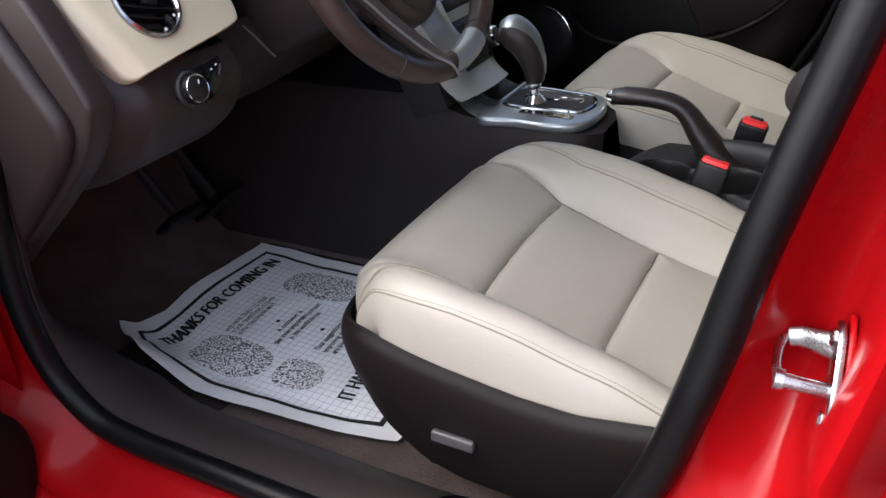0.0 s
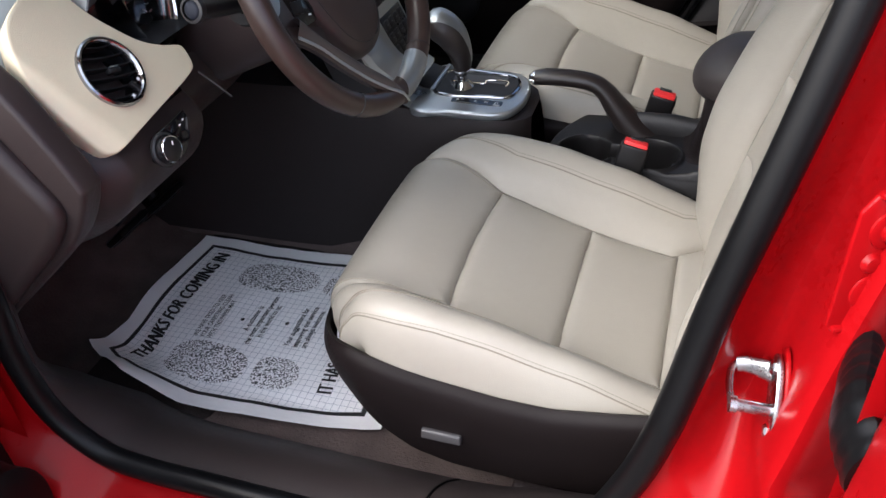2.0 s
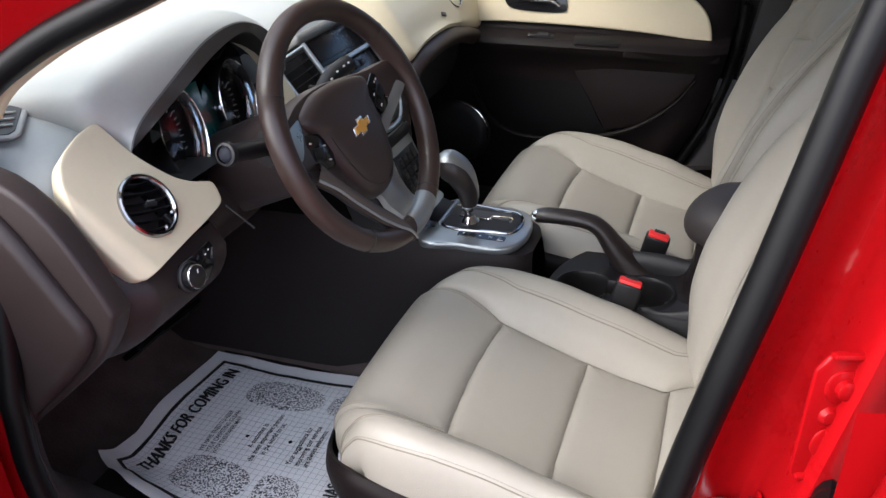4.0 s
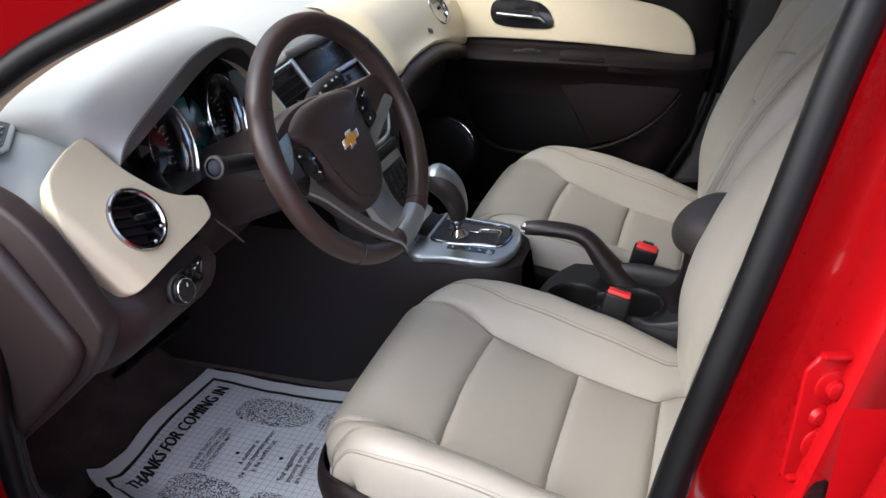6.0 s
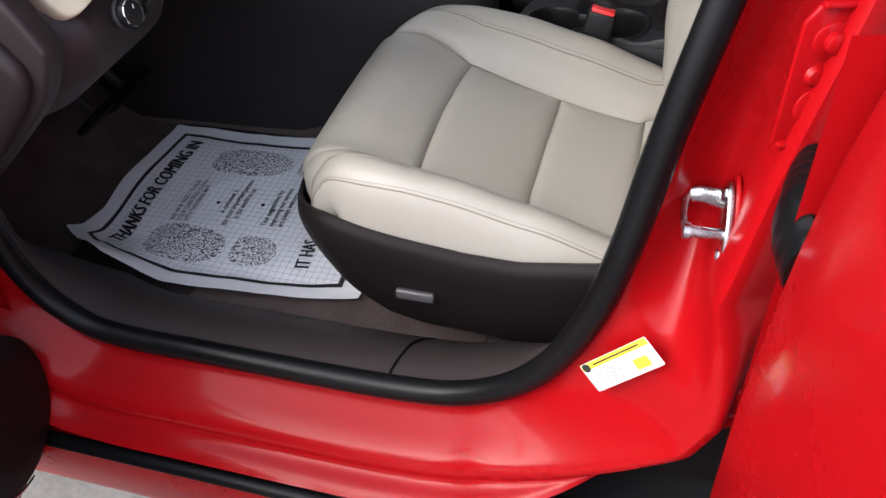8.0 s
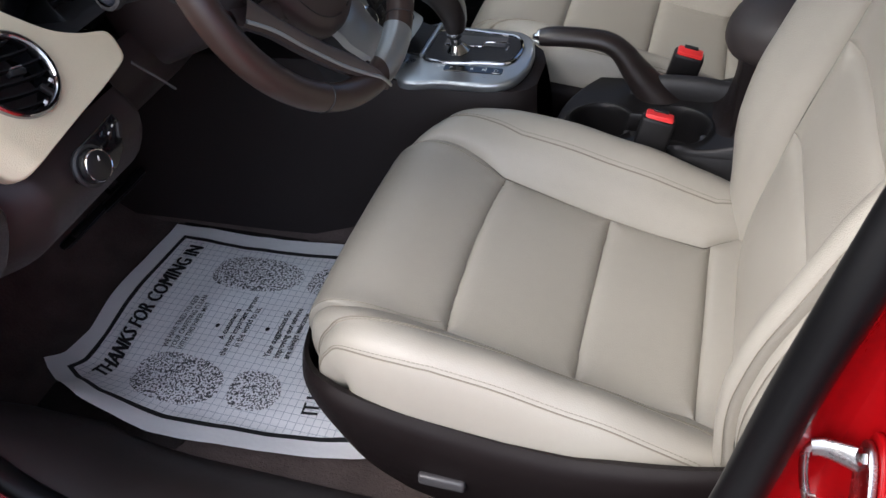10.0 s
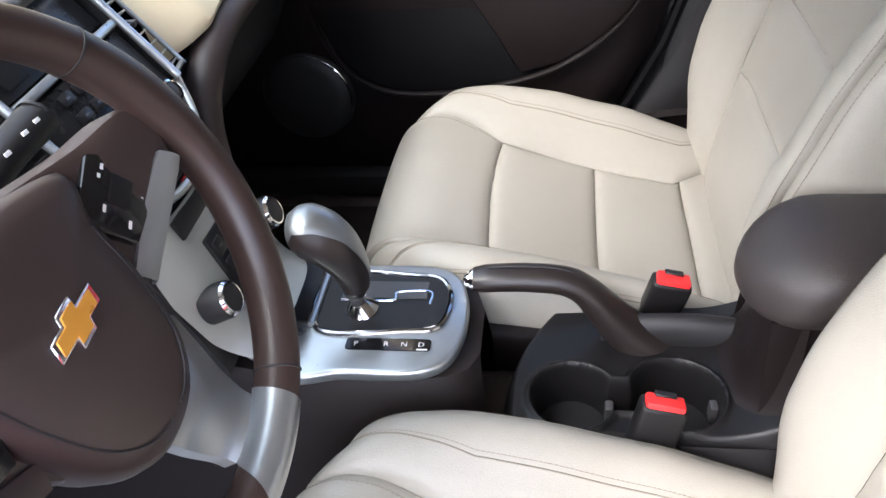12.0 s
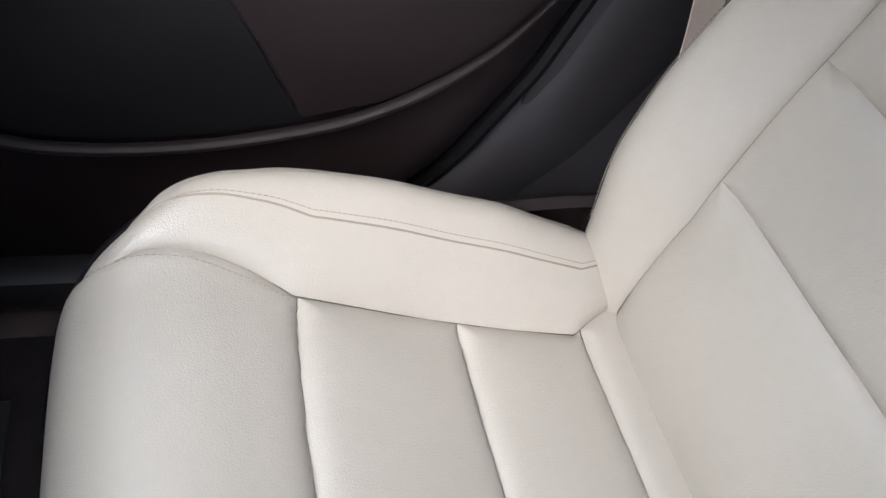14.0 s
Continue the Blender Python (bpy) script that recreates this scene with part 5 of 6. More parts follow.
for s in (-1, 1):
    # switch pod
    off_ = 0.008 if s > 0 else 0.0
    bm_ = slab([(s * (u + off_), v) for u, v in ((0.064, 0.026), (0.098, 0.040), (0.128, 0.014), (0.114, -0.012), (0.074, -0.020), (0.062, 0.004))][::s], 0.008, HM @ pose(0, 0, 0.012), 0.002)
    pod = part("switch_pod", bm_, GLOSS_BLACK, wheel, "black switch pod with white symbols")
    part("button", box((0.020, 0.016, 0.003), HM @ pose(s * (0.094 + off_), 0.009, 0.0205, 0, 0, s * 20), 0.003, 2), TRAY, pod)
    for u, v, w in ((0.076, 0.012, 0.0050), (0.092, 0.026, 0.0030), (0.099, 0.0275, 0.0042), (0.115, 0.013, 0.0040), (0.080, -0.008, 0.0055), (0.105, -0.005, 0.0050))[::1 if s > 0 else 2]:
        part("symbol", box((w, 0.0022, 0.0004), HM @ pose(s * (u + off_), v, 0.0202, 0, 0, s * 25), 0, 0), WHITE_MARK, pod, smooth=False)
    # narrow silver bar along the lower side of the switches
    cl = smooth_line([(0.146, -0.001), (0.126, -0.012), (0.100, -0.025), (0.070, -0.039)], 40)
    hw_ = np.interp(np.linspace(0, 1, 40), [0, 0.1, 0.4, 0.7, 1], [0.0075, 0.0090, 0.0098, 0.0095, 0.0085])
    t_ = np.gradient(cl, axis=0)
    t_ /= np.linalg.norm(t_, axis=1)[:, None]
    rows = []
    for (u, v), w, (tu, tv) in zip(cl, hw_, t_):
        rows.append([HM @ Vector((s * (u + tv * k * w), v - tu * k * w, 0.0115 + e_ + 0.026 * (abs(u + tv * k * w) / 0.158) ** 3)) for k, e_ in ((-1.05, -0.006), (-1, 0.0), (-0.5, 0.0015), (0, 0.002), (0.5, 0.0015), (1, 0.0), (1.05, -0.006))])
    part("pod_bezel", grid(rows), SATIN if s > 0 else HUB, wheel, "satin bar below the switches" if s > 0 else "")
    # satin shoulder between the rim and the switches
    sh = lambda u, v: HM @ Vector((s * u, v, 0.0125 + 0.026 * (u / 0.158) ** 3))
    if s < 0:
        part("spoke_shoulder", grid([[sh(u0 + (u1 - u0) * k, v) for k in np.linspace(0, 1, 10)] for v, u0, u1 in ((0.062, 0.092, 0.134), (0.054, 0.094, 0.144), (0.044, 0.100, 0.149), (0.034, 0.112, 0.151), (0.026, 0.124, 0.152), (0.022, 0.136, 0.152))]), SATIN, wheel, "satin silver spoke shoulder")
    part("pad_seam", tube([HM @ Vector((s * abs(u) * 0.82, v * 0.84, 0.0268)) for u, v in pad_out if v < 0.02 and u >= 0], 0.0007, 6), BLACKISH, wheel)
# lower spoke: a broad satin plate from under the pad to the foot of the rim, with a brown leg and a satin edge beside it
at = lambda p: HM @ Vector(p)
plate_l = smooth_line([(-0.012, -0.092, 0.002), (-0.010, -0.112, 0.010), (-0.003, -0.132, 0.007), (0.003, -0.150, 0.010), (0.003, -0.159, 0.015)], 24)
plate_r = smooth_line([(0.080, -0.082, -0.010), (0.071, -0.106, -0.004), (0.062, -0.128, 0.002), (0.055, -0.144, 0.010), (0.053, -0.150, 0.015)], 24)
part("silver_spoke", grid([[at(l - np.array((0.002, 0, 0.010)))] + [at(l * (1 - k) + r * k + np.array((0, 0, 0.006 * math.sin(math.pi * k)))) for k in np.linspace(0, 1, 12)] + [at(r - np.array((-0.002, 0, 0.012)))] for l, r in zip(plate_l, plate_r)]), SATIN, wheel, "satin silver lower spoke")
foot = []
for k in np.linspace(0, 1, 18):
    t_ = radians(238 - 190 * k)
    ring_ = []
    for q in np.linspace(0, 1, 16):
        a = radians((-88.5 - 13 * k) * (1 - q) + (-69 - 4 * k) * q)
        r_ = RR + 0.0155 * 1.05 * math.cos(t_)
        ring_.append(at((r_ * math.cos(a), r_ * math.sin(a), 0.030 + 0.0175 * 1.05 * math.sin(t_))))
    foot.append(ring_)
part("spoke_foot", grid(foot), SATIN, wheel, "satin silver foot of the spoke on the rim")
low = smooth_line([(-0.138, -0.012, 0.032), (-0.114, -0.041, 0.031), (-0.093, -0.078, 0.031), (-0.070, -0.119, 0.035), (-0.054, -0.145, 0.041), (-0.043, -0.163, 0.0482), (-0.032, -0.181, 0.0430)], 48)
high = smooth_line([(-0.121, 0.002, 0.036), (-0.106, -0.026, 0.034), (-0.089, -0.058, 0.034), (-0.064, -0.099, 0.035), (-0.046, -0.132, 0.041), (-0.038, -0.158, 0.0485), (-0.030, -0.180, 0.0435)], 48)
step = lambda p, u, v, h: at(p + np.array((u, v, h)))
part("spoke_leg", grid([[step(a, 0, 0, -0.0006), step(a, -0.003, -0.002, -0.003), step(a, -0.002, -0.001, -0.012), step((a + b) / 2, 0, 0, -0.024), step(b, 0.006, 0.003, -0.018), step(b, 0.004, 0.002, -0.004), step(b, 0, 0, -0.0006)] for a, b in zip(low, high)]), HUB, wheel, "dark brown lower spoke")
part("spoke_face", grid([[at(a * (1 - k) + b * k + np.array((0, 0, 0.0012 * math.sin(math.pi * k)))) for k in np.linspace(0, 1, 8)] for a, b in zip(low, high)]), EDGE_GREY, wheel, "satin grey face of the lower spoke")
part("spoke_edge", sweep([at(p + np.array((0.001, 0, 0.0012))) for p in low], circle(0.0022, 10, 0.0013), up=axis), SATIN, wheel, "thin satin edge of the lower spoke")
# badge: a plain gold cross in a chrome edge
cross = [(-0.026, -0.006), (-0.022, 0.006), (-0.009, 0.006), (-0.006, 0.0125), (0.010, 0.0125), (0.008, 0.006), (0.026, 0.006), (0.022, -0.006), (0.009, -0.006), (0.006, -0.0125), (-0.010, -0.0125), (-0.008, -0.006)]
badge = part("badge", slab([(u * 0.96, v * 0.99) for u, v in cross][::-1], 0.003, HM @ pose(0, -0.002, 0.0325, 0, 0, 0), 0.0008, 1), CHROME, wheel, "chrome-edged gold badge")
part("badge_face", slab([(u * 0.80, v * 0.76) for u, v in cross][::-1], 0.0012, HM @ pose(0, -0.002, 0.0352), 0.0004, 1), GOLD, badge)

# ---- middle of the dashboard ----
SN = Vector((0.922, 0, 0.387)).normalized()
ST = Vector((-0.387, 0, 0.922)).normalized()
SM = Matrix((Vector((0, 1, 0)), ST, SN)).transposed().to_4x4()
SM.translation = Vector((-0.172, 0, 0.952))
stack = thing("centre_stack", (-0.2, 0, 0.70), "black centre stack with silver side rails, radio and heater controls", "centre stack")
# the upper half leans further back than the heater plate
UM = SM @ pose(0, 0, -0.011, -14, 0, 0)
UN = UM.to_3x3() @ Vector((0, 0, 1))
body_o = [(-0.108, -0.060), (-0.098, -0.150), (-0.092, -0.262), (0.092, -0.262), (0.098, -0.150), (0.108, -0.060)]
part("stack_body", slab(body_o, 0.075, SM @ pose(0, 0, -0.105), 0.008, 2), BLACKISH, stack)
part("stack_back", slab([(-0.120, -0.080), (-0.168, -0.020), (-0.168, 0.112), (0.192, 0.112), (0.192, -0.020), (0.120, -0.080)][::-1], 0.040, UM @ pose(0, 0, -0.110), 0.004, 2), BLACKISH, stack)
radio_o = [(-0.094, 0.044), (-0.096, -0.030), (-0.080, -0.068), (-0.040, -0.092), (0.040, -0.092), (0.080, -0.068), (0.096, -0.030), (0.094, 0.044)]
part("radio_panel", slab(radio_o, 0.050, UM @ pose(0, 0, -0.052), 0.003), RADIO_BLACK, stack, "black radio panel")
part("display", slab([(-0.096, 0.058), (-0.096, 0.112), (0.096, 0.112), (0.096, 0.058)][::-1], 0.024, UM @ pose(0, 0, -0.034), 0.002), RADIO_BLACK, stack, "dark radio display")
part("display_glass", slab([(-0.070, 0.066), (-0.070, 0.106), (0.070, 0.106), (0.070, 0.066)][::-1], 0.003, UM @ pose(0, 0, -0.0105), 0.001), RADIO_BLACK, stack, "glossy display glass")
part("display_bar", box((0.192, 0.009, 0.012), UM @ pose(0, 0.051, -0.001), 0.003), SATIN, stack, "satin silver bar under the display")
part("display_hood", slab([(-0.112, 0.112), (-0.104, 0.130), (0.104, 0.130), (0.112, 0.112)][::-1], 0.040, UM @ pose(0, 0, -0.036), 0.008, 3), HOOD_BAND, stack, "grey hood over the display")
for r_ in range(3):
    for k in range(4):
        b_ = part("radio_button", box((0.020, 0.012, 0.005), UM @ pose(-0.039 + 0.026 * k, 0.030 - 0.021 * r_, 0.000), 0.002, 2), TRAY, stack)
        part("button_mark", box((0.006, 0.0022, 0.0006), UM @ pose(-0.039 + 0.026 * k, 0.030 - 0.021 * r_, 0.0028), 0, 0), GRAPHITE, b_, smooth=False)
for k in range(5):
    part("preset_key", box((0.010, 0.016, 0.005), UM @ pose(-0.036 + 0.018 * k, -0.066 + 0.004 * abs(k - 2) / 2, 0.000), 0.002, 2), SATIN if k % 2 else GRAPHITE, stack)
for y_ in (-0.066, 0.066):
    k_ = part("radio_knob", lathe([(0, 0.016), (0.008, 0.016), (0.0110, 0.014), (0.0120, 0.0)], UM @ Vector((y_, -0.034, -0.003)), UN, 28), BLACKISH, stack)
    part("knob_ring", lathe([(0.0095, 0.0165), (0.0122, 0.0155), (0.0130, 0.006), (0.0115, 0.004)], UM @ Vector((y_, -0.034, -0.003)), UN, 28), CHROME, k_)
# domed silver heater plate with two knobs
rows = []
for v in np.linspace(-0.108, -0.276, 20):
    hw = np.interp(v, [-0.276, -0.24, -0.18, -0.108], [0.088, 0.096, 0.104, 0.094])
    rows.append([SM @ Vector((hw * a, v, 0.005 - 0.034 * abs(a) ** 3.5 + 0.020 * max(0, (-0.23 - v) / 0.046) ** 2)) for a in np.linspace(-1, 1, 25)])
plate_h = part("heater_plate", grid(rows), SATIN_GREY, stack, "satin grey heater control plate")
part("plate_skirt", grid([[SM @ Vector((s_ * 0.104, v, l_)) for v in (-0.108, -0.18, -0.276)] for s_, l_ in ((-1, -0.10), (-1, -0.030), (1, -0.030), (1, -0.10))]), BLACKISH, stack)
part("heater_field", slab([(-0.046, -0.150), (-0.052, -0.236), (0.052, -0.236), (0.046, -0.150)], 0.006, SM @ pose(0, 0, 0.001), 0.002), RADIO_BLACK, plate_h, "black heater key field")
part("heater_display", box((0.130, 0.022, 0.005), SM @ pose(0, -0.122, 0.003), 0.002), RADIO_BLACK, plate_h)
for r_ in range(3):
    for k in range(4):
        part("heater_key", box((0.018, 0.018, 0.004), SM @ pose(-0.033 + 0.022 * k, -0.167 - 0.024 * r_, 0.007), 0.002, 2), TRAY, plate_h)
        part("key_mark", box((0.006, 0.0016, 0.0006), SM @ pose(-0.033 + 0.022 * k, -0.167 - 0.024 * r_, 0.0093), 0, 0), GRAPHITE, plate_h, smooth=False)
for y_ in (-0.076, 0.076):
    k_ = part("heater_knob", lathe([(0, 0.018), (0.014, 0.018), (0.0170, 0.0165), (0.0195, 0.013), (0.0205, -0.012)], SM @ Vector((y_, -0.205, -0.004)), SN, 32), BLACKISH, stack, "heater knob with chrome ring")
    part("knob_ring", lathe([(0.0145, 0.0185), (0.0165, 0.0182), (0.0188, 0.0150), (0.0178, 0.013)], SM @ Vector((y_, -0.205, -0.004)), SN, 32), CHROME, k_)
part("hazard_button", box((0.020, 0.010, 0.004), SM @ pose(0, -0.100, 0.003), 0.002), RED_PLASTIC, stack)
under = smooth_line([(-0.116, -0.030), (-0.098, -0.058), (-0.074, -0.080), (-0.040, -0.097), (0, -0.101), (0.040, -0.097), (0.074, -0.080), (0.098, -0.058), (0.116, -0.030)], 50)
part("radio_rim", sweep([SM @ Vector((u, v, 0.006 - 0.020 * abs(u / 0.116) ** 2)) for u, v in under], circle(0.005, 10, 0.006), up=SN), SATIN, stack, "satin silver rim under the radio")
for s in (-1, 1):
    # tall vent turned outwards, in a silver frame
    vm = lambda a, b, l=0.0: UM @ Vector((s * (0.103 + (0.054 if s < 0 else 0.078) * a), -0.026 + 0.132 * b, 0.002 - 0.036 * a + l))
    vent = part("centre_vent", grid([[vm(a, b, -0.024) for a in np.linspace(0, 1, 6)] for b in np.linspace(0, 1, 10)]), VENT_BLACK, stack, "tall black air vent in a silver frame")
    part("vent_wall", grid([[vm(-0.01, b, l) for b in np.linspace(-0.02, 1.02, 8)] for l in (0.001, -0.012, -0.030)]), VENT_BLACK, vent)
    for a0, r_ in ((0.0, 0.0042), (1.0, 0.0026)):
        part("vent_frame", sweep([vm(a0, b, 0.001) for b in np.linspace(-0.03, 1.03, 16)], circle(r_, 10, r_ * 1.2), up=UN), SATIN, vent)
    for b0 in (0.0, 1.0):
        part("vent_frame", sweep([vm(a, b0, 0.0) for a in np.linspace(0, 1, 8)], circle(0.0030, 8, 0.004), up=UN), SATIN, vent)
    for k in range(9):
        b0 = (k + 0.5) / 9
        part("slat", sweep([vm(a, b0, -0.005) for a in np.linspace(0.05, 0.97, 6)], [(-0.0009, -0.008), (0.0009, -0.008), (0.0009, 0.004), (-0.0009, 0.004)], up=UN), VENT_BLACK if s < 0 else SATIN_GREY, vent)
    part("vane_tab", box((0.014, 0.008, 0.008), Matrix.Translation(vm(0.5, 0.5, -0.001)), 0.003), GRAPHITE, vent)
# narrow beige piece between the instruments and the stack
part("beige_piece", grid([[(x - 0.030, y, z) for x, z in smooth_line([(-0.30, 1.066), (-0.262, 1.045), (-0.232, 1.005), (-0.205, 0.96), (-0.185, 0.90)], 14)] for y in np.linspace(-0.205, -0.160, 8)]), BEIGE, dash, "beige trim beside the stack")

# passenger side of the dashboard
ys = np.r_[np.linspace(0.184, 0.250, 12), np.linspace(0.262, 0.735, 36)]
zb = np.interp(ys, [0.163, 0.172, 0.200, 0.230, 0.262, 0.305, 0.36, 0.46, 0.56, 0.68, 0.74], [0.878, 0.889, 0.911, 0.923, 0.932, 0.940, 0.944, 0.942, 0.925, 0.893, 0.878])
rows = []
for y, z0 in zip(ys, zb):
    back = 0.050 * max(0, (0.250 - y) / 0.066) ** 1.6
    pr = smooth_line([(-0.36, 1.071), (-0.30 - back * 0.4, 1.066), (-0.25 - back, 1.045), (-0.212 - back, 1.005), (-0.185 - back, 0.96), (-0.172 - back, z0 + 0.006), (-0.176 - back, z0 - 0.004)], 24)
    rows.append([(x, y, z - 0.03 * max(0, (y - 0.6) / 0.12) ** 2 * (z > 1.0)) for x, z in pr])
part("passenger_panel", grid(rows), BEIGE, dash, "beige vinyl passenger dash panel")
air_vent((-0.206, 0.585, 0.995), (0.86, -0.10, 0.48), (0, 0, 1), 0.037, dash, 6)
part("panel_button", box((0.022, 0.010, 0.004), facing((-0.186, 0.470, 0.968), (0.9, 0, 0.4), (0, 0.3, 1)), 0.002), GRAPHITE, dash)
lip = smooth_line([(-0.185, 0.735, 0.850), (-0.180, 0.66, 0.872), (-0.178, 0.56, 0.899), (-0.178, 0.44, 0.916), (-0.178, 0.30, 0.914), (-0.181, 0.250, 0.900), (-0.184, 0.212, 0.878), (-0.186, 0.182, 0.842), (-0.178, 0.154, 0.780), (-0.150, 0.118, 0.700)], 60)
part("lower_lip", sweep(lip, circle(0.024, 16, 0.021), up=(0, 0, 1)), DASH_BROWN, dash, "padded dark brown dash edge")
part("glovebox", grid([[(x, y, z) for x, z in smooth_line([(-0.20, 0.90), (-0.215, 0.85), (-0.25, 0.76), (-0.31, 0.69), (-0.50, 0.64), (-0.8, 0.62)], 16)] for y in np.linspace(0.13, 0.72, 16)]), BLACKISH, dash, "black glovebox lid")

# ---- console between the seats ----
console = thing("centre_console", (0.1, 0, 0.42), "brown centre console with silver shifter surround and cup holders", "centre console")
rows = []
for x, w, zt in ((-0.80, 0.13, 0.70), (-0.50, 0.12, 0.70), (-0.30, 0.115, 0.70), (-0.16, 0.105, 0.70), (-0.07, 0.094, 0.668), (0.02, 0.092, 0.662), (0.10, 0.091, 0.660), (0.13, 0.084, 0.658), (0.150, 0.068, 0.655), (0.160, 0.04, 0.650)):
    rows.append([(x + dx, 0.006 + s * (w + dw), z) for s, dw, z, dx in [(-1, 0.045, 0.38, 0.012), (-1, 0.030, 0.50, 0.008), (-1, 0.012, 0.60, 0.004), (-1, 0.003, zt - 0.015, 0.001), (-1, -0.006, zt, 0), (0, 0, zt, 0), (1, -0.006, zt, 0), (1, 0.003, zt - 0.015, 0.001), (1, 0.012, 0.60, 0.004), (1, 0.030, 0.50, 0.008), (1, 0.045, 0.38, 0.012)]])
part("console_body", cap(grid(rows)), CONSOLE_BROWN, console, "dark brown console side")
plate_o = smooth_line([(-0.052, -0.080), (0.02, -0.084), (0.095, -0.082), (0.128, -0.064), (0.142, -0.028), (0.145, 0.006), (0.142, 0.040), (0.128, 0.076), (0.095, 0.094), (0.02, 0.096), (-0.052, 0.092)], 70, True)
plate = part("shifter_surround", slab(plate_o, 0.016, pose(0, 0, 0.658), 0.005, 3), SATIN, console, "satin silver shifter surround")
part("surround_ramp", grid([[(x, y, z - 0.006 * abs((y - 0.006) / 0.087) ** 6) for y in np.linspace(-0.081, 0.093, 20)] for x, z in smooth_line([(-0.125, 0.742), (-0.095, 0.708), (-0.072, 0.685), (-0.050, 0.6745)], 10)]), SATIN, plate)
gate_o = smooth_line([(-0.022, -0.022), (0.08, -0.022), (0.112, -0.016), (0.122, 0.010), (0.122, 0.040), (0.108, 0.066), (0.08, 0.072), (-0.022, 0.072)], 60, True)
part("gate_rim", tube([(x, y, 0.6755) for x, y in gate_o], 0.0035, 8, True), DARK_CHROME, plate, "chrome gate rim")
RAMP = smooth_line([(-0.130, 0.752), (-0.095, 0.7105), (-0.072, 0.688), (-0.050, 0.6772), (-0.036, 0.6768)], 12)
part("storage_bin", grid([[(x, y, z - 0.006 * (y in (-0.012, 0.089))) for y in (-0.012, -0.011, 0.03, 0.06, 0.088, 0.089)] for x, z in RAMP]), TRAY, plate, "black storage bin before the gear selector")
part("bin_edge", tube([(-0.030, y, 0.6775) for y in np.linspace(-0.018, 0.09, 8)], 0.0042, 8), SATIN, plate)
gate = part("shift_gate", slab(gate_o, 0.003, pose(0, 0, 0.6728), 0), TRAY, plate, "gloss black shift gate")
part("gate_slot", tube(smooth_line([(-0.005, 0.026, 0.677), (0.055, 0.026, 0.677), (0.060, 0.040, 0.677), (0.098, 0.042, 0.677), (0.100, 0.020, 0.677)], 40), 0.0016, 6), CHROME, gate)
part("gate_plate", box((0.10, 0.030, 0.002), pose(0.045, 0.045, 0.6765), 0.0008, 1), GRAPHITE, gate)
strip = part("gear_strip", slab(round_rect(0.094, 0.018, 0.004, 4), 0.0016, pose(0.062, -0.043, 0.6738), 0.0004, 1), GLOSS_BLACK, plate, "black strip with gear letters")
for k, ch in enumerate("PRND"):
    part("gear_letter", text_mesh(ch, 0.010, pose(0.026 + 0.019 * k + (0.012 if k else -0.002), -0.0465, 0.6758)), WHITE_MARK, strip, smooth=False)
part("gear_mark", box((0.012, 0.0018, 0.0004), pose(0.100, -0.0505, 0.6756), 0), WHITE_MARK, strip, smooth=False)

shifter = thing("gear_selector", (0.022, 0.012, 0.675), "gear selector with silver cap and dark brown leather grip", "gear selector")
part("stem", lathe([(0.020, 0), (0.015, 0.006), (0.009, 0.012), (0.0075, 0.05), (0.0075, 0.075)], (0.022, 0.012, 0.676), (-0.12, -0.08, 1), 20), CHROME, shifter)
part("stem_collar", lathe([(0.011, 0), (0.0135, 0.006), (0.0125, 0.018), (0.010, 0.022)], (0.021, 0.010, 0.700), (-0.2, -0.1, 1), 20), CHROME, shifter)
kp = smooth_line([(0.022, 0.009, 0.712), (0.020, 0.007, 0.738), (0.014, 0.004, 0.760), (0.003, 0.001, 0.781), (-0.014, -0.001, 0.795), (-0.032, -0.001, 0.799), (-0.038, -0.001, 0.799)], 40)
kw = np.interp(np.linspace(0, 1, 40), [0, 0.08, 0.30, 0.52, 0.70, 0.84, 0.93, 0.98, 1], [0.52, 0.60, 0.76, 0.92, 1.0, 0.98, 0.80, 0.50, 0.12])
part("grip", sweep(kp, circle(0.0300, 28, 0.0290), up=(1, 0, 0), scale=kw), HANDLE, shifter, "dark brown leather grip")
_, kside, ktop = frames_along(kp, up=(1, 0, 0))
capr = []
for q_, (c_, sd, tp) in enumerate(zip(kp, kside, ktop)):
    low = np.interp(q_ / 39, [0.12, 0.35, 0.60, 0.78, 0.90, 1], [1.40, 1.22, 1.05, 0.80, 0.30, -1.2])
    r_ = (kw[q_] + 0.035)
    capr.append([c_ + sd * (0.0300 * r_ * math.cos(a)) + tp * (0.0290 * r_ * math.sin(a)) for a in np.linspace(low, math.pi - low, 26)])
part("silver_cap", grid(capr[5:]), KNOB_SILVER, shifter, "satin silver knob cap")
part("shift_button", box((0.012, 0.016, 0.010), pose(-0.020, -0.001, 0.780, 0, 20, 0), 0.004), CHROME, shifter)

# low tray with two cup holders
cups = ((0.262, -0.040, 0.046), (0.372, -0.034, 0.050))


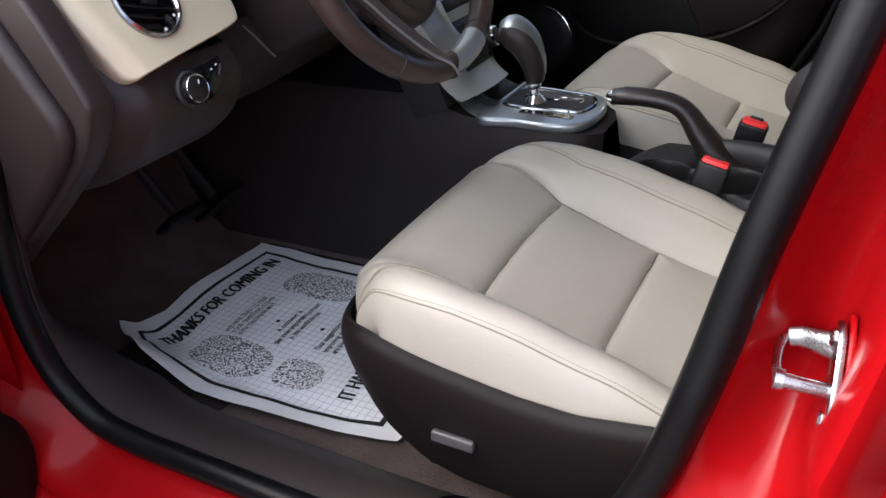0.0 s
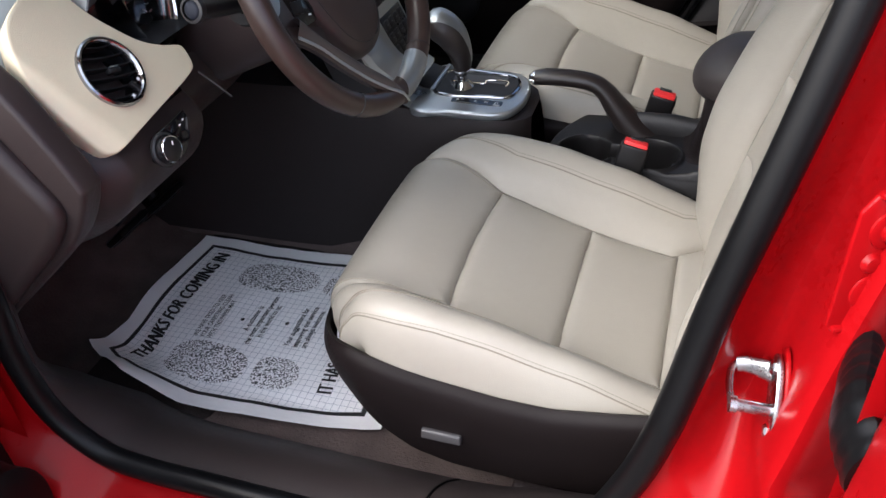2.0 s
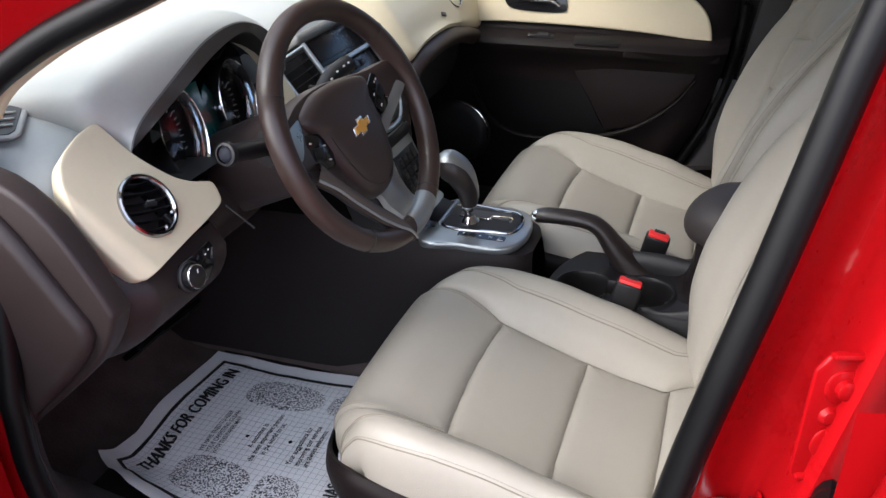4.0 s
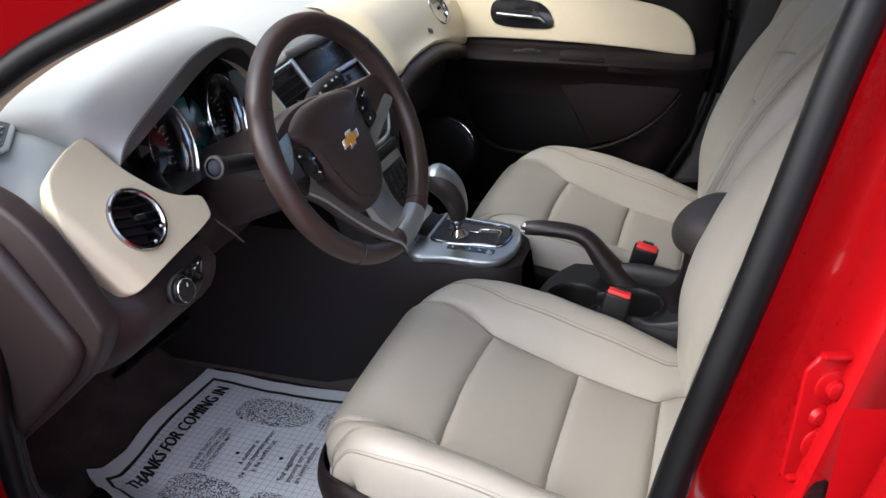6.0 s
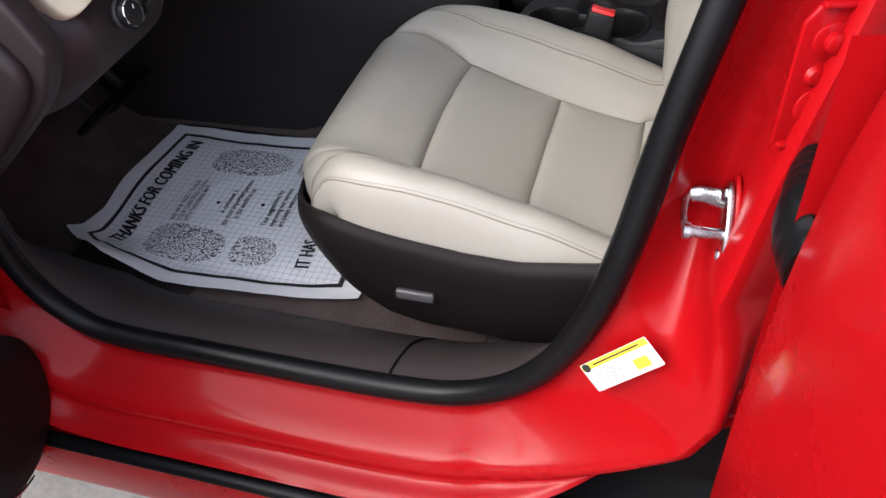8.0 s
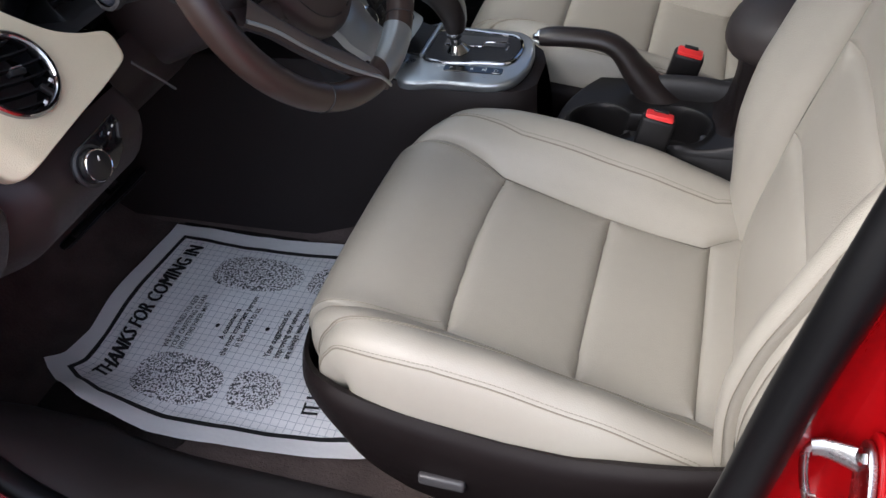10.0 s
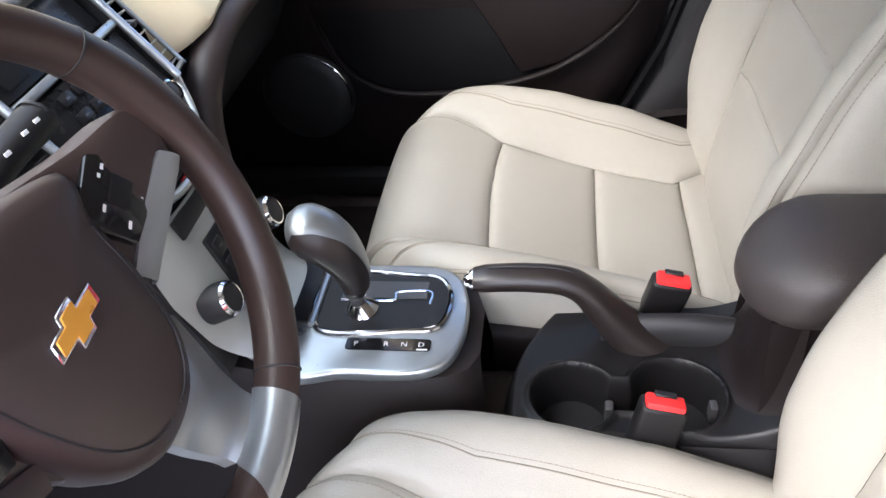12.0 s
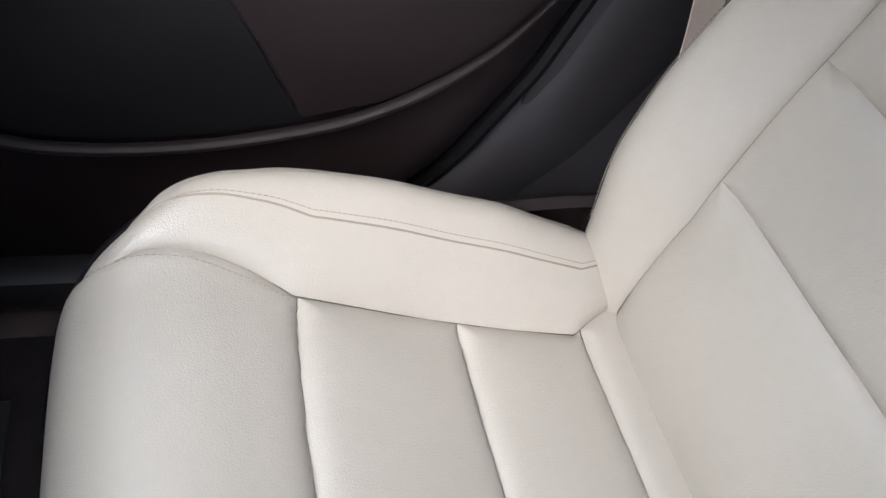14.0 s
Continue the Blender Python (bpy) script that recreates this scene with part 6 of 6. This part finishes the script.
def tray_z(x, y):
    z = 0.598 + 0.014 * max(0, (x - 0.40) / 0.06) ** 2 - 0.10 * ease((0.196 + 0.25 * (y + 0.04) ** 2 / 0.1 - x) / 0.030) - 0.03 * ease((-0.088 - y) / 0.014)
    inside = -1.0
    for cx, cy, r in cups:
        inside = max(inside, r - math.hypot(x - cx, y - cy))
    if 0.262 < x < 0.372:
        inside = max(inside, 0.021 - abs(y + 0.037))
    z += 0.005 * math.exp(-((inside + 0.004) / 0.004) ** 2)
    return z - 0.060 / (1 + math.exp(np.clip((0.003 - inside) / 0.0012, -40, 40)))


part("cup_tray", grid([[(x, y, tray_z(x, y)) for y in np.linspace(-0.100, 0.110, 100)] for x in np.linspace(0.150, 0.475, 150)]), TRAY, console, "black cup holder tray")
for s in (-1, 1):
    part("tray_side", grid([[(x, 0.005 + s * (0.105 + q), z) for q, z in ((0, 0.594), (0.006, 0.58), (0.012, 0.50), (0.02, 0.38))] for x in np.linspace(0.14, 0.82, 12)]), TRAY, console)
for cx, cy, r in cups:
    part("cup_floor", lathe([(0, 0.544), (r - 0.006, 0.544), (r - 0.003, 0.55)], (cx, cy, 0), (0, 0, 1), 32), BLACKISH, console)
    part("cup_tab", box((0.010, 0.016, 0.024), pose(cx + r - 0.006, cy + 0.004, 0.570), 0.003), GRAPHITE, console)

# handbrake
brake = thing("handbrake", (0.36, 0.058, 0.60), "dark brown leather handbrake lever with chrome button", "handbrake")
bp = smooth_line([(0.148, 0.056, 0.685), (0.175, 0.056, 0.688), (0.215, 0.057, 0.688), (0.252, 0.058, 0.683), (0.276, 0.058, 0.668), (0.298, 0.058, 0.640), (0.325, 0.058, 0.608), (0.360, 0.058, 0.575)], 44)
part("lever", sweep(bp, circle(0.0150, 18, 0.0185), up=(0, 1, 0), scale=np.interp(np.linspace(0, 1, 44), [0, 0.05, 0.2, 0.4, 0.5, 0.7, 1], [0.86, 1.0, 1.02, 1.05, 1.12, 1.5, 2.0])), HANDLE, brake)
part("button", lathe([(0, -0.012), (0.006, -0.0115), (0.0085, -0.008), (0.009, 0.004)], (0.148, 0.056, 0.684), (1, 0, 0.1), 20), CHROME, brake, "chrome release button")
part("button_collar", lathe([(0.0125, -0.004), (0.014, 0), (0.0142, 0.006), (0.012, 0.008)], (0.148, 0.056, 0.684), (1, 0, 0.1), 20), CHROME, brake)
part("grip_seam", tube([p + np.array([0, -0.0005, 0.0165]) for p in bp[3:22]], 0.0009, 6), BLACKISH, brake)
part("gaiter", sweep(smooth_line([(0.295, 0.058, 0.600), (0.36, 0.058, 0.606), (0.455, 0.058, 0.600)], 16), circle(0.030, 18, 0.016), up=(0, 1, 0), scale=np.interp(np.linspace(0, 1, 16), [0, 0.15, 0.7, 1], [0.5, 0.85, 1.0, 0.9])), BLACKISH, brake)


# seat belt buckles
def buckle(x, y, z, lean, label):
    b = thing("belt_buckle", (x + 0.01, y, 0.52), label, "belt buckle", "belt buckles")
    m = pose(x, y, z, lean, 12, 0)
    part("housing", box((0.048, 0.026, 0.080), m @ pose(0, 0, -0.044), 0.006, 3), TRAY, b)
    part("stalk", box((0.028, 0.012, 0.09), m @ pose(0.004, 0, -0.115), 0.004), TRAY, b)
    part("release_button", box((0.040, 0.0190, 0.016), m @ pose(0, -0.001, -0.0065), 0.003, 2), RED_PLASTIC, b, "red release button")
    part("tongue_slot", box((0.022, 0.008, 0.006), m @ pose(0, 0.0060, 0.0005), 0.001, 1), BLACKISH, b)
    return b


buckle(0.352, -0.092, 0.655, -6, "black seat belt buckle with red button beside the driver's seat")
buckle(0.380, 0.100, 0.655, 6, "black seat belt buckle with red button beside the passenger seat")

# padded armrest
arm = thing("armrest", (0.60, 0.012, 0.59), "dark brown leather armrest on the centre console", "armrest")
rows = []
for t_ in np.linspace(0, 1, 26):
    x = 0.424 + 0.37 * (0.5 - 0.5 * math.cos(math.pi * t_))
    e = min(1.0, (x - 0.424) / 0.075)
    e2_ = min(1.0, (0.794 - x) / 0.04)
    k = math.sqrt(max(0.0, 1 - (1 - e) ** 2)) * math.sqrt(max(0.0, 1 - (1 - e2_) ** 2))
    cz, hz, hy = 0.754, 0.050 * k, 0.080 * k
    rows.append([(x, 0.012 + np.sign(c_) * abs(c_) ** 0.75 * max(hy, 0.001), cz - 0.018 * (1 - e) + np.sign(s_) * abs(s_) ** 0.8 * max(hz, 0.001) * (1.0 if s_ > 0 else 0.95)) for c_, s_ in [(math.cos(a), math.sin(a)) for a in np.linspace(0, 2 * np.pi, 40, endpoint=False)]])
part("armrest_pad", cap(grid(rows, False, True)), ARM_LEATHER, arm, "grey-brown leather pad")
part("armrest_base", grid([[(x, 0.012 + s * w, z) for s, w, z in ((-1, 0.098, 0.40), (-1, 0.085, 0.56), (-1, 0.066, 0.665), (-1, 0.058, 0.72), (1, 0.058, 0.72), (1, 0.066, 0.665), (1, 0.085, 0.56), (1, 0.098, 0.40))] for x in (0.452, 0.47, 0.55, 0.70, 0.80)]), BROWN, arm, "dark brown armrest base")
part("base_front", grid([[(0.456 - b_ + 0.035 * abs(q) ** 4, 0.012 + q * w_, z) for q in np.linspace(-1, 1, 15)] for z, b_, w_ in smooth_line([(0.715, 0.004, 0.062), (0.680, 0.006, 0.070), (0.645, 0.009, 0.080), (0.620, 0.014, 0.090), (0.606, 0.022, 0.096), (0.599, 0.034, 0.098)], 14)]), BROWN, arm, "flared dark brown foot of the armrest")

# ---- passenger door, closed ----
pd = thing("passenger_door", (0.05, 0.80, 0.36), "closed passenger door with dark brown panel, beige insert and map pocket", "car door", "car doors")
DOOR_P = smooth_line([(0.735, 0.36), (0.722, 0.42), (0.712, 0.55), (0.708, 0.68), (0.700, 0.78), (0.675, 0.828), (0.655, 0.852), (0.658, 0.868), (0.690, 0.880), (0.720, 0.89), (0.735, 0.95), (0.750, 1.03), (0.768, 1.09)], 60)
rear_x = lambda z: np.interp(z, [0.36, 0.46, 0.546, 0.661, 0.76, 0.849, 0.95, 1.09], [0.20, 0.28, 0.352, 0.408, 0.438, 0.455, 0.462, 0.46])
panel_grid = []
for t_ in np.linspace(0, 1, 60):
    row = []
    for y, z in DOOR_P:
        x = -0.62 + (rear_x(z) + 0.62) * t_
        led = max(0, y < 0.70) * np.clip((x + 0.30) / 0.16, 0, 1)
        y2 = y + (0.70 - y) * (1 - np.clip((x + 0.34) / 0.16, 0, 1)) * (y < 0.70) + 0.035 * max(0, (t_ - 0.93) / 0.07) ** 2
        row.append((x, y2, z))
    panel_grid.append(row)
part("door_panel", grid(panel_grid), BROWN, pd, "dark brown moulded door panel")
ins_o = smooth_line([(-0.34, 0.886), (-0.16, 0.898), (0.05, 0.898), (0.25, 0.890), (0.40, 0.876), (0.413, 0.880), (0.408, 0.915), (0.385, 0.955), (0.33, 0.988), (0.20, 1.012), (0.02, 1.030), (-0.15, 1.040), (-0.34, 1.044)], 90, True)
DI = Matrix(((1, 0, 0, 0), (0, 0.128, -0.992, 0.7285), (0, 0.992, 0.128, 0.0), (0, 0, 0, 1)))
insert = part("door_insert", slab([(x, (z - 0.89) / 0.992) for x, z in ins_o], 0.014, Matrix.Translation((0, -0.004, 0.89)) @ DI, 0.006, 3), BEIGE, pd, "beige vinyl door insert")
hm = Matrix.Translation((0, -0.004, 0.89)) @ DI @ pose(0, 0, 0.0142)
bez = part("handle_bezel", slab(smooth_line([(-0.104, 0.060), (-0.085, 0.044), (-0.02, 0.038), (0.045, 0.039), (0.058, 0.050), (0.050, 0.078), (0.020, 0.102), (-0.04, 0.109), (-0.092, 0.104), (-0.106, 0.086)], 48, True), 0.004, hm, 0.0015), GLOSS_BLACK, pd, "black door handle bezel")
part("door_handle", tube([hm @ Vector(p) for p in smooth_line([(-0.088, 0.072, 0.010), (-0.03, 0.068, 0.014), (0.02, 0.066, 0.014), (0.038, 0.054, 0.010)], 24)], 0.0042, 10, up=(0, -1, 0)), CHROME, bez, "chrome door lever")
part("switch_plate", box((0.070, 0.022, 0.006), pose(0.0, 0.682, 0.8765, 18, 0, 1), 0.0015), GLOSS_BLACK, pd)
part("window_switch", box((0.030, 0.013, 0.010), pose(0.005, 0.682, 0.880, 18, 0, 1), 0.003), BLACKISH, pd)
# no hollow here: a black block stands for the shade in the grip
grab = part("grab_shade", box((0.118, 0.044, 0.020), pose(0.145, 0.684, 0.8695, 18, 0, 1), 0.003), RUBBER, pd, "black block painting the shade of the grab recess")
part("recess_lip", tube([(0.089, 0.655, 0.8705), (0.201, 0.655, 0.8690)], 0.0022, 6), BROWN, pd)
part("arm_pad", box((0.235, 0.040, 0.030), pose(0.325, 0.684, 0.850, 0, 1.5, 6), 0.010, 3), BROWN, pd, "dark brown door armrest pad")
# map pocket: lip, black sheet for the shade inside, and the raised field behind it
lip_p = smooth_line([(-0.195, 0.775), (-0.180, 0.725), (-0.143, 0.652), (-0.085, 0.612), (-0.015, 0.600), (0.08, 0.605), (0.173, 0.624), (0.235, 0.645), (0.297, 0.682), (0.350, 0.730), (0.392, 0.790)], 70)
part("pocket_lip", sweep([(x, 0.688, z) for x, z in lip_p], circle(0.0055, 10, 0.007), up=(0, -1, 0), scale=np.interp(np.linspace(0, 1, 70), [0, 0.1, 0.8, 1], [0.4, 1, 1, 0.3])), BROWN, pd, "raised map pocket lip")
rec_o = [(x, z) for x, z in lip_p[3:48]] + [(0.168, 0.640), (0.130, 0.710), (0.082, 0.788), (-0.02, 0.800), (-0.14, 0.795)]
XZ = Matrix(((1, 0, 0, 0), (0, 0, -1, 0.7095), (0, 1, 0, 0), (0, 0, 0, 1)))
# flat near-black sheet; the pocket's shade is put into its colour
part("pocket_shade", slab(rec_o, 0.006, XZ, 0), RUBBER, pd, "black sheet painting the shade inside the map pocket")
field_o = [(0.086, 0.790), (0.134, 0.712), (0.176, 0.636)] + [(x, z + 0.006) for x, z in lip_p[50:68:2]] + [(0.39, 0.800), (0.33, 0.806), (0.2, 0.806)]
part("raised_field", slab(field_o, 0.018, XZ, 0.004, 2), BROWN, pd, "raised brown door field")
spk2 = part("speaker_grille", lathe([(0, 0.012), (0.06, 0.013), (0.082, 0.009), (0.090, 0.0), (0.092, -0.01)], (-0.232, 0.708, 0.592), (0, -1, 0.05), 44), BLACKISH, pd, "black speaker grille")
part("chrome_crescent", tube([(-0.232 + 0.087 * math.cos(a), 0.694, 0.592 + 0.087 * math.sin(a)) for a in np.linspace(radians(-12), radians(100), 30)], 0.0028, 8, up=(0, -1, 0), scale=[0.25 + 0.75 * math.sin(k / 29 * math.pi) for k in range(30)]), CHROME, spk2, "thin chrome crescent")
part("door_end", grid([[(float(rear_x(z)) + dx, y, z) for dx, y in ((-0.004, 0.745), (0.006, 0.77), (0.01, 0.90))] for z in np.linspace(0.36, 1.09, 20)]), BLACKISH, pd)
part("outer_skin", grid([[(x, y, z) for x in np.linspace(-0.64, 0.44, 14)] for y, z in smooth_line([(0.80, 0.30), (0.86, 0.42), (0.885, 0.62), (0.87, 0.85), (0.82, 1.05), (0.80, 1.09)], 14)]), PAINT, pd)
part("window_pane", grid([[(x, 0.79 - 0.17 * k, 1.08 + 0.30 * k) for k in (0, 0.5, 1)] for x in np.linspace(-0.42, 0.50, 9)]), GLASS, pd, "green-tinted side window").visible_shadow = False
part("belt_strip", sweep([(x, 0.782, 1.088) for x in np.linspace(-0.6, 0.48, 8)], circle(0.010, 8, 0.012)), RUBBER, pd)
part("door_seal", tube([(float(rear_x(z)) + 0.022, 0.755, z) for z in np.linspace(0.40, 1.08, 30)], 0.011, 8), RUBBER, pd, "black rubber door seal")
part("b_post_trim", grid([[(float(rear_x(z)) + 0.035 + dx, y, z) for dx, y in ((-0.03, 0.80), (0.0, 0.775), (0.02, 0.757), (0.07, 0.748), (0.13, 0.752), (0.18, 0.77))] for z in np.linspace(0.38, 1.30, 24)]), BLACKISH, car, "black door post trim")
part("inner_sill", box((0.75, 0.05, 0.05), pose(-0.05, 0.705, 0.40), 0.015), BLACKISH, car)

# passenger seat belt
belt = thing("seat_belt", (0.60, 0.735, 0.6), "beige seat belt webbing hanging beside the door post", "seat belt")
wb = smooth_line([(0.665, 0.700, 1.25), (0.625, 0.722, 1.05), (0.585, 0.730, 0.92), (0.568, 0.735, 0.84), (0.590, 0.730, 0.72), (0.610, 0.72, 0.60)], 40)
part("webbing", sweep(wb, [(-0.023, -0.0008), (0.023, -0.0008), (0.023, 0.0008), (-0.023, 0.0008)], up=(0.3, -1, 0)), BELT, belt)
part("belt_tongue", box((0.050, 0.014, 0.030), pose(0.556, 0.725, 0.880, 0, 20, 0), 0.004), BLACKISH, belt, "black plastic belt tongue")
part("belt_anchor", box((0.030, 0.016, 0.06), pose(0.66, 0.706, 1.25, 0, 14, 0), 0.005), BLACKISH, belt)

# ---- footwell ----
for n_, (px_, py_, pz_, w_) in {"brake_pedal": (-0.53, -0.335, 0.50, 0.085), "accelerator_pedal": (-0.555, -0.205, 0.47, 0.05)}.items():
    ped = thing(n_, (px_ - 0.1, py_, pz_ + 0.08), "black rubber-faced " + n_.replace("_", " "), "pedal", "pedals")
    hgt = 0.055 if w_ > 0.06 else 0.13
    pmx = pose(px_, py_, pz_, 0, 50, 0)
    part("pad", box((0.014, w_, hgt), pmx, 0.006), RUBBER, ped)
    for k in range(5):
        part("rib", box((0.004, w_ * 0.85, 0.004), pmx @ pose(0.008, 0, (k - 2) * hgt / 5.6), 0.001, 1), BLACKISH, ped)
    part("arm", tube([(px_ - 0.01, py_, pz_ + 0.01), (px_ - 0.09, py_, pz_ + 0.10), (px_ - 0.14, py_, pz_ + 0.26)], 0.010, 8), BLACKISH, ped)
for nm, y0, y1 in (("driver", -0.618, -0.13), ("passenger", 0.14, 0.66)):
    fm = thing("floor_mat", (-0.25, (y0 + y1) / 2, FLOOR_Z), "black carpet floor mat in the " + nm + " footwell", "floor mat", "floor mats")
    long_, mid_x = (0.26, -0.360) if nm == "driver" else (0.62, -0.24)
    bm_ = slab(round_rect(long_, y1 - y0, 0.03), 0.006, pose(mid_x, (y0 + y1) / 2, FLOOR_Z - 0.003), 0.003)
    part("mat", bm_, DARK_MAT, fm)
    for k in range(6 if nm == "passenger" else 0):
        part("mat_groove", box((0.010, (y1 - y0) * 0.7, 0.003), pose(-0.45 + 0.07 * k, (y0 + y1) / 2, FLOOR_Z + 0.004), 0.001, 1), BLACKISH, fm)


# ---- paper mat ----
def paper_z(x, y):
    z = FLOOR_Z + 0.0075
    z += 0.042 * np.clip((-0.50 - y) / 0.07, 0, 1.4) ** 1.3 * np.clip((-0.28 - x) / 0.13, 0, 1)
    z += 0.014 * max(0.0, (-0.545 - y) / 0.05) ** 1.2
    z += 0.022 * np.clip((-0.43 - x) / 0.06, 0, 1.2) * np.clip((-0.44 - y) / 0.09, 0, 1)
    z += 0.003 * noise.noise(Vector((x * 7, y * 9, 0.3))) + 0.0020 * noise.noise(Vector((x * 25, y * 22, 1.7)))
    return z + 0.10 * max(0.0, -0.47 - x) ** 1.0 * 0.3


C00, C10, C01, C11 = np.array((-0.500, -0.537)), np.array((0.042, -0.562)), np.array((-0.503, -0.170)), np.array((0.02, -0.150))


def on_paper(u, v, lift=0.0):
    """u runs from the front edge to the back, v from the door to the tunnel, both 0 to 1."""
    p = C00 * (1 - u) * (1 - v) + C10 * u * (1 - v) + C01 * (1 - u) * v + C11 * u * v
    wave = np.array((0.006 * math.sin(7 * v + 1), 0.004 * math.sin(6 * u + 2) * v - np.interp(u, [0, 0.05, 0.12, 0.22, 0.35, 0.5, 0.7, 0.85, 0.95, 1], [0, 0.020, 0.042, 0.060, 0.060, 0.055, 0.042, 0.026, 0.011, 0]) * (1 - v)))
    p = p + wave * (1.0)
    return Vector((p[0], p[1], paper_z(p[0], p[1]) + lift))


paper = thing("paper_floor_mat", (-0.22, -0.37, FLOOR_Z), "crumpled white printed paper floor mat lying in the driver's footwell", "paper mat")


def sheet(u0, u1, v0, v1, lift, nu, nv):
    return grid([[on_paper(u, v, lift) for v in np.linspace(v0, v1, nv)] for u in np.linspace(u0, u1, nu)])


part("sheet", sheet(0, 1, 0, 1, 0.0, 80, 60), PAPER_PLAIN, paper)
part("squared_field", sheet(0.075, 0.925, 0.085, 0.915, 0.0006, 70, 54), PAPER, paper)
bw = 0.0150
for a in ((0.062, 0.062 + bw, 0.07, 0.93), (0.938 - bw, 0.938, 0.07, 0.93), (0.062, 0.938, 0.07, 0.07 + bw * 1.25), (0.062, 0.938, 0.93 - bw * 1.25, 0.93)):
    part("border_line", sheet(*a, 0.0012, 60 if a[1] - a[0] > 0.5 else 3, 50 if a[3] - a[2] > 0.5 else 3), INK, paper, "black printed border line")


def printed(words, size, u, v, lift=0.0022, stretch=1.0, align="LEFT", bold=0.0):
    """Text whose lines run from the door towards the tunnel."""
    L, W = 0.53, 0.41
    bm = text_mesh(words, size, Matrix.Identity(4), 0, align, stretch=stretch, bold=bold)
    bmesh.ops.triangulate(bm, faces=bm.faces[:])
    for vert in bm.verts:
        vert.co = on_paper(u - vert.co.y / L, v + vert.co.x / W, lift)
    ob = part("printed_line", bm, INK, paper, "black printed words", smooth=False)
    return tagged(ob, kind="stuff")


for k in range(4):
    printed("THANKS FOR COMING IN", 0.042, 0.172 - 0.0015 * (k % 2), 0.138 + 0.0022 * k, 0.0022 + 0.0001 * k, stretch=0.612)
for k, w in enumerate(("WE HAVE TRIED TO KEEP", "YOUR CARPETING CLEAN", "WITH THIS PAPER MAT")):
    printed(w, 0.0138, 0.292 + 0.026 * k, 0.360, stretch=0.68, bold=0.00012)
for k, w in enumerate(("A customer is", "the most important person", "in the world to us.")):
    printed(w, 0.0150, 0.452 + 0.029 * k, 0.515, stretch=0.74, align="CENTER", bold=0.00025)
for k, w in enumerate(("Your suggestions for", "improving our service", "are always welcome.")):
    printed(w, 0.0150, 0.613 + 0.0295 * k, 0.390, stretch=0.74, bold=0.00025)
for k in range(3):
    printed("IT HAS", 0.035, 0.812, 0.165 + 0.0024 * k, 0.0022 + 0.0001 * k, stretch=0.62)
for u, v in ((0.408, 0.500), (0.566, 0.518)):
    bm_ = bmesh.new()
    bm_.faces.new([bm_.verts.new(on_paper(u + 0.0070 * math.cos(a), v + 0.0092 * math.sin(a), 0.0014)) for a in np.linspace(0, 2 * np.pi, 16, endpoint=False)])
    part("printed_dot", bm_, INK, paper, smooth=False)


def sole(u0, u1, v, w, back):
    """A printed shoe sole: a broad front and a separate heel."""
    for a, b, ww in ((u0, u0 + (u1 - u0) * 0.62, w), (u0 + (u1 - u0) * 0.67, u1, w * 0.78)):
        bm = bmesh.new()
        ring = []
        for t_ in np.linspace(0, 2 * np.pi, 40, endpoint=False):
            c_, s_ = math.cos(t_), math.sin(t_)
            uu = (a + b) / 2 + (b - a) / 2 * np.sign(c_) * abs(c_) ** 0.8
            vv = v + ww * np.sign(s_) * abs(s_) ** 0.85 * (1 + 0.12 * c_ * back)
            ring.append(on_paper(uu, vv, 0.0019))
        mid = bm.verts.new(on_paper((a + b) / 2, v, 0.0026))
        inner = [bm.verts.new(tuple(np.array(mid.co) * 0.5 + np.array(p) * 0.5)) for p in ring]
        for p_ in inner:
            p_.co.z = paper_z(p_.co.x, p_.co.y) + 0.0021
        outer = [bm.verts.new(p) for p in ring]
        for i in range(40):
            j = (i + 1) % 40
            bm.faces.new((inner[i], outer[i], outer[j], inner[j]))
            bm.faces.new((mid, inner[i], inner[j]))
        part("printed_sole", bm, SOLE, paper, "printed shoe sole in black squiggles")


sole(0.232, 0.690, 0.240, 0.105, -1)
sole(0.268, 0.770, 0.780, 0.092, -1)

# ---- rear bench ----
bench = thing("rear_bench", (1.3, 0, 0.40), "cream leather rear bench seat", "car seat")
bc = smooth_line([(1.06, 0.40), (1.04, 0.50), (1.06, 0.57), (1.13, 0.595), (1.30, 0.575), (1.50, 0.55)], 30)
part("bench_cushion", grid([[(x, y, z - 0.02 * abs(y / 0.62) ** 6) for y in np.linspace(-0.64, 0.64, 40)] for x, z in bc]), LEATHER, bench, "cream leather bench cushion")
bb = smooth_line([(1.44, 0.52), (1.47, 0.62), (1.56, 0.85), (1.63, 1.02), (1.68, 1.06), (1.74, 1.05)], 30)
part("bench_backrest", grid([[(x, y, z - 0.02 * abs(y / 0.62) ** 6) for y in np.linspace(-0.64, 0.64, 40)] for x, z in bb]), LEATHER, bench, "cream leather bench backrest")
